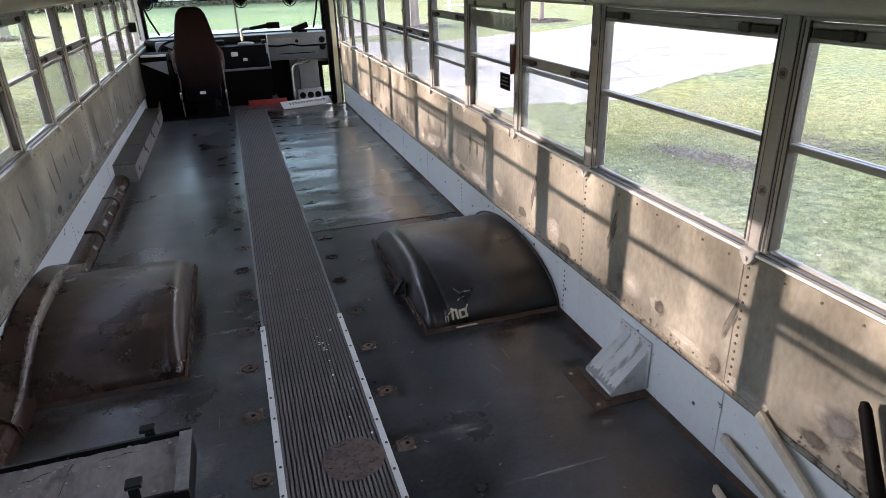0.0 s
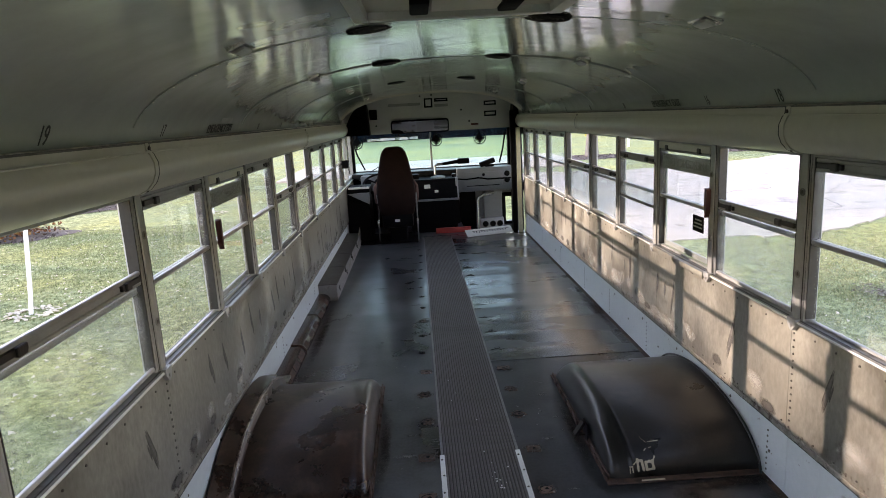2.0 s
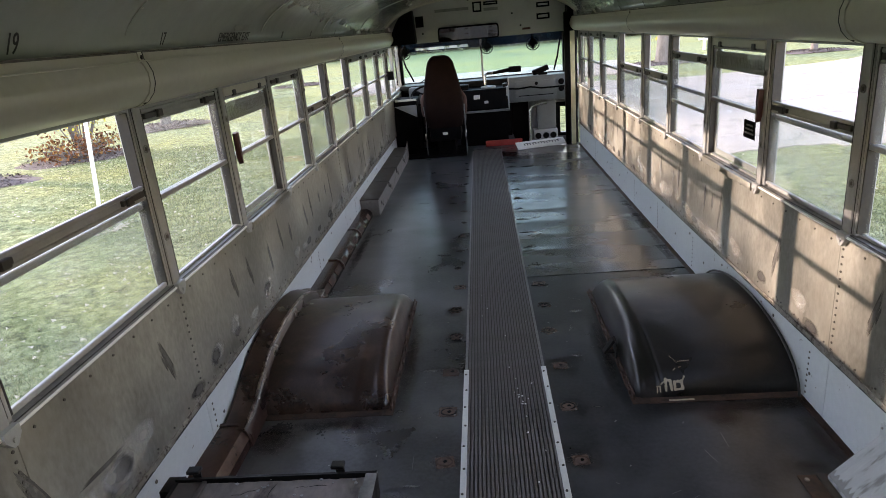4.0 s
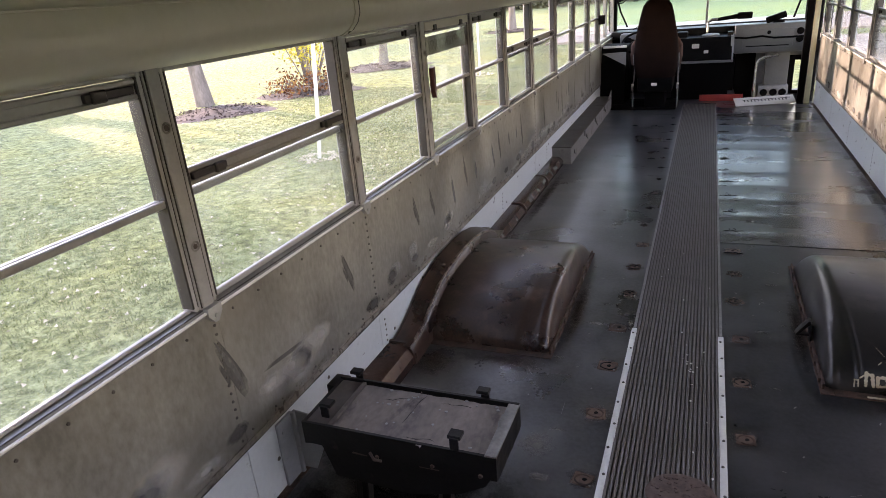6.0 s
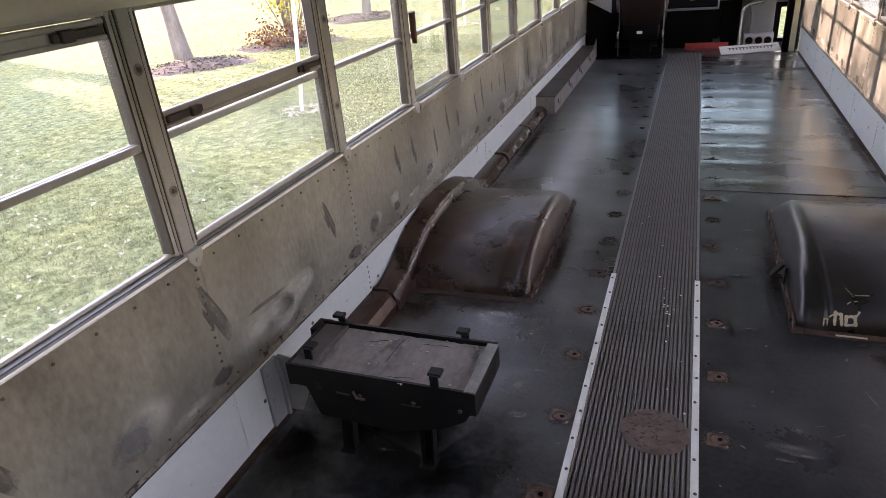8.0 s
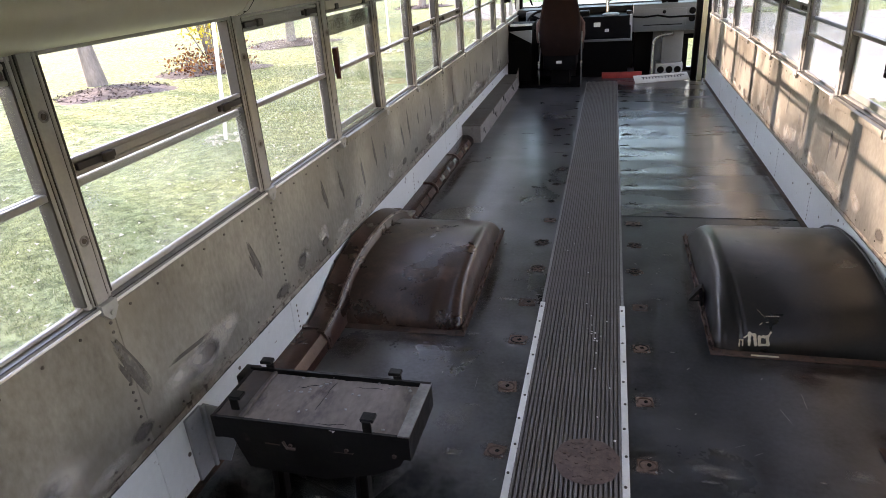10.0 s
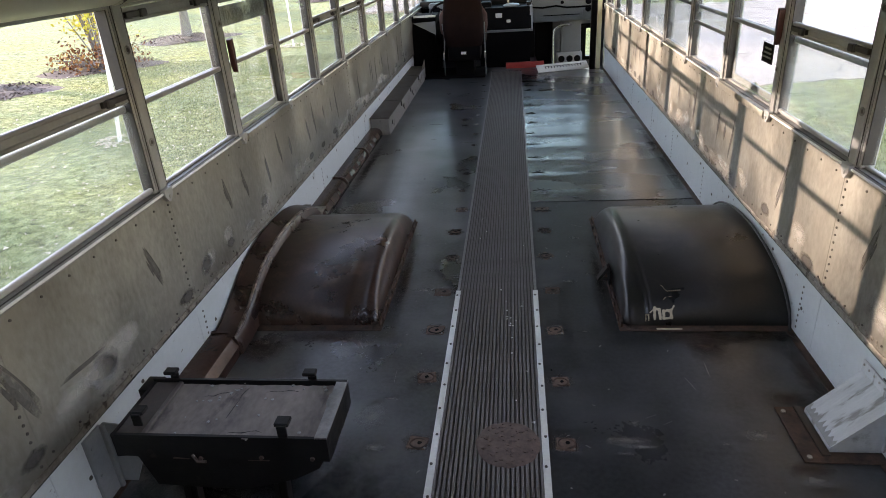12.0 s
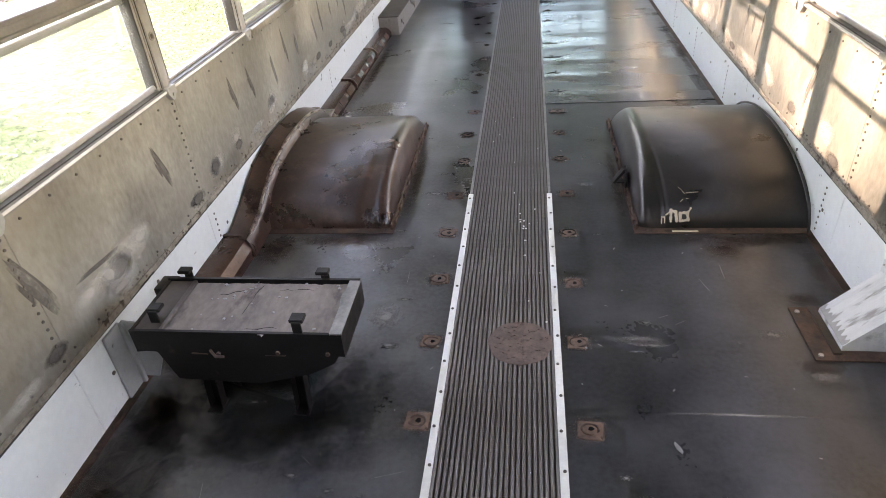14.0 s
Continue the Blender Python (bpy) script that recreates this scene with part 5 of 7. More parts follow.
for r1, r2 in zip(rows, rows[1:]):
    for k in range(6):
        bm.faces.new((r1[k], r1[k + 1], r2[k + 1], r2[k]))
bm.faces.new(rows[0])
bm.faces.new(rows[-1])
part("cover_bend", bm, M_WELL_BROWN, cover, smooth=50)
# the highlight on the bend, drawn as a pale bead with some bright wear
bm = bmesh.new()
tube(bm, [(-1.060 + 0.012 * max(0.0, 1 - k / 4), y, z - 0.003) for k, (y, z) in enumerate(pts[:-1])], [0.004 + 0.0045 * abs(math.sin(k * 1.9)) for k in range(len(pts) - 1)], 8)
part("polished_edge", bm, M_EDGE_HIGHLIGHT, cover, "highlight drawn along the edge, worn bright in spots", smooth=60)
for a, b in ((3.97, 4.62), (4.60, 5.30), (5.28, 5.89)):
    bm = bmesh.new()
    prism(bm, cover_profile(0.098, 0.070 + (0.004 if 4.5 < a < 5 else 0)), "y", a, b)
    part("cover_length", bm, M_DUCT_BROWN, cover)
    # torn pale lip along the inner edge
    bm = bmesh.new()
    y = a + 0.03
    while y < b - 0.12:
        step = random.uniform(0.05, 0.16)
        w = random.uniform(0.004, 0.014)
        prism(bm, [(-1.149 + 0.0790, 0.0595), (-1.149 + 0.0805, 0.062), (-1.149 + 0.098 + 0.003, 0.0335 - w * 0.5), (-1.149 + 0.098 + 0.001, 0.030 - w)], "y", y, y + step)
        y += step + random.uniform(0.01, 0.12)
    part("worn_lip", bm, M_RUST, cover, "paint worn off along the edge", smooth=0, kind="stuff")
for y in (2.36, 2.68, 3.98, 4.61, 5.29):
    w, hh = (0.120, 0.092) if y < 3 else (0.103, 0.076)
    bm = bmesh.new()
    prism(bm, [(x + (0.003 if x > -1.14 else 0), z + (0.003 if z > 0.01 else 0)) for x, z in cover_profile(w, hh)], "y", y - 0.007, y + 0.007)
    part("clamp", bm, M_WELL_BROWN, cover)
bm = bmesh.new()
box(bm, -1.149, -1.035, 3.93, 4.03, 0.085, 0.098, bevel=0.003, seg=1)
box(bm, -1.149, -1.10, 3.86, 3.97, 0.098, 0.135, bevel=0.008)
part("saddle", bm, M_LIP, cover, "corroded joint piece")

duct = thing("heater_duct", (-1.05, 7.1, 0), "grey painted metal heater duct box along the wall", "duct")
part("duct_body", B(-1.149, -0.985, 5.90, 8.42, 0.0, 0.148, bevel=0.005), M_DUCT_GREY, duct, "worn grey-brown duct")
part("duct_top", B(-1.149, -0.978, 5.88, 8.40, 0.1485, 0.156, bevel=0.002, seg=1), M_DUCT_TOP, duct, "dusty dark duct lid")
part("end_plate", B(-1.145, -0.988, 5.893, 5.9, 0.028, 0.146, bevel=0.001, seg=1), M_DUCT_GREY, duct)
bm = bmesh.new()
prism(bm, [(8.10, 0.156), (8.40, 0.156), (8.40, 0.225)], "x", -0.990, -0.984)
part("bent_flap", bm, M_LIP, duct)
for k in range(3):
    part("lid_joint", B(-1.149, -0.9765, 6.55 + 0.62 * k, 6.556 + 0.62 * k, 0.1, 0.1575), M_GASKET, duct)
for k in range(4):
    bm = bmesh.new()
    y = 6.05 + 0.62 * k
    box(bm, -0.9855, -0.9835, y - 0.022, y + 0.022, 0.062, 0.094, bevel=0.0008, seg=1)
    part("duct_hole", B(-0.9855, -0.9835, y + 0.05, y + 0.072, 0.034, 0.052, bevel=0.0008, seg=1), M_BLACK, duct)
    part("duct_hole", bm, M_BLACK, duct)

# ---- black step box by the left wall ----
stand = thing("heater_box", (-0.65, 1.88, 0), "black steel heater box with dusty board top and four tabs", "heater box")
bx0, bx1, by0, by1, zt, zb = -0.940, -0.382, 1.762, 1.988, 0.390, 0.316


def worn_plate(x0, x1, y0, y1, z0, z1, axis, seed, chew=0.006, n=22):
    """A thin plate whose lower edge is bent and chewed."""
    bm = bmesh.new()
    low = []
    for k in range(n + 1):
        f = k / n
        low.append((f, z0 + chew * noise.noise(Vector((f * 9, seed, 0))) + chew * 0.5 * noise.noise(Vector((f * 31, seed, 2)))))
    if axis == "y":
        prism(bm, [(x0 + (x1 - x0) * f, z) for f, z in low] + [(x1, z1), (x0, z1)], "y", y0, y1)
    else:
        prism(bm, [(y0 + (y1 - y0) * f, z) for f, z in low] + [(y1, z1), (y0, z1)], "x", x0, x1)
    return bm


part("box_side", worn_plate(bx0, bx1, by0, by0 + 0.008, zb, zt - 0.002, "y", 1.0), M_BLACK_STEEL, stand, smooth=0)
part("box_side", worn_plate(bx0, bx1, by1 - 0.008, by1, zb, zt + 0.003, "y", 2.0, 0.002), M_BLACK_STEEL, stand, smooth=0)
part("box_side", worn_plate(bx1 - 0.008, bx1, by0 + 0.008, by1 - 0.008, zb - 0.004, zt - 0.002, "x", 3.0, 0.004), M_BLACK_STEEL, stand, smooth=0)
part("box_side", worn_plate(bx0, bx0 + 0.008, by0 + 0.008, by1 - 0.008, zb, zt - 0.004, "x", 4.0, 0.003), M_BLACK_STEEL, stand, smooth=0)
part("box_floor", B(bx0 + 0.008, bx1 - 0.008, by0 + 0.008, by1 - 0.008, zb + 0.004, zb + 0.009), M_BLACK_STEEL, stand)
# board with chipped front and rear edges
bm = bmesh.new()
edge = [(bx0 + 0.092 + (bx1 - 0.030 - bx0 - 0.092) * k / 40, by0 + 0.011 + 0.003 * noise.noise(Vector((k * 0.7, 1, 5)))) for k in range(41)]
back = [(bx1 - 0.030 - (bx1 - 0.030 - bx0 - 0.092) * k / 40, by1 - 0.014 - 0.010 * max(0.0, noise.noise(Vector((k * 0.33, 7, 5)))) - 0.002 * noise.noise(Vector((k * 1.3, 7, 2)))) for k in range(41)]
prism(bm, edge + back, "z", zt - 0.020, zt - 0.007)
board = part("board_top", bm, M_PLY, stand, "dusty worn board", smooth=0)
bm = bmesh.new()
for x, y, L, a in ((-0.66, 1.90, 0.13, 1.45), (-0.60, 1.785, 0.09, 0.1), (-0.73, 1.93, 0.07, 0.3), (-0.55, 1.945, 0.09, 0.05)):
    pts = [(x + L * (q / 6 - 0.5) * math.cos(a) + random.uniform(-0.004, 0.004), y + L * (q / 6 - 0.5) * math.sin(a) + random.uniform(-0.004, 0.004), zt - 0.0072) for q in range(7)]
    tube(bm, pts, [0.0004] + [random.uniform(0.0006, 0.0016) for _ in range(5)] + [0.0004], 5)
part("board_crack", bm, M_BLACK_STEEL, board, "dark cracks in the board", kind="stuff")
bm = bmesh.new()
for k in range(26):
    disc(bm, (random.uniform(-0.80, -0.43), random.uniform(1.76, 1.98), zt - 0.0065), (0, 0, 1), random.uniform(0.002, 0.006), 0.0015, 6, 0.4)
part("board_crumbs", bm, M_SCUFF, board, kind="stuff")
part("end_board", B(bx0 + 0.010, bx0 + 0.076, by0 + 0.008, by1 - 0.010, zt - 0.018, zt - 0.004, bevel=0.003), M_RUSTY_PAINT, stand, "dark stained end board")
part("cross_strip", B(bx0 + 0.078, bx0 + 0.090, by0 + 0.008, by1 - 0.010, zt - 0.016, zt - 0.001, bevel=0.002), M_DUCT_TOP, stand, "dusty metal strip")
bm = bmesh.new()
prism(bm, [(bx1 - 0.029, by0), (bx1 + 0.001, by0), (bx1 + 0.001, by1), (bx1 - 0.029, by1), (bx1 - 0.029, by0 + 0.17), (bx1 - 0.034, by0 + 0.165), (bx1 - 0.034, by0 + 0.13), (bx1 - 0.029, by0 + 0.12)], "z", zt - 0.004, zt + 0.002)
part("end_strip", bm, M_SMUDGE, stand, "bare grey metal strip", smooth=0)
for x, y, d in ((-0.880, 1.992, 1), (-0.482, 1.992, 1), (-0.492, by0 + 0.006, -1), (-0.885, 1.800, -1)):
    low = zt - 0.012 if y < 1.9 else zt - 0.05
    bm = B(x - 0.012, x + 0.012, y - 0.003, y + 0.003, low, zt + 0.030, bevel=0.001, seg=1)
    box(bm, x - 0.020, x + 0.016, y - (0.020 if d > 0 else -0.004), y + (0.006 if d > 0 else 0.036), zt + 0.022, zt + 0.033, bevel=0.002, seg=1)
    part("tab", bm, M_BLACK_STEEL, stand, "black steel tab")
# blower body and its bent shroud under the tray
bm = bmesh.new()
prism(bm, [(bx0 + 0.03, zb + 0.004), (bx1 - 0.012, zb + 0.004), (bx1 - 0.04, zb - 0.045), (bx1 - 0.11, zb - 0.085), (bx0 + 0.30, zb - 0.125), (bx0 + 0.07, zb - 0.115)], "y", by0 + 0.022, by1 - 0.02)
body = part("under_box", bm, M_BLACK_STEEL, stand, smooth=0)
bm = bmesh.new()
tube(bm, [(-0.66, 1.82, 0.205), (-0.66, 1.95, 0.205)], [0.05, 0.05], 18)
tube(bm, [(-0.79, 1.83, 0.205), (-0.79, 1.95, 0.205)], [0.045, 0.045], 18)
part("blower", bm, M_BLACK_STEEL, body, smooth=50)
bm = bmesh.new()
for x, z in ((-0.715, 0.318), (-0.555, 0.325), (-0.425, 0.325)):
    disc(bm, (x, by0, z), (0, -1, 0), 0.006, 0.005, 9)
tube(bm, [(-0.735, by0 - 0.002, 0.330), (-0.720, by0 - 0.010, 0.315), (-0.700, by0 - 0.006, 0.312)], 0.004, 6)
part("bolts", bm, M_RUSTY_PAINT, stand, "dull dark bolts", kind="stuff")
for a, b in ((-0.80, -0.755), (-0.60, -0.545)):
    part("clip", B(a, b, by0 + 0.012, by0 + 0.018, zb - 0.016, zb - 0.011, bevel=0.001, seg=1), M_RUSTY_PAINT, stand)
for x in (-0.850, -0.583):
    bm = bmesh.new()
    start = len(bm.verts)
    for q in (-0.020, 0.017):
        box(bm, q, q + 0.003, -0.010, 0.022, 0.0, 0.205, bevel=0.001, seg=1)
    box(bm, -0.017, 0.017, 0.019, 0.022, 0.0, 0.205)
    turned(bm, start, Matrix.Translation((x, 1.868, 0.004)) @ Matrix.Rotation(radians(-7), 4, "X"))
    box(bm, x - 0.024, x + 0.024, 1.842, 1.90, 0.001, 0.005, bevel=0.001, seg=1)
    part("leg", bm, M_BLACK_STEEL, stand)
bm = B(-1.149, -1.138, 1.885, 1.965, 0.0, 0.240, bevel=0.002, seg=1)
box(bm, -1.140, -1.126, 1.955, 1.968, 0.0, 0.240, bevel=0.002, seg=1)
prism(bm, [(-1.138, 0.018), (-1.085, 0.018), (-1.02, 0.16), (-0.985, 0.222), (-1.138, 0.240)], "y", 1.969, 1.975)
for z in (0.20, 0.10):
    disc(bm, (-1.138, 1.905, z), (1, 0, 0), 0.006, 0.003, 8)
part("wall_bracket", bm, M_GREY_METAL, stand, "grey metal wall bracket", smooth=0)
part("back_rail", B(-0.985, -0.935, 1.965, 2.03, 0.315, 0.366, bevel=0.003), M_BLACK_STEEL, stand)
# shade under the heater painted on the mat in black with grime; rust along the wall
for cx, cy, w, d, paint in ((-0.72, 1.92, 0.56, 0.42, M_SOFT_SHADE_GRIME), (-0.66, 1.90, 0.46, 0.30, M_SOFT_SHADE_GRIME), (-1.00, 1.72, 0.24, 0.46, M_SOFT_SHADE_GRIME), (-0.80, 2.05, 0.40, 0.30, M_SOFT_SHADE_GRIME), (-1.06, 1.40, 0.14, 0.66, M_SOFT_BROWN), (-1.00, 1.84, 0.18, 0.30, M_SOFT_BROWN)):
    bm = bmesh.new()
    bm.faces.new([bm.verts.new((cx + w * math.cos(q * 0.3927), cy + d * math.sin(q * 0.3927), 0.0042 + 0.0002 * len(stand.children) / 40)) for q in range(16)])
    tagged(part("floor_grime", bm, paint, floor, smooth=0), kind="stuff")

# ---- white wedge bracket at the right wall ----
wedge = thing("seat_bracket", (1.05, 2.26, 0), "worn white metal wedge bracket on a rusty floor plate", "bracket")
part("base_plate", B(0.915, 1.148, 2.125, 2.375, 0.001, 0.007, bevel=0.002), M_RUST, wedge, "rusty base plate")
bm = bmesh.new()
prism(bm, [(0.998, 0.009), (0.998, 0.026), (1.146, 0.180), (1.146, 0.009)], "y", 2.166, 2.348)
part("wedge", bm, M_WORN_WHITE, wedge)
# primer laid bare along the foot of the slope, in ragged tongues
bm = bmesh.new()
rows = []
for k in range(29):
    y = 2.167 + 0.180 * k / 28
    u = 0.10 + 0.07 * noise.noise(Vector((k * 0.55, 2.0, 0))) + 0.05 * math.sin(k * 1.9)
    rows.append([bm.verts.new((0.998 + 0.148 * w - 0.0010, y, 0.026 + 0.154 * w + 0.0010)) for w in (0.0, max(0.02, u))])
for r1, r2 in zip(rows, rows[1:]):
    bm.faces.new((r1[0], r1[1], r2[1], r2[0]))
part("bare_foot", bm, M_ALU_SILL, wedge, "bare grey metal under the torn paint", smooth=0)
part("front_angle", B(0.972, 0.997, 2.15, 2.372, 0.006, 0.014, bevel=0.002), M_RUSTY_PAINT, wedge)
bm = B(1.140, 1.147, 2.155, 2.355, 0.02, 0.212, bevel=0.002)
part("wall_plate", bm, M_WORN_WHITE, wedge)
bm = bmesh.new()
for k in range(7):
    disc(bm, (1.140, 2.163 + 0.030 * k, 0.199), (-1, 0, 0), 0.004, 0.003, 8)
for x, y in ((0.935, 2.35), (0.935, 2.145)):
    disc(bm, (x, y, 0.007), (0, 0, 1), 0.008, 0.004, 10)
part("rivets", bm, M_SCREW, wedge, kind="stuff")

# ---- sticks and a rod leaning at the right wall ----
for k, (a, b) in enumerate((((1.100, 1.07, 0.002), (1.122, 1.635, 0.285)), ((1.095, 1.17, 0.002), (1.125, 1.75, 0.112)), ((0.99, 1.40, 0.0), (1.05, 1.67, 0.002)))):
    bm = bmesh.new()
    va, vb = Vector(a), Vector(b)
    L = (vb - va).length
    box(bm, -0.016, 0.016, -0.008, 0.008, 0, L, bevel=0.003, seg=1)
    turned(bm, 0, Matrix.Translation(va + Vector((0, 0, 0.008))) @ (vb - va).to_track_quat("Z", "X").to_matrix().to_4x4())
    solid("wood_stick", bm, M_WOOD, "weathered pale wooden stick leaning at the wall", "stick", group="leaning sticks")
bm = bmesh.new()
tube(bm, [(1.09, 1.115, 0.0), (1.098, 1.24, 0.30), (1.10, 1.34, 0.525), (1.10, 1.346, 0.54)], [0.020, 0.018, 0.014, 0.008], 12)
solid("black_rod", bm, M_BLACK, "black plastic rod with rounded end leaning at the wall", "rod")

# ---- front of the bus ----
wall_front = solid("wall_front", B(-OUTER, 1.06, FRONT - 0.05, FRONT, -0.45, 0.79), M_GREY_DASH, "grey painted front wall under the windscreen", "wall", "structure")
for e, f in ((-0.45, -0.055), (0.315, 0.79)):
    part("corner_wall", B(1.06, OUTER, FRONT - 0.05, FRONT, e, f), M_GREY_DASH, wall_front)
part("corner_pane", B(1.06, 1.175, FRONT - 0.03, FRONT - 0.026, -0.055, 0.315), M_GLASS, wall_front, "low corner pane beside the entrance").visible_shadow = False
bm = bmesh.new()
for a, b, e, f in ((0.975, 1.06, -0.10, 0.375), (1.175, 1.194, -0.10, 0.375), (1.06, 1.175, -0.10, -0.055), (1.06, 1.175, 0.315, 0.375)):
    box(bm, a, b, 9.845, 9.859, e, f, bevel=0.003, seg=1)
part("corner_frame", bm, M_BLACK, wall_front, "black frame of the corner pane")
part("front_cap", B(-OUTER, OUTER, 9.02, FRONT, 1.34, 2.0), M_LIGHT_GREY, wall_front)
for a, b in ((-1.22, -1.12), (1.12, 1.22)):
    part("corner_post", B(a, b, FRONT - 0.10, FRONT, 0.78, 1.35, bevel=0.01), M_BLACK, wall_front)
part("centre_post", B(-0.014, 0.014, FRONT - 0.05, FRONT - 0.01, 0.79, 1.345, bevel=0.005), M_ALU, wall_front)
screen = thing("windscreen", (0, FRONT - 0.03, 0.79), "two-part windscreen with a blue tinted band on top", "windscreen", kind="structure")
for a, b in ((-1.12, -0.014), (0.014, 1.12)):
    part("pane", B(a, b, FRONT - 0.034, FRONT - 0.028, 0.79, 1.34), M_SCREEN_GLASS, screen).visible_shadow = False
    # the driver's half has a clear slot in its tint; a pale film stands in for the bright outside
    for c, d, e, f in ((a, b, 1.262, 1.34), (a, b, 1.215, 1.226), (a, -0.92, 1.226, 1.262), (-0.18, b, 1.226, 1.262)) if a < -1 else ((a, b, 1.215, 1.34),):
        part("tint_band", B(c, d, FRONT - 0.041, FRONT - 0.039, e, f), M_TINT, screen, "dark blue tint band").visible_shadow = False
    if a < -1:
        part("clear_slot", B(-0.92, -0.18, FRONT - 0.0415, FRONT - 0.0385, 1.226, 1.262), M_SLOT_BRIGHT, screen, "clear slot in the tint, filmed pale for the bright outside").visible_shadow = False
    part("rubber_seal", B(a, b, FRONT - 0.05, FRONT - 0.02, 0.785, 0.80, bevel=0.003), M_GASKET, screen)
rear_wall = solid("wall_rear", B(-OUTER, OUTER, REAR - 0.06, REAR, -0.45, 0.80), M_GREY_DASH, "plain painted rear wall", "wall", "structure")
part("wall_top", B(-OUTER, OUTER, REAR - 0.06, REAR, 0.80, 2.0), M_MOULD, rear_wall)
solid("underbody", B(-OUTER + 0.1, OUTER - 0.1, REAR, 8.6, -0.45, -0.075), M_BLACK_STEEL, "dark underbody of the bus", "underbody", "structure")

header = thing("header_panel", (0, 9.0, 1.34), "grey panel over the windscreen with stickers", "panel")
bm = bmesh.new()
xs = [-0.93 + 1.93 * k / 24 for k in range(25)]
prism(bm, [(-0.93, 1.345), (1.0, 1.345)] + [(x, min(ceiling_z(x) - 0.02, 1.86)) for x in xs[::-1]], "y", 8.99, 9.02)
part("panel", bm, M_LIGHT_GREY, header)
bm = bmesh.new()
arch = [(x, ceiling_z(x)) for x in [1.13 * math.sin(math.pi / 2 * (2 * k / 40 - 1)) for k in range(41)]]
prism(bm, [(x, z + 0.005) for x, z in arch] + [(x * 0.985, z - 0.018) for x, z in arch[::-1]], "y", 8.58, 8.62)
part("arch_trim", bm, M_MOULD, header, smooth=40)
bm = bmesh.new()
prism(bm, [(x, z + 0.02) for x, z in arch] + [(x * 0.99, z - 0.002) for x, z in arch[::-1]], "y", 8.62, 9.02)
part("arch_lining", bm, M_CEIL, header, smooth=40)
for x0, x1, z0, z1, mt in ((-0.80, -0.70, 1.53, 1.66, M_BLACK), (-0.08, 0.03, 1.65, 1.77, M_BLACK), (0.055, 0.23, 1.72, 1.765, M_BLACK), (0.055, 0.23, 1.655, 1.69, M_INK_FADED), (0.70, 0.86, 1.64, 1.70, M_BLACK),
                           (0.70, 0.86, 1.50, 1.57, M_BLACK), (-0.55, -0.13, 1.685, 1.72, M_INK_FADED), (0.52, 0.62, 1.395, 1.42, M_RED_DARK)):
    st = part("sticker", B(x0, x1, 8.984, 8.989, z0, z1, bevel=0.001, seg=1), mt, header)
    if mt is M_BLACK and x0 > -0.5:
        part("sticker_print", B(x0 + 0.02, x1 - 0.02, 8.981, 8.9835, z0 + 0.02, z1 - 0.018), M_DECAL, st)
bm = bmesh.new()
for x, z in ((-0.72, 1.45), (-0.13, 1.80), (0.02, 1.81), (0.4, 1.60), (0.5, 1.45)):
    disc(bm, (x, 8.989, z), (0, -1, 0), 0.012, 0.004, 8)
part("screws", bm, M_BLACK, header, kind="stuff")

mirror = thing("interior_mirror", (-0.15, 8.9, 1.42), "wide rounded interior rear-view mirror in black frame", "mirror")
tip = Matrix.Translation((-0.15, 8.93, 1.42)) @ Matrix.Rotation(radians(8), 4, "X")


def rounded(w, h, r, d0, d1):
    bm = bmesh.new()
    pts = []
    for cx, cz, a0 in ((w - r, h - r, 0), (-w + r, h - r, 90), (-w + r, -h + r, 180), (w - r, -h + r, 270)):
        pts += [(cx + r * math.cos(radians(a0 + q * 15)), cz + r * math.sin(radians(a0 + q * 15))) for q in range(7)]
    prism(bm, pts, "y", d0, d1)
    turned(bm, 0, tip)
    return bm


part("mirror_frame", rounded(0.378, 0.086, 0.035, -0.012, 0.02), M_BLACK, mirror)
part("mirror_glass", rounded(0.362, 0.070, 0.025, -0.016, -0.0125), M_MIRROR, mirror)
for x in (-0.4, 0.1):
    bm = bmesh.new()
    tube(bm, [(x, 8.94, 1.44), (x, 8.99, 1.46)], 0.008, 8)
    part("mirror_arm", bm, M_BLACK, mirror)

for s, w in ((-1, 0.34), (1, 0.11)):
    sp = thing("corner_speaker", (s * 1.03, 8.85, 1.36), "black corner housing beside the header panel", "speaker housing", "corner housings")
    bm = bmesh.new()
    xo = 1.135
    pts = [(s * xo, 1.345), (s * (xo - w), 1.345)] + [(s * (xo - w + 0.02 + (w - 0.02) * k / 8), 1.345 + min(0.40 * (1 - (k / 8) ** 2.2) + 0.0, ceiling_z(xo - w + (w * k / 8)) - 1.37)) for k in range(9)]
    prism(bm, pts, "y", 8.72, 8.95)
    part("housing", bm, M_BLACK, sp)

# wipers and a cable at the windscreen
for x, d in ((-1.04, 0.10), (1.03, -0.06)):
    wiper = thing("wiper", (x, 9.88, 0.80), "black wiper arm at the windscreen corner", "wiper", "wipers")
    bm = bmesh.new()
    tube(bm, [(x - d, 9.875, 1.26), (x - d * 0.3, 9.87, 1.02), (x + d * 0.6, 9.875, 0.82)], 0.012, 6)
    part("wiper_arm", bm, M_BLACK, wiper)
bm = bmesh.new()
tube(bm, [(-0.9 + 0.13 * k, 9.84, 0.79 + 0.10 * math.sin(math.pi * k / 4)) for k in range(5)], 0.006, 6)
solid("dash_cable", bm, M_BLACK, "thin black cable looped on the dash top", "cable")

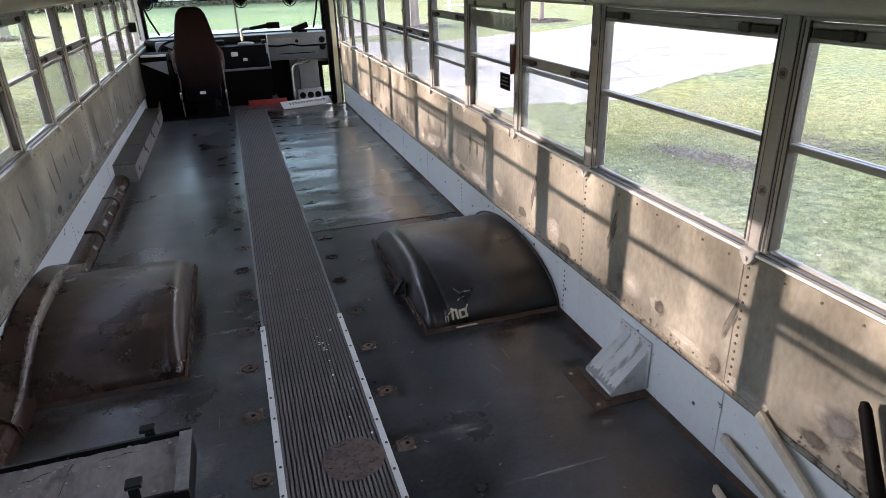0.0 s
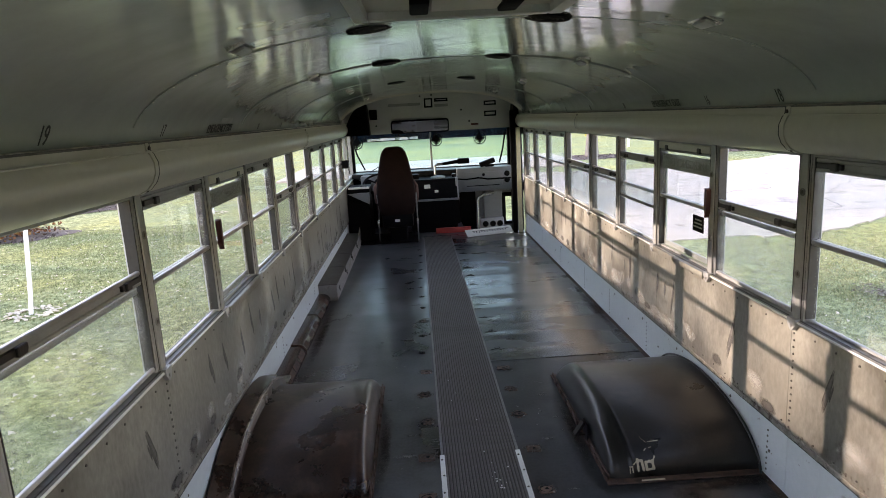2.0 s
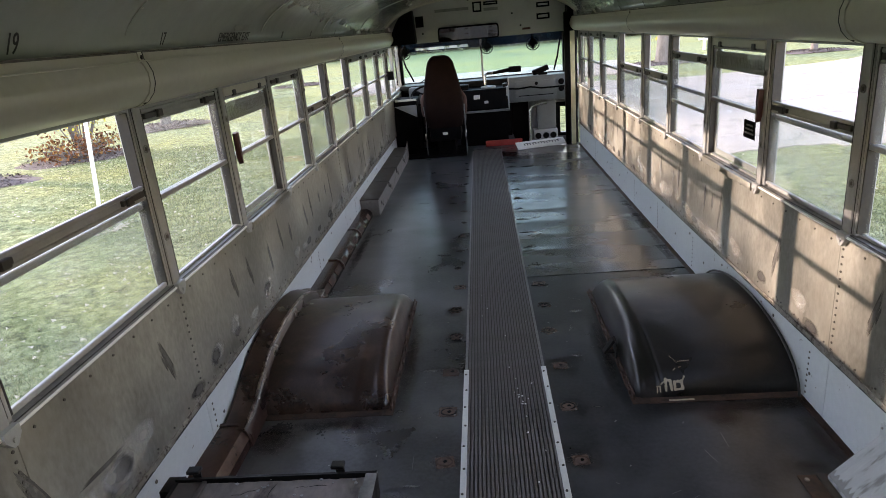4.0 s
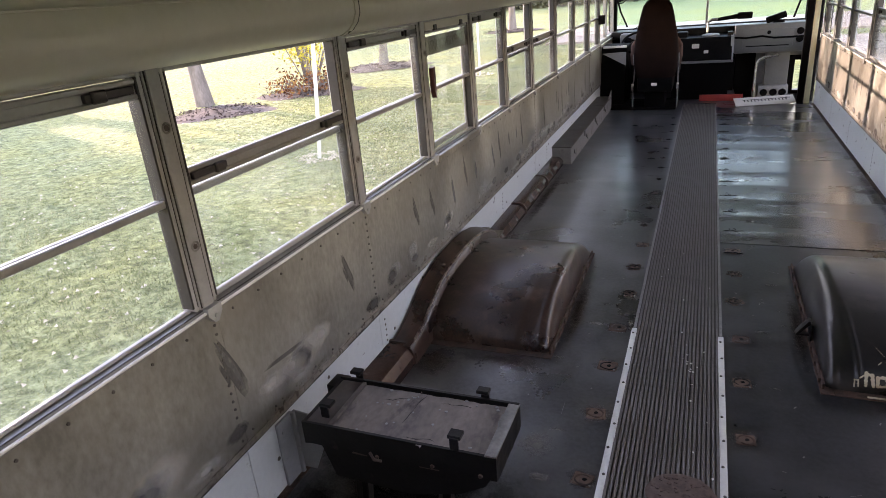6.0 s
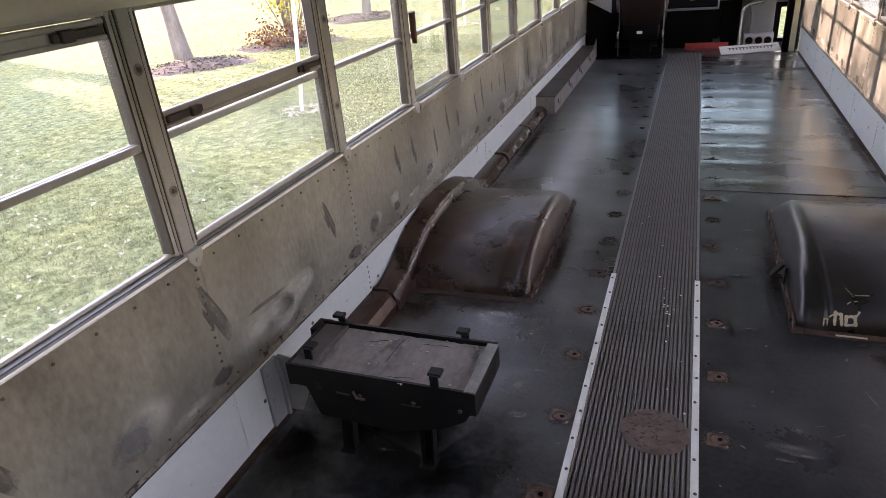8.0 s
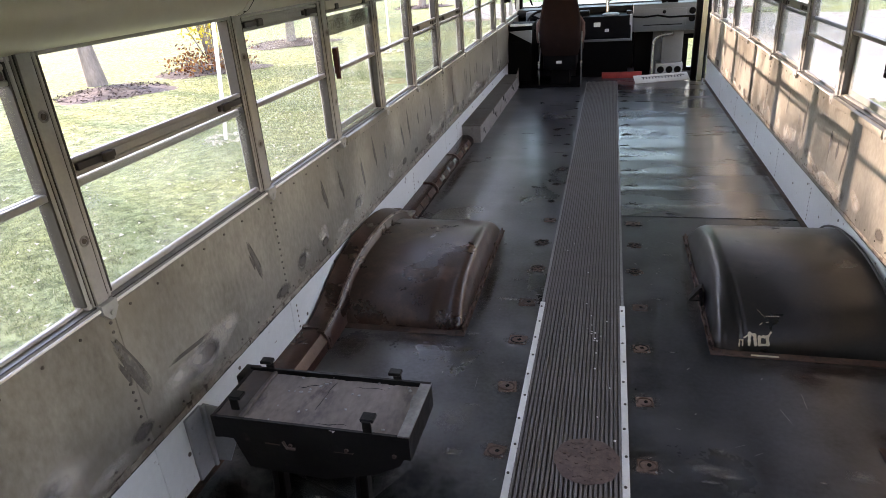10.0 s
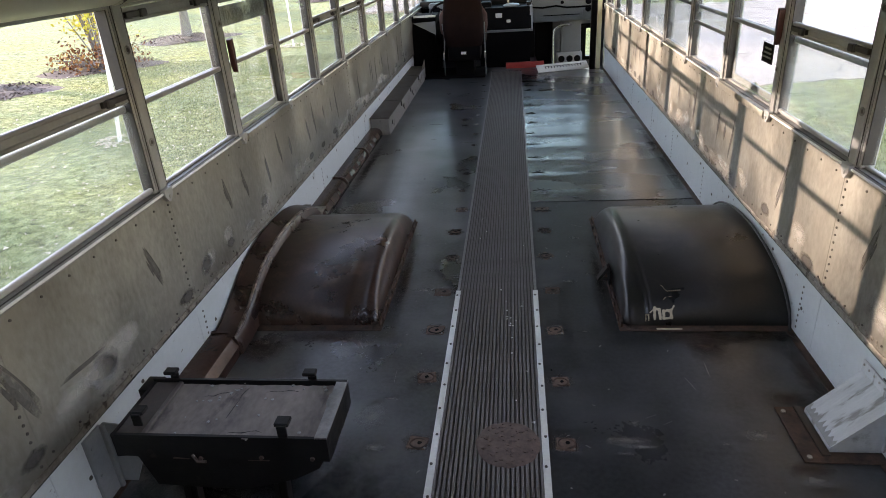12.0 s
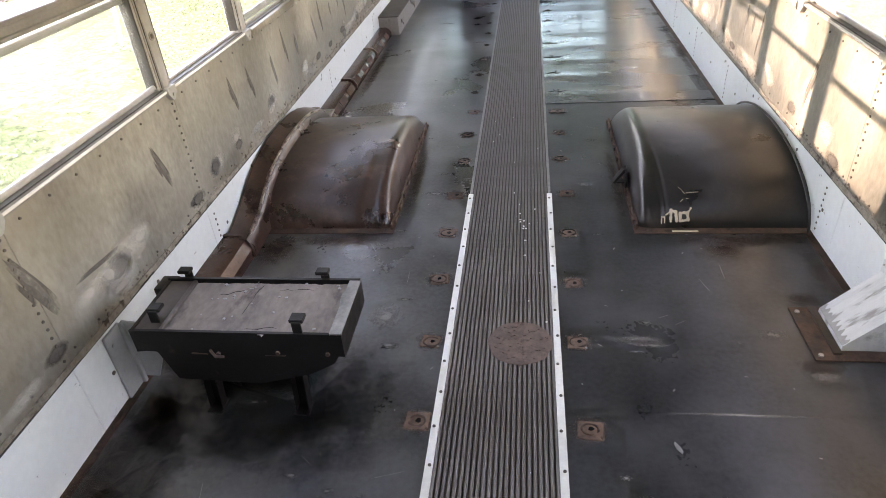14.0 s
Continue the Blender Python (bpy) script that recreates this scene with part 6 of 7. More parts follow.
# dashboard
dash = thing("dashboard", (0, 9.6, 0.0), "grey and black bus dashboard with glove compartment", "dashboard")
part("cowl", B(-1.15, 1.15, 9.55, 9.90, 0.70, 0.785, bevel=0.015), M_BLACK_STEEL, dash)
panel = part("glove_panel", B(0.33, 1.10, 9.38, 9.60, 0.47, 0.80, bevel=0.02), M_GREY_DASH, dash, "grey glove compartment panel")
part("glove_door", B(0.42, 0.96, 9.370, 9.384, 0.53, 0.74, bevel=0.008), M_GREY_DASH, panel)
part("slot", B(0.46, 0.92, 9.366, 9.372, 0.545, 0.555), M_BLACK, panel)
for z in (0.70, 0.61):
    bm = bmesh.new()
    disc(bm, (1.03, 9.38, z), (0, -1, 0), 0.04, 0.015, 16)
    part("vent_knob", bm, M_BLACK, panel)
bm = bmesh.new()
disc(bm, (0.70, 9.37, 0.70), (0, -1, 0), 0.022, 0.01, 12)
part("lock", bm, M_BLACK, panel)
part("cluster", B(-1.02, -0.35, 9.42, 9.62, 0.55, 0.77, bevel=0.03), M_GREY_DASH, dash)
part("switch_bank", B(-0.33, -0.20, 9.28, 9.50, 0.50, 0.76, bevel=0.02), M_BLACK, dash)
part("dash_under", B(-1.15, 0.36, 9.60, 9.88, 0.0, 0.70), M_BLACK, dash)
for k in range(4):
    bm = bmesh.new()
    disc(bm, (-0.92 + 0.15 * k, 9.42, 0.69), (0, -1, 0.2), 0.05, 0.006, 16)
    part("gauge", bm, M_BLACK, dash)

cover_e = thing("engine_cover", (-0.03, 9.2, 0), "black engine cover beside the driver's seat", "engine cover")
bm = bmesh.new()
prism(bm, [(-0.345, 0.0), (0.285, 0.0), (0.275, 0.44), (-0.335, 0.44)], "y", 8.98, 9.60)
part("lower_cover", bm, M_BLACK, cover_e)
bm = bmesh.new()
prism(bm, [(8.97, 0.43), (9.58, 0.43), (9.58, 0.70), (9.12, 0.70), (8.97, 0.47)], "x", -0.28, 0.30)
up = part("upper_console", bm, M_BLACK, cover_e)
part("console_rim", B(-0.29, 0.315, 8.955, 8.975, 0.425, 0.452, bevel=0.004), M_GREY_DASH, up)
bm = bmesh.new()
prism(bm, [(8.965, 0.43), (9.58, 0.43), (9.58, 0.705), (9.11, 0.705)], "x", 0.285, 0.318)
part("console_side", bm, M_GREY_METAL, up)
for x, z, r in ((-0.10, 0.60, 0.04), (0.02, 0.54, 0.025)):
    bm = B(x - r, x + r, -0.004, 0.004, z - r, z + r, bevel=0.002, seg=1)
    turned(bm, 0, Matrix.Translation((0, 9.05 + (z - 0.585) * 0.62 - 0.008, 0)))
    part("label_plate", bm, M_LIGHT_GREY, up)

ctrl = thing("door_control", (0.1, 9.3, 0.70), "door control arm with pale base and black rod to the door", "door control")
bm = bmesh.new()
tube(bm, [(0.06, 9.3, 0.70), (0.06, 9.3, 0.708), (0.06, 9.3, 0.722), (0.06, 9.3, 0.73)], [0.095, 0.105, 0.095, 0.05], 24)
part("round_base", bm, M_GREY_METAL, ctrl)
bm = bmesh.new()
tube(bm, [(0.02, 9.3, 0.74), (0.02, 9.3, 0.86), (0.06, 9.3, 0.885), (0.14, 9.3, 0.885)], 0.018, 10)
part("bent_pipe", bm, M_CHROME, ctrl)
bm = bmesh.new()
tube(bm, [(0.13, 9.3, 0.885), (0.30, 9.3, 0.905), (0.36, 9.3, 0.91)], [0.02, 0.024, 0.03], 10)
box(bm, 0.34, 0.50, 9.27, 9.33, 0.875, 0.95, bevel=0.01)
part("black_grip", bm, M_BLACK, ctrl)
bm = bmesh.new()
tube(bm, [(-0.1, 9.28, 0.66), (0.20, 9.28, 0.68), (0.45, 9.28, 0.655), (0.62, 9.28, 0.67), (0.75, 9.28, 0.645), (1.14, 9.2, 0.655)], 0.011, 8)
part("rod", bm, M_BLACK, ctrl)
bm = B(0.25, 0.31, 9.25, 9.33, 0.70, 0.745, bevel=0.008)
part("catch", bm, M_BLACK_STEEL, ctrl)

cam_box = thing("dash_camera", (0.78, 9.5, 0.80), "small black dash camera on a bracket", "camera")
bm = B(-0.12, 0.10, -0.04, 0.04, 0.03, 0.10, bevel=0.01)
turned(bm, 0, Matrix.Translation((0.80, 9.5, 0.80)) @ Matrix.Rotation(radians(-18), 4, "Y"))
part("body", bm, M_BLACK, cam_box)
part("foot", B(0.74, 0.86, 9.46, 9.54, 0.785, 0.83, bevel=0.006), M_BLACK, cam_box)

for x, z in ((-1.06, 1.215), (0.075, 1.205), (0.70, 1.20)):
    fan = thing("dash_fan", (x, 9.72, z), "small black round defroster fan by the windscreen", "fan", "defroster fans")
    for r in (0.03, 0.055, 0.085):
        bm = bmesh.new()
        tube(bm, [(x + r * math.cos(a), 9.70, z + r * math.sin(a)) for a in [2 * math.pi * k / 20 for k in range(21)]], 0.006, 6)
        part("guard_ring", bm, M_BLACK, fan)
    for k in range(6):
        bm = bmesh.new()
        a = math.pi * k / 6
        tube(bm, [(x - 0.085 * math.cos(a), 9.70, z - 0.085 * math.sin(a)), (x + 0.085 * math.cos(a), 9.70, z + 0.085 * math.sin(a))], 0.003, 5)
        part("guard_spoke", bm, M_BLACK, fan)
    bm = bmesh.new()
    tube(bm, [(x, 9.71, z), (x, 9.80, z)], [0.045, 0.04], 12)
    tube(bm, [(x, 9.80, z), (x, 9.84, z + 0.06), (x, 9.86, z + 0.13)], 0.012, 8)
    part("motor", bm, M_BLACK, fan)
    bm = bmesh.new()
    for k in range(4):
        start = len(bm.verts)
        box(bm, 0.012, 0.07, -0.002, 0.002, -0.016, 0.016, bevel=0.0015, seg=1)
        turned(bm, start, Matrix.Translation((x, 9.705, z)) @ Matrix.Rotation(math.pi / 2 * k, 4, "Y") @ Matrix.Rotation(0.5, 4, "X"))
    part("blades", bm, M_BLACK, fan)

wheel = thing("steering_wheel", (-0.70, 9.16, 0.66), "black steering wheel on a column", "steering wheel")
bm = bmesh.new()
m = Matrix.Translation((-0.72, 9.16, 0.68)) @ Matrix.Rotation(radians(28), 4, "X")
tube(bm, [m @ Vector((0.24 * math.cos(a), 0.24 * math.sin(a), 0)) for a in [2 * math.pi * k / 36 for k in range(37)]], 0.014, 8)
part("rim", bm, M_BLACK, wheel)
bm = bmesh.new()
for k in range(3):
    a = 2 * math.pi * k / 3 + 0.5
    tube(bm, [m @ Vector((0, 0, -0.02)), m @ Vector((0.24 * math.cos(a), 0.24 * math.sin(a), 0))], 0.012, 6)
tube(bm, [m @ Vector((0, 0, 0.01)), m @ Vector((0, 0, -0.45))], [0.05, 0.035], 12)
part("column", bm, M_BLACK, wheel)

console = thing("side_console", (-1.0, 8.85, 0), "dark switch console with pale sloping face beside the driver", "console")
bm = bmesh.new()
prism(bm, [(8.62, 0.0), (9.25, 0.0), (9.25, 0.62), (8.70, 0.62), (8.62, 0.50)], "x", -1.148, -0.86)
part("console_body", bm, M_BLACK, console)
part("console_top", B(-1.148, -0.85, 8.66, 9.10, 0.62, 0.69, bevel=0.012), M_BLACK, console)
bm = bmesh.new()
prism(bm, [(-1.12, 0.62), (-0.852, 0.63), (-0.852, 0.48)], "y", 8.60, 8.63)
part("pale_face", bm, M_GREY_METAL, console, "pale triangular face")
part("edge_trim", B(-1.12, -0.85, 8.655, 8.67, 0.675, 0.70, bevel=0.003), M_WHITE, console)

# driver's seat
seat = thing("driver_seat", (-0.50, 8.5, 0), "high-backed dark brown cloth driver's seat on a pedestal", "seat")
bm = bmesh.new()
rows = []
for z, w, y, d in ((0.36, 0.205, 8.40, 0.07), (0.48, 0.235, 8.39, 0.085), (0.62, 0.240, 8.385, 0.09), (0.78, 0.228, 8.37, 0.085), (0.92, 0.200, 8.355, 0.075), (1.05, 0.172, 8.345, 0.065), (1.13, 0.150, 8.34, 0.055), (1.18, 0.115, 8.335, 0.045), (1.202, 0.07, 8.335, 0.03)):
    rows.append([bm.verts.new((-0.50 + w * math.copysign(abs(math.cos(a)) ** 0.5, math.cos(a)), y + d * math.copysign(abs(math.sin(a)) ** 0.7, math.sin(a)), z)) for a in [2 * math.pi * k / 28 for k in range(28)]])
for r1, r2 in zip(rows, rows[1:]):
    for k in range(28):
        bm.faces.new((r1[k], r1[(k + 1) % 28], r2[(k + 1) % 28], r2[k]))
bm.faces.new(rows[0][::-1])
bm.faces.new(rows[-1])
part("backrest", bm, M_SEAT, seat, "dark brown cloth backrest", smooth=70)
for x in (-0.748, -0.252):
    bm = bmesh.new()
    tube(bm, [(x, 8.46, 0.50), (x, 8.45, 0.58), (x, 8.45, 0.70), (x + (0.03 if x < -0.5 else -0.03), 8.45, 0.78)], [0.02, 0.035, 0.032, 0.012], 12)
    part("side_bolster", bm, M_BOLSTER, seat, "faded reddish side bolster", smooth=60)
part("seat_cushion", B(-0.755, -0.245, 8.40, 8.92, 0.36, 0.50, bevel=0.045, seg=4), M_SEAT, seat, smooth=60)
part("seat_frame", B(-0.69, -0.31, 8.34, 8.86, 0.20, 0.37, bevel=0.02), M_BLACK, seat)
part("pedestal", B(-0.61, -0.39, 8.42, 8.80, 0.0, 0.22, bevel=0.015), M_BLACK, seat)
part("tag", B(-0.535, -0.475, 8.333, 8.338, 0.275, 0.305), M_WHITE, seat, "small white tag")
for x in (-0.745, -0.255):
    bm = bmesh.new()
    tube(bm, [(x, 8.40, 0.62), (x + (0.02 if x < -0.5 else -0.0), 8.38, 0.45), (x, 8.42, 0.22), (x, 8.44, 0.02)], 0.008, 6)
    part("seat_belt", bm, M_GREY_DASH, seat, "grey seat belt")
    bm = B(x - 0.012, x + 0.012, 8.37, 8.40, 0.22, 0.30, bevel=0.004)
    part("buckle", bm, M_CHROME, seat)
mount = thing("seat_riser", (-0.75, 8.6, 0), "low dark floor riser under the driver's seat", "riser")
part("riser", B(-1.14, -0.26, 8.34, 8.98, 0.0005, 0.022, bevel=0.006), M_BLACK, mount)

# stairwell and entrance door
stairs = thing("stairwell", (0.8, 9.3, -0.4), "entrance stairwell with grey panels and steps", "stairs", kind="structure")
part("tread", B(0.38, 1.2, 8.72, 9.90, -0.45, -0.40), M_RUBBER, stairs)
part("tread", B(0.38, 0.70, 9.0, 9.90, -0.40, -0.20, bevel=0.005), M_RUBBER, stairs)
part("riser", B(0.37, 1.2, 8.712, 8.722, -0.45, -0.012), M_GREY_DASH, stairs)
part("side_panel", B(0.362, 0.380, 8.72, 9.90, -0.45, -0.012), M_GREY_DASH, stairs)
part("front_panel", B(0.36, 1.06, 9.86, 9.90, -0.45, 0.70), M_GREY_DASH, stairs)
for e, f in ((-0.45, -0.055), (0.315, 0.70)):
    part("front_panel", B(1.06, 1.19, 9.86, 9.90, e, f), M_GREY_DASH, stairs)
part("pedal_box", B(0.37, 0.60, 9.66, 9.855, -0.20, 0.46, bevel=0.01), M_BLACK, stairs, "dark recess beside the engine cover")
part("red_edge", B(-0.02, 0.45, 8.84, 8.875, 0.0, 0.072, bevel=0.004), M_RED, stairs, "red step edge")
heater = thing("step_heater", (0.8, 9.5, -0.1), "grey stairwell heater with three round outlets", "heater")
part("casing", B(0.64, 0.97, 9.40, 9.60, -0.09, 0.075, bevel=0.012), M_GREY_METAL, heater)
part("back_panel", B(0.70, 0.955, 9.45, 9.60, 0.075, 0.47, bevel=0.008), M_GREY_DASH, heater)
for x in (0.705, 0.81, 0.91):
    bm = bmesh.new()
    disc(bm, (x, 9.40, -0.005), (0, -1, 0), 0.043, 0.012, 16)
    part("outlet", bm, M_BLACK, heater)
rail = thing("grab_rail", (0.57, 9.1, 0), "bent chrome grab rail at the entrance steps", "handrail")
bm = bmesh.new()
tube(bm, [(0.57, 9.1, -0.19), (0.57, 9.1, 0.30), (0.575, 9.1, 0.37), (0.60, 9.1, 0.42), (0.65, 9.1, 0.445), (0.80, 9.1, 0.47)], 0.017, 10)
part("rail_tube", bm, M_CHROME, rail, smooth=60)
door = thing("door_1", (1.19, 9.2, -0.4), "folding entrance door with narrow panes in dark frames", "door", kind="structure")
for a, b in ((8.64, 9.16), (9.17, 9.70)):
    bm = bmesh.new()
    for c, d, e, f in ((a, a + 0.07, -0.42, 1.36), (b - 0.07, b, -0.42, 1.36), (a + 0.07, b - 0.07, -0.42, -0.25), (a + 0.07, b - 0.07, 1.25, 1.36), (a + 0.07, b - 0.07, 0.50, 0.62)):
        box(bm, 1.175, 1.205, c, d, e, f, bevel=0.004, seg=1)
    leaf = part("door_leaf", bm, M_BLACK, door)
    for e, f in ((-0.25, 0.50), (0.62, 1.25)):
        part("pane", B(1.187, 1.192, a + 0.07, b - 0.07, e, f), M_GLASS, leaf).visible_shadow = False
part("door_post", B(1.15, 1.22, 9.70, 9.86, -0.45, 1.36), M_BLACK, door)
part("front_post", B(1.15, 1.22, 8.59, 8.64, -0.45, 1.36), M_BLACK, door)
part("door_head", B(1.15, 1.22, 8.6, 9.9, 1.345, 1.36), M_BLACK, door)
post = thing("entrance_post", (1.05, 8.64, 0), "dark upright post and yellowed strip at the entrance", "post")
bm = bmesh.new()
box(bm, 0.985, 1.045, 8.62, 8.68, 0.0, 1.56, bevel=0.012, seg=3)
part("dark_post", bm, M_BLACK, post)
part("pale_strip", B(1.052, 1.105, 8.60, 8.63, 0.0, 1.34, bevel=0.005), M_YELLOWED, post, "yellowed pale strip")

plate = thing("white_board", (0.68, 8.6, 0), "loose white board with dark teeth marks lying on the floor", "board")
m = Matrix.Translation((0.37, 8.42, 0.004)) @ Matrix.Rotation(radians(17), 4, "Z") @ Matrix.Rotation(radians(32), 4, "X")
bm = B(0.0, 0.64, 0.0, 0.13, 0.0, 0.010, bevel=0.003)
turned(bm, 0, m)
part("board", bm, M_WHITE, plate)
bm = bmesh.new()
for k in range(13):
    box(bm, 0.10 + 0.037 * k, 0.112 + 0.037 * k, 0.055, 0.085, 0.010, 0.0112)
box(bm, 0.09, 0.60, 0.084, 0.09, 0.010, 0.0112)
turned(bm, 0, m)
part("marks", bm, M_INK, plate)

# driver's side window
wd = thing("driver_window", (-1.18, 9.0, SILL), "driver's sliding window in black and aluminium frame", "window", kind="structure")
bm = bmesh.new()
for a, b, c, d in ((8.55, 8.585, SILL, HEAD), (9.80, 9.85, SILL, HEAD), (8.585, 9.80, HEAD - 0.025, HEAD), (8.585, 9.80, SILL, SILL + 0.03), (9.15, 9.18, SILL, HEAD)):
    box(bm, -1.20, -1.155, a, b, c, d, bevel=0.004, seg=1)
part("window_frame", bm, M_ALU, wd)
part("pane", B(-1.18, -1.175, 8.585, 9.80, SILL + 0.03, HEAD - 0.025), M_GLASS, wd).visible_shadow = False
mir = thing("side_mirror", (-1.14, 8.35, 1.0), "small black mirror head seen by the driver's window", "mirror")
bm = B(-1.135, -1.06, 8.33, 8.37, 0.97, 1.07, bevel=0.012, seg=3)
part("head", bm, M_BLACK, mir)
bm = bmesh.new()
tube(bm, [(-1.10, 8.35, 1.02), (-1.15, 8.36, 1.03)], 0.01, 8)
part("arm", bm, M_BLACK, mir)

# ---- outside ----
random.seed(5)
GZ = -1.0
bm = bmesh.new()
R = [0, 2, 4, 6, 8, 11, 15, 20, 27, 36, 50, 75, 110, 180, 320, 600]
SEG = 64
prev = [bm.verts.new((0, 5, GZ))]
for r in R[1:]:
    cur = [bm.verts.new((r * math.cos(2 * math.pi * k / SEG), 5 + r * math.sin(2 * math.pi * k / SEG), GZ + 0.05 * min(r / 40, 1) * math.sin(k * 0.7 + r * 0.13))) for k in range(SEG)]
    for k in range(SEG):
        if len(prev) == 1:
            bm.faces.new((prev[0], cur[k], cur[(k + 1) % SEG]))
        else:
            bm.faces.new((prev[k], cur[k], cur[(k + 1) % SEG], prev[(k + 1) % SEG]))
    prev = cur
solid("ground", bm, M_GRASS, "mown lawn with yellowing grass and fallen leaves", "lawn", "structure", smooth=60)
corners = [(3.6, 12.0), (5.15, 11.8), (6.6, 11.75), (7.9, 12.1), (9.9, 13.3), (13.4, 14.4), (19.4, 19.4), (60, 40), (60, 62), (14, 27), (8.0, 25.5), (3.9, 27)]
rim = []
for (xa, ya), (xb, yb) in zip(corners, corners[1:] + corners[:1]):
    n = max(2, int(math.hypot(xb - xa, yb - ya) / 0.22)) if max(xa, xb) < 20 else 8
    for k in range(n):
        x, y = xa + (xb - xa) * k / n, ya + (yb - ya) * k / n
        w = 0.45 * noise.noise(Vector((x * 0.9, y * 0.9, 3))) + 0.34 * noise.noise(Vector((x * 3.4, y * 3.4, 8)))
        rim.append((x + w, y + w))
bm = bmesh.new()
prism(bm, rim, "z", GZ - 0.1, GZ + 0.03)
solid("driveway", bm, M_CONCRETE, "pale sunlit concrete driveway", "driveway", "structure")
bm = bmesh.new()
for x, y, n, way in ((5.4, 12.5, 22, 0.25), (8.3, 13.6, 26, 0.9), (7.0, 14.5, 24, -0.1), (10.5, 16.5, 30, 0.6), (6.2, 17.5, 24, 0.15)):
    a = way
    for k in range(n):
        a += random.uniform(-0.5, 0.5) + (way - a) * 0.3
        x1, y1 = x + 0.16 * math.cos(a), y + 0.16 * math.sin(a)
        nx, ny = -math.sin(a) * 0.014, math.cos(a) * 0.014
        bm.faces.new([bm.verts.new(v) for v in ((x - nx, y - ny, GZ + 0.034), (x1 - nx, y1 - ny, GZ + 0.034), (x1 + nx, y1 + ny, GZ + 0.034), (x + nx, y + ny, GZ + 0.034))])
        x, y = x1, y1
tagged(part("driveway_cracks", bm, M_BARK, None, smooth=0), "dark cracks in the concrete driveway", "cracks", kind="stuff")
solid("road", B(-6.5, 7.5, 29, 37.5, GZ - 0.1, GZ + 0.075), M_CONCRETE, "pale road in front of the bus", "road", "structure")


def tree(x, y, trunk_r, height, crown_r, leaf, name="tree", leaves=900, label="young grey-barked tree with thin autumn crown on the lawn", lean=0.0, bed=1.6, low=2):
    t = thing(name, (x, y, GZ), label, "tree", "garden trees")
    bm = bmesh.new()
    pts = [(x + lean * k / 6 * height * 0.1 + random.uniform(-0.03, 0.03), y + random.uniform(-0.03, 0.03), GZ - 0.05 + height * 0.8 * k / 6) for k in range(7)]
    tube(bm, pts, [trunk_r * 1.35, trunk_r, trunk_r * 0.9, trunk_r * 0.75, trunk_r * 0.55, trunk_r * 0.35, trunk_r * 0.15], 10)
    ends = []
    for k in range(11):
        base = Vector(pts[low + k % (6 - low)]) + Vector((0, 0, random.uniform(0, height * 0.1)))
        a = 2.4 * k
        tip = base + Vector((math.cos(a) * crown_r * random.uniform(0.5, 0.95), math.sin(a) * crown_r * random.uniform(0.5, 0.95), random.uniform(0.15, 0.32) * height))
        mid = (base + tip) / 2 + Vector((0, 0, -0.05 * height))
        tube(bm, [base, mid, tip], [trunk_r * 0.4, trunk_r * 0.25, trunk_r * 0.06], 6)
        ends += [mid, tip, (mid + tip) / 2]
    part("trunk", bm, M_BARK, t, "grey trunk", smooth=60)
    bm = bmesh.new()
    for _ in range(leaves):
        c = random.choice(ends) + Vector((random.gauss(0, 1), random.gauss(0, 1), random.gauss(0, 0.8))) * crown_r * 0.26
        u = Vector((random.gauss(0, 1), random.gauss(0, 1), random.gauss(0, 1))).normalized() * random.uniform(0.08, 0.16)
        v = u.cross(Vector((random.gauss(0, 1), random.gauss(0, 1), random.gauss(0, 1)))).normalized() * random.uniform(0.06, 0.11)
        bm.faces.new([bm.verts.new(c + q) for q in (-u, v, u, -v)])
    part("crown", bm, leaf, t, smooth=0, kind="stuff")
    if bed:
        mulch_bed(x, y, bed)
    return t


def mulch_bed(x, y, r):
    bm = bmesh.new()
    rim = [1 + 0.16 * math.sin(3 * a + x) + 0.07 * math.sin(7 * a) for a in [2 * math.pi * k / 40 for k in range(40)]]
    rows = [[bm.verts.new((x + r * f * rim[k] * math.cos(2 * math.pi * k / 40), y + r * f * rim[k] * math.sin(2 * math.pi * k / 40), GZ + h)) for k in range(40)] for f, h in ((1.0, 0.0), (0.85, 0.03), (0.5, 0.05), (0.15, 0.07))]
    for a, b in zip(rows, rows[1:]):
        for k in range(40):
            bm.faces.new((a[k], a[(k + 1) % 40], b[(k + 1) % 40], b[k]))
    bm.faces.new(rows[-1])
    start = len(bm.verts)
    for _ in range(900):
        a, q = random.uniform(0, 6.28), math.sqrt(random.random())
        c = Vector((x + r * q * math.cos(a), y + r * q * math.sin(a), GZ + 0.09 - 0.065 * q))
        u = Vector((random.gauss(0, 1), random.gauss(0, 1), random.gauss(0, 0.3))).normalized() * random.uniform(0.025, 0.06)
        v = u.cross(Vector((0, 0.2, 1))).normalized() * 0.018
        bm.faces.new([bm.verts.new(c + w) for w in (-u - v, u - v, u + v, -u + v)])
    solid("mulch_bed", bm, M_MULCH, "low round bed of brown bark mulch on the lawn", "mulch bed", group="mulch beds")


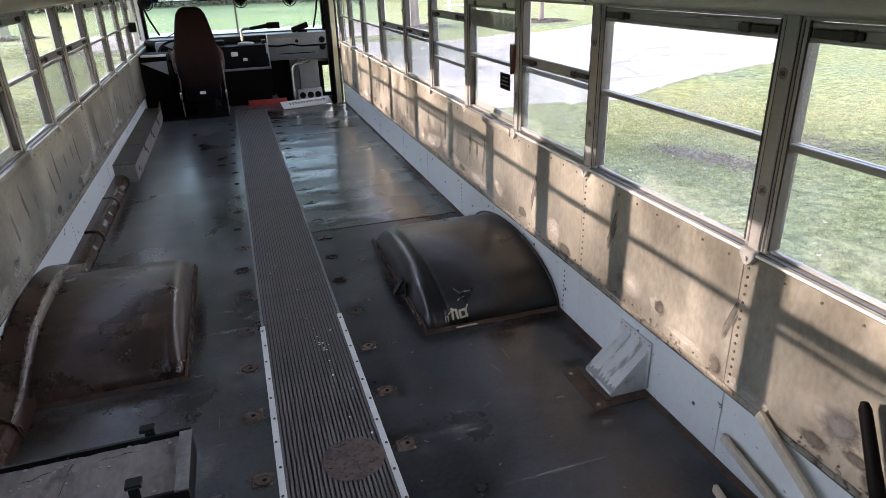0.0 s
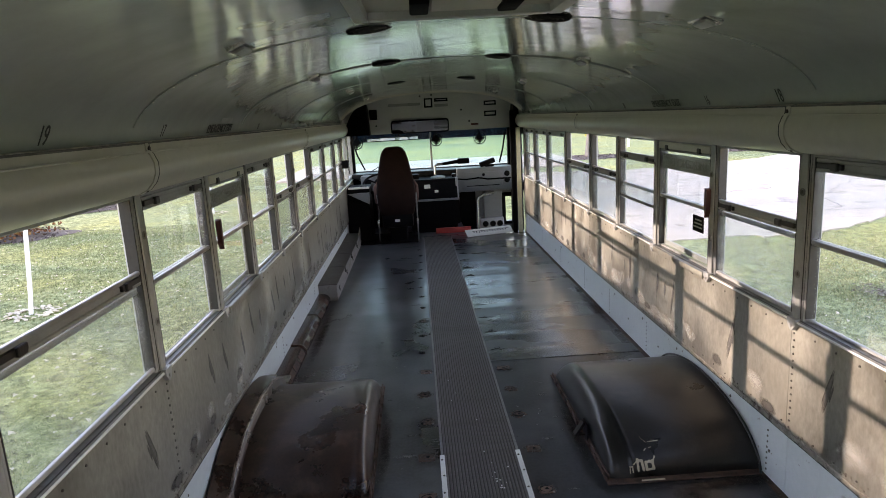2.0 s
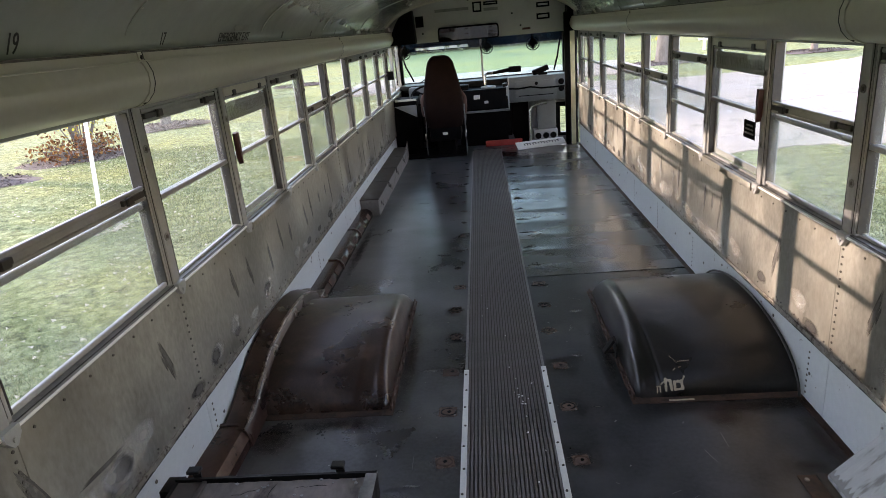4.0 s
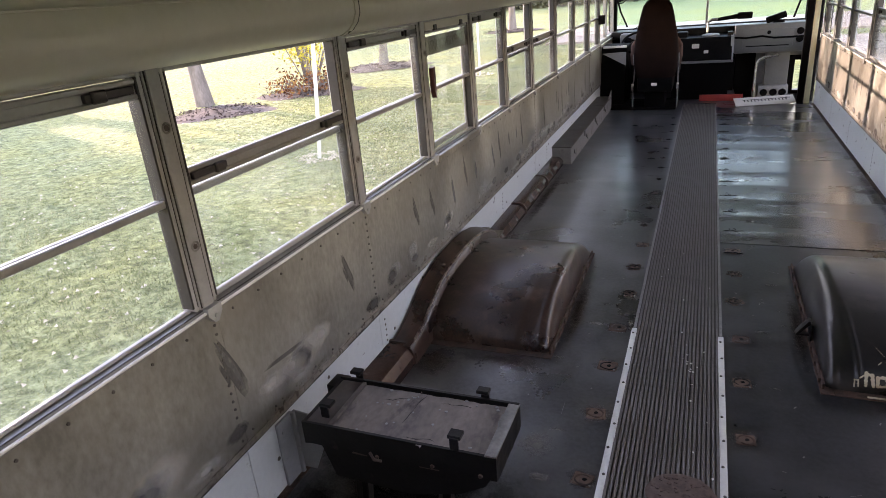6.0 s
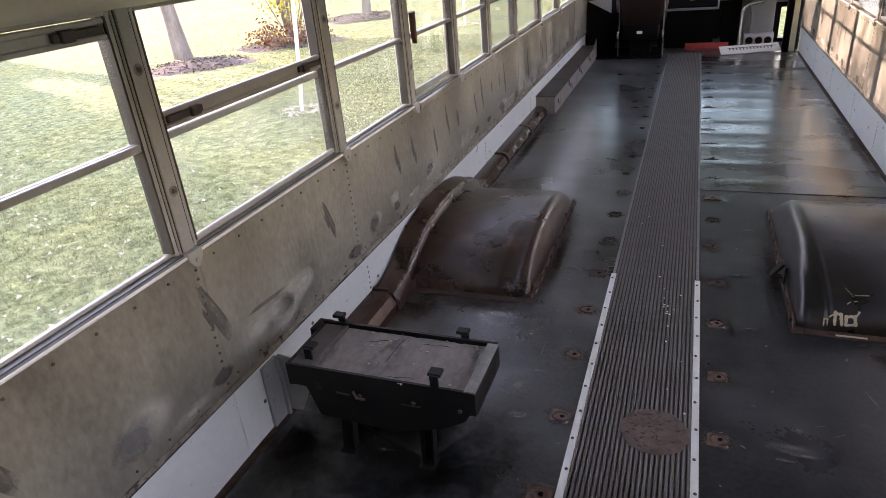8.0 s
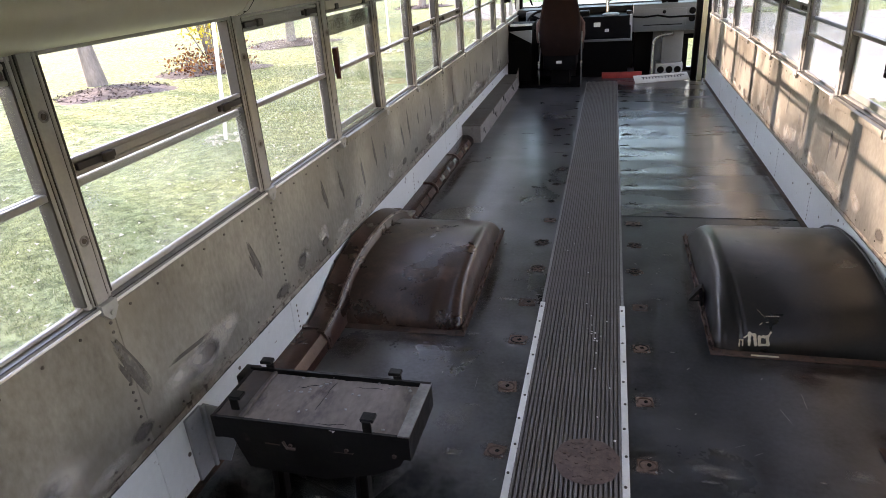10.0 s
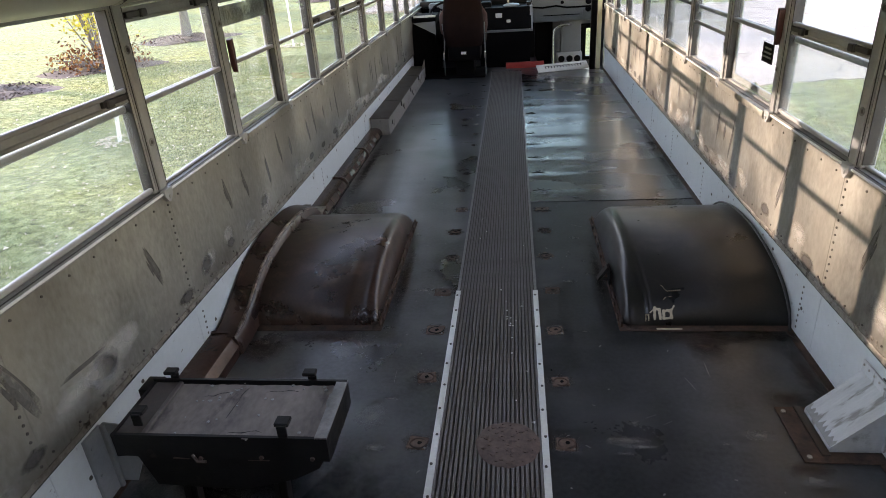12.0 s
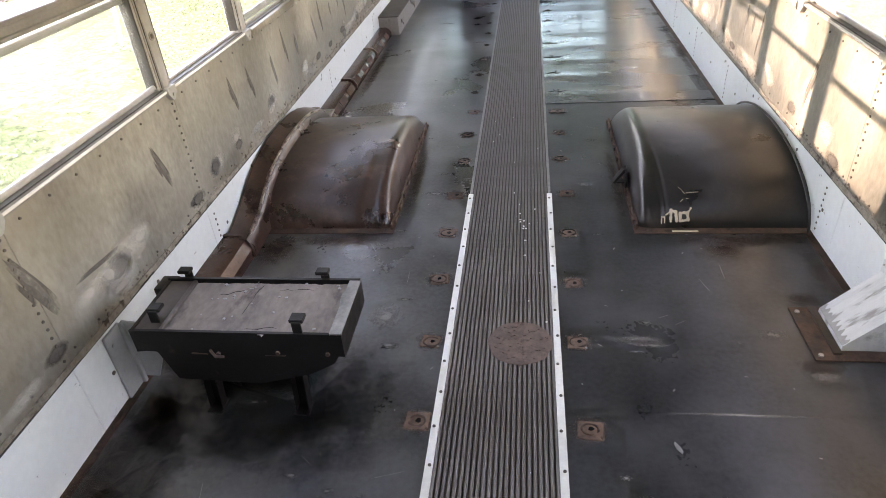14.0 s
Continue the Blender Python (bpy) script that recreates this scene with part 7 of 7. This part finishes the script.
def bush(x, y, r, h, leaf, n=900, label="red-brown leafless shrub on the lawn", name="bush"):
    t = thing(name, (x, y, GZ), label, "bush", "bushes")
    tips = []
    for k in range(26):
        a, q = random.uniform(0, 6.28), random.uniform(0.2, 1)
        tip = Vector((x + r * q * math.cos(a), y + r * q * math.sin(a), GZ + h * random.uniform(0.6, 1)))
        base = Vector((x + 0.1 * math.cos(a), y + 0.1 * math.sin(a), GZ))
        bm = bmesh.new()
        tube(bm, [base, base.lerp(tip, 0.5) + Vector((0, 0, 0.1)), tip], [0.022, 0.014, 0.004], 5)
        part("stem", bm, M_BARK, t)
        tips.append((base, tip))
    bm = bmesh.new()
    for _ in range(n):
        b0, t0 = random.choice(tips)
        c = b0.lerp(t0, random.uniform(0.35, 1.05)) + Vector((random.gauss(0, 1), random.gauss(0, 1), random.gauss(0, 1))) * 0.12 * r
        u = Vector((random.gauss(0, 1), random.gauss(0, 1), random.gauss(0, 1))).normalized() * random.uniform(0.03, 0.07)
        v = u.cross(Vector((random.gauss(0, 1), random.gauss(0, 1), random.gauss(0, 1)))).normalized() * random.uniform(0.02, 0.05)
        bm.faces.new([bm.verts.new(c + q) for q in (-u, v, u, -v)])
    part("leaves", bm, leaf, t, smooth=0, kind="stuff")


tree(-13.3, 15.3, 0.20, 7.5, 2.6, M_LEAF, lean=-0.6, bed=0)
mulch_bed(-11.9, 14.2, 1.35)
tree(-11.6, 23.6, 0.16, 6.5, 2.3, M_LEAF, bed=1.6)
tree(-11.0, 40.0, 0.2, 7.5, 2.6, M_LEAF_GREEN, bed=1.6)
tree(8.9, 33.5, 0.28, 9.0, 3.2, M_LEAF, bed=1.8)
tree(15.8, 33.0, 0.13, 6.0, 2.0, M_LEAF_GREEN, bed=1.4)
tree(27.0, 44.0, 0.2, 7.5, 2.8, M_LEAF, bed=1.6)
# taller unseen trees added to the left, beyond the view, so that their crowns filter the low sun
for x, y in ((-31.0, 10.8), (-32.0, 13.6), (-33.5, 16.0), (-31.5, 19.5)):
    tree(x, y, 0.26, 10.5, 3.6, M_LEAF_GREEN, leaves=3000 if y < 12 else 650, label="unseen tall leafy tree added to filter the low sun", bed=0)
bush(-11.1, 17.1, 1.5, 0.55, M_LEAF_RED, 900, "low red-brown leafy ground cover on the lawn")
bush(-11.4, 18.0, 1.7, 3.6, M_LEAF_GOLD, 1900, "yellow-green leafy shrub on the lawn")
mulch_bed(-11.2, 17.6, 1.5)

for x, y, h, lean in ((-6.05, 9.75, 2.3, 0.2), (-6.5, 20.0, 2.3, 0.0)):
    pole = thing("white_stake", (x, y, GZ), "white painted stake standing in the lawn", "stake", "white stakes")
    bm = bmesh.new()
    tube(bm, [(x, y, GZ - 0.05), (x + lean * 0.18, y + lean * 0.1, GZ + h * 0.12), (x + lean * 0.45, y + lean * 0.25, GZ + h * 0.4), (x + lean, y + lean * 0.5, GZ + h)], 0.032, 10)
    part("stake", bm, M_WHITE, pole)
    bm = bmesh.new()
    for k in range(70):
        a, q = random.uniform(0, 6.28), random.gauss(0.30, 0.06)
        disc(bm, (x + q * math.cos(a), y + q * math.sin(a), GZ + 0.015), (random.uniform(-0.4, 0.4), random.uniform(-0.4, 0.4), 1), random.uniform(0.02, 0.045), 0.012, 6, 0.4)
    part("footing", bm, M_CREAM_MARK, pole, "ring of pale dry grass", kind="stuff")
for k in range(5):
    bm = B(-0.06, 0.06, -0.06, 0.06, 0.0, 1.1, bevel=0.01)
    ob = solid("fence_post", bm, M_WHITE, "white wooden fence post beyond the driveway", "fence post", group="fence posts")
    ob.location = (13.0 + 3.4 * k, 40.0 + 0.6 * k, GZ)
solid("fence_rail", B(13.0, 26.6, 41.0, 41.06, GZ + 0.55, GZ + 0.66), M_WHITE, "white wooden fence rail", "fence")

# lawn texture: tufts and fallen leaves near the bus
rng = np.random.default_rng(3)


def scatter(name, count, area, size, mat, label, flat=False):
    verts, faces = [], []
    for _ in range(count):
        x = area[0] + (area[1] - area[0]) * (rng.uniform(0, 1) ** 0.5 if area[0] < 0 else 1 - rng.uniform(0, 1) ** 0.5)
        y = rng.uniform(area[2], area[3])
        for q in range(1 if flat else 4):
            a = rng.uniform(0, 6.283)
            w, h = size * rng.uniform(0.6, 1.3), size * rng.uniform(0.6, 1.5)
            dx, dy = math.cos(a) * w * 0.5, math.sin(a) * w * 0.5
            ox, oy = rng.normal(0, size * 0.7, 2)
            i = len(verts)
            if flat:
                verts += [(x - dx, y - dy, GZ + 0.02), (x + dy, y - dx, GZ + 0.03), (x + dx, y + dy, GZ + 0.025), (x - dy, y + dx, GZ + 0.045)]
                faces.append((i, i + 1, i + 2, i + 3))
            else:
                verts += [(x + ox - dx * 0.35, y + oy - dy * 0.35, GZ - 0.01), (x + ox + dx * 0.35, y + oy + dy * 0.35, GZ - 0.01), (x + ox + rng.normal(0, h * 0.5), y + oy + rng.normal(0, h * 0.5), GZ + h)]
                faces.append((i, i + 1, i + 2))
    me = bpy.data.meshes.new(name)
    me.from_pydata(verts, [], faces)
    me.materials.append(mat)
    ob = new(name, me)
    tagged(ob, label, "grass" if not flat else "leaves", kind="stuff")
    return ob


scatter("grass_tufts", 60000, (-13, -1.8, 2, 18), 0.024, M_BLADE, "short tufts of lawn grass")
scatter("grass_tufts", 34000, (2.2, 11, 2, 12.0), 0.024, M_BLADE, "short tufts of lawn grass beside the driveway")
# yellower blades over the strip of lawn next to the driveway
scatter("dry_tufts", 12000, (5.0, 13, 4, 12.8), 0.024, M_BLADE_YELLOW, "yellow tufts of grass beside the driveway")
# an unseen tall hedge, added beyond the view to keep the low sun off most of the grass
hedge = thing("hedge", (-31, 6, GZ), "unseen tall green hedge added to shade the lawn", "hedge")
verts, faces = [], []
for _ in range(10000):
    y = -14 + 33.5 * rng.uniform(0, 1)
    top = 5.9 + 0.5 * math.sin(y * 1.7) + 0.4 * math.sin(y * 4.1) - max(0.0, y - 16.0) * 1.3
    c = np.array((-31 + rng.normal(0, 0.5), y, GZ + top * rng.uniform(0, 1)))
    u, v = rng.normal(0, 0.26, 3), rng.normal(0, 0.26, 3)
    i = len(verts)
    verts += [tuple(c - u), tuple(c + v), tuple(c + u), tuple(c - v)]
    faces.append((i, i + 1, i + 2, i + 3))
me = bpy.data.meshes.new("foliage")
me.from_pydata(verts, [], faces)
me.materials.append(M_LEAF_GREEN)
leafage = new("foliage", me)
leafage.parent = hedge
leafage.matrix_parent_inverse = Matrix.Translation(-hedge.location)
tagged(leafage, kind="stuff")
bm = bmesh.new()
for k in range(32):
    y = -13.5 + k
    tube(bm, [(-31, y, GZ - 0.1), (-31, y + 0.1, GZ + 0.9), (-30.9, y, GZ + 1.7)], [0.09, 0.07, 0.03], 6)
part("stems", bm, M_BARK, hedge, kind="stuff")
scatter("fallen_leaves", 1900, (-14, -1.8, 1.5, 18), 0.046, M_CREAM_MARK, "pale dry leaves fallen on the lawn", True)
scatter("fallen_leaves", 160, (2.2, 9, 3, 12), 0.042, M_CREAM_MARK, "pale dry leaves fallen on the grass", True)

# strips of brown leaf litter on the lawn towards the driveway
M_LITTER = island("brown_leaf_litter", [(0.0, (0.10, 0.07, 0.065)), (0.6, (0.24, 0.18, 0.165)), (1.0, (0.42, 0.35, 0.31))], 0.9)
for x0, y0, x1, y1, wide in ((5.6, 8.2, 6.2, 6.8, 0.16), (7.6, 8.0, 8.6, 5.6, 0.30)):
    verts, faces = [], []
    for _ in range(1500):
        f, c = rng.uniform(0, 1), rng.normal(0, 1, 2) * wide
        p = np.array((x0 + (x1 - x0) * f + c[0], y0 + (y1 - y0) * f + c[1], GZ + 0.03))
        a, q = rng.uniform(0, 6.283), rng.uniform(0.012, 0.03)
        i = len(verts)
        for k, m in enumerate((1, 0.6, 1, 0.6)):
            verts.append((p[0] + q * m * math.cos(a + 1.571 * k), p[1] + q * m * math.sin(a + 1.571 * k), p[2] + rng.uniform(0, 0.02)))
        faces.append((i, i + 1, i + 2, i + 3))
    me = bpy.data.meshes.new("leaf_litter")
    me.from_pydata(verts, [], faces)
    me.materials.append(M_LITTER)
    tagged(new("leaf_litter", me), "strip of brown leaf litter on the lawn", "leaves", kind="stuff")

# far woods and dry bushes at the edge of the open ground


def far_band(name, x0, x1, y0, y1, h0, h1, count, mat, label, size):
    verts, faces = [], []
    for _ in range(count):
        f = rng.uniform(0, 1)
        x, y = x0 + (x1 - x0) * f + rng.normal(0, 2), y0 + (y1 - y0) * f + rng.normal(0, 2)
        top = (h0 + (h1 - h0) * (0.5 + 0.3 * math.sin(f * 37) + 0.2 * math.sin(f * 91)))
        z = GZ + top * rng.uniform(0, 1) ** 0.8
        i = len(verts)
        for q in range(4):
            a = 1.5708 * q + rng.uniform(-0.5, 0.5)
            r = size * rng.uniform(0.5, 1.2)
            verts.append((x + r * math.cos(a) * 0.8 * (abs(x1 - x0) > 1), y + r * math.cos(a) * 0.8 * (abs(y1 - y0) > 1) + rng.normal(0, 0.3), z + r * math.sin(a)))
        faces.append((i, i + 1, i + 2, i + 3))
    me = bpy.data.meshes.new(name)
    me.from_pydata(verts, [], faces)
    me.materials.append(mat)
    tagged(new(name, me), label, "woods", kind="stuff")


far_band("far_woods", -150, 160, 82, 82, 5, 8, 16000, M_WOODS, "dark line of far woods", 1.2)
far_band("dry_bushes", -30, 10, 78, 78, 0.5, 1.8, 6000, M_DRY, "pale dry brush before the woods", 0.11)
far_band("dry_bushes", 10, 40, 76, 74, 1.2, 3.4, 9000, M_DRY, "tall pale dry brush before the woods", 0.15)
far_band("far_woods", 110, 112, -60, 112, 9, 13, 4000, M_WOODS, "dark line of far woods beside the lawn", 1.8)

# unseen tall trees, added to lay long shadows across the lawn ahead of the bus
for x, y in ((-40, 42), (-39, 73)):
    tree(x, y, 0.3, 12.5, 4.6, M_LEAF_GREEN, leaves=3200, label="unseen tall leafy tree added to shade the lawn ahead", bed=0)
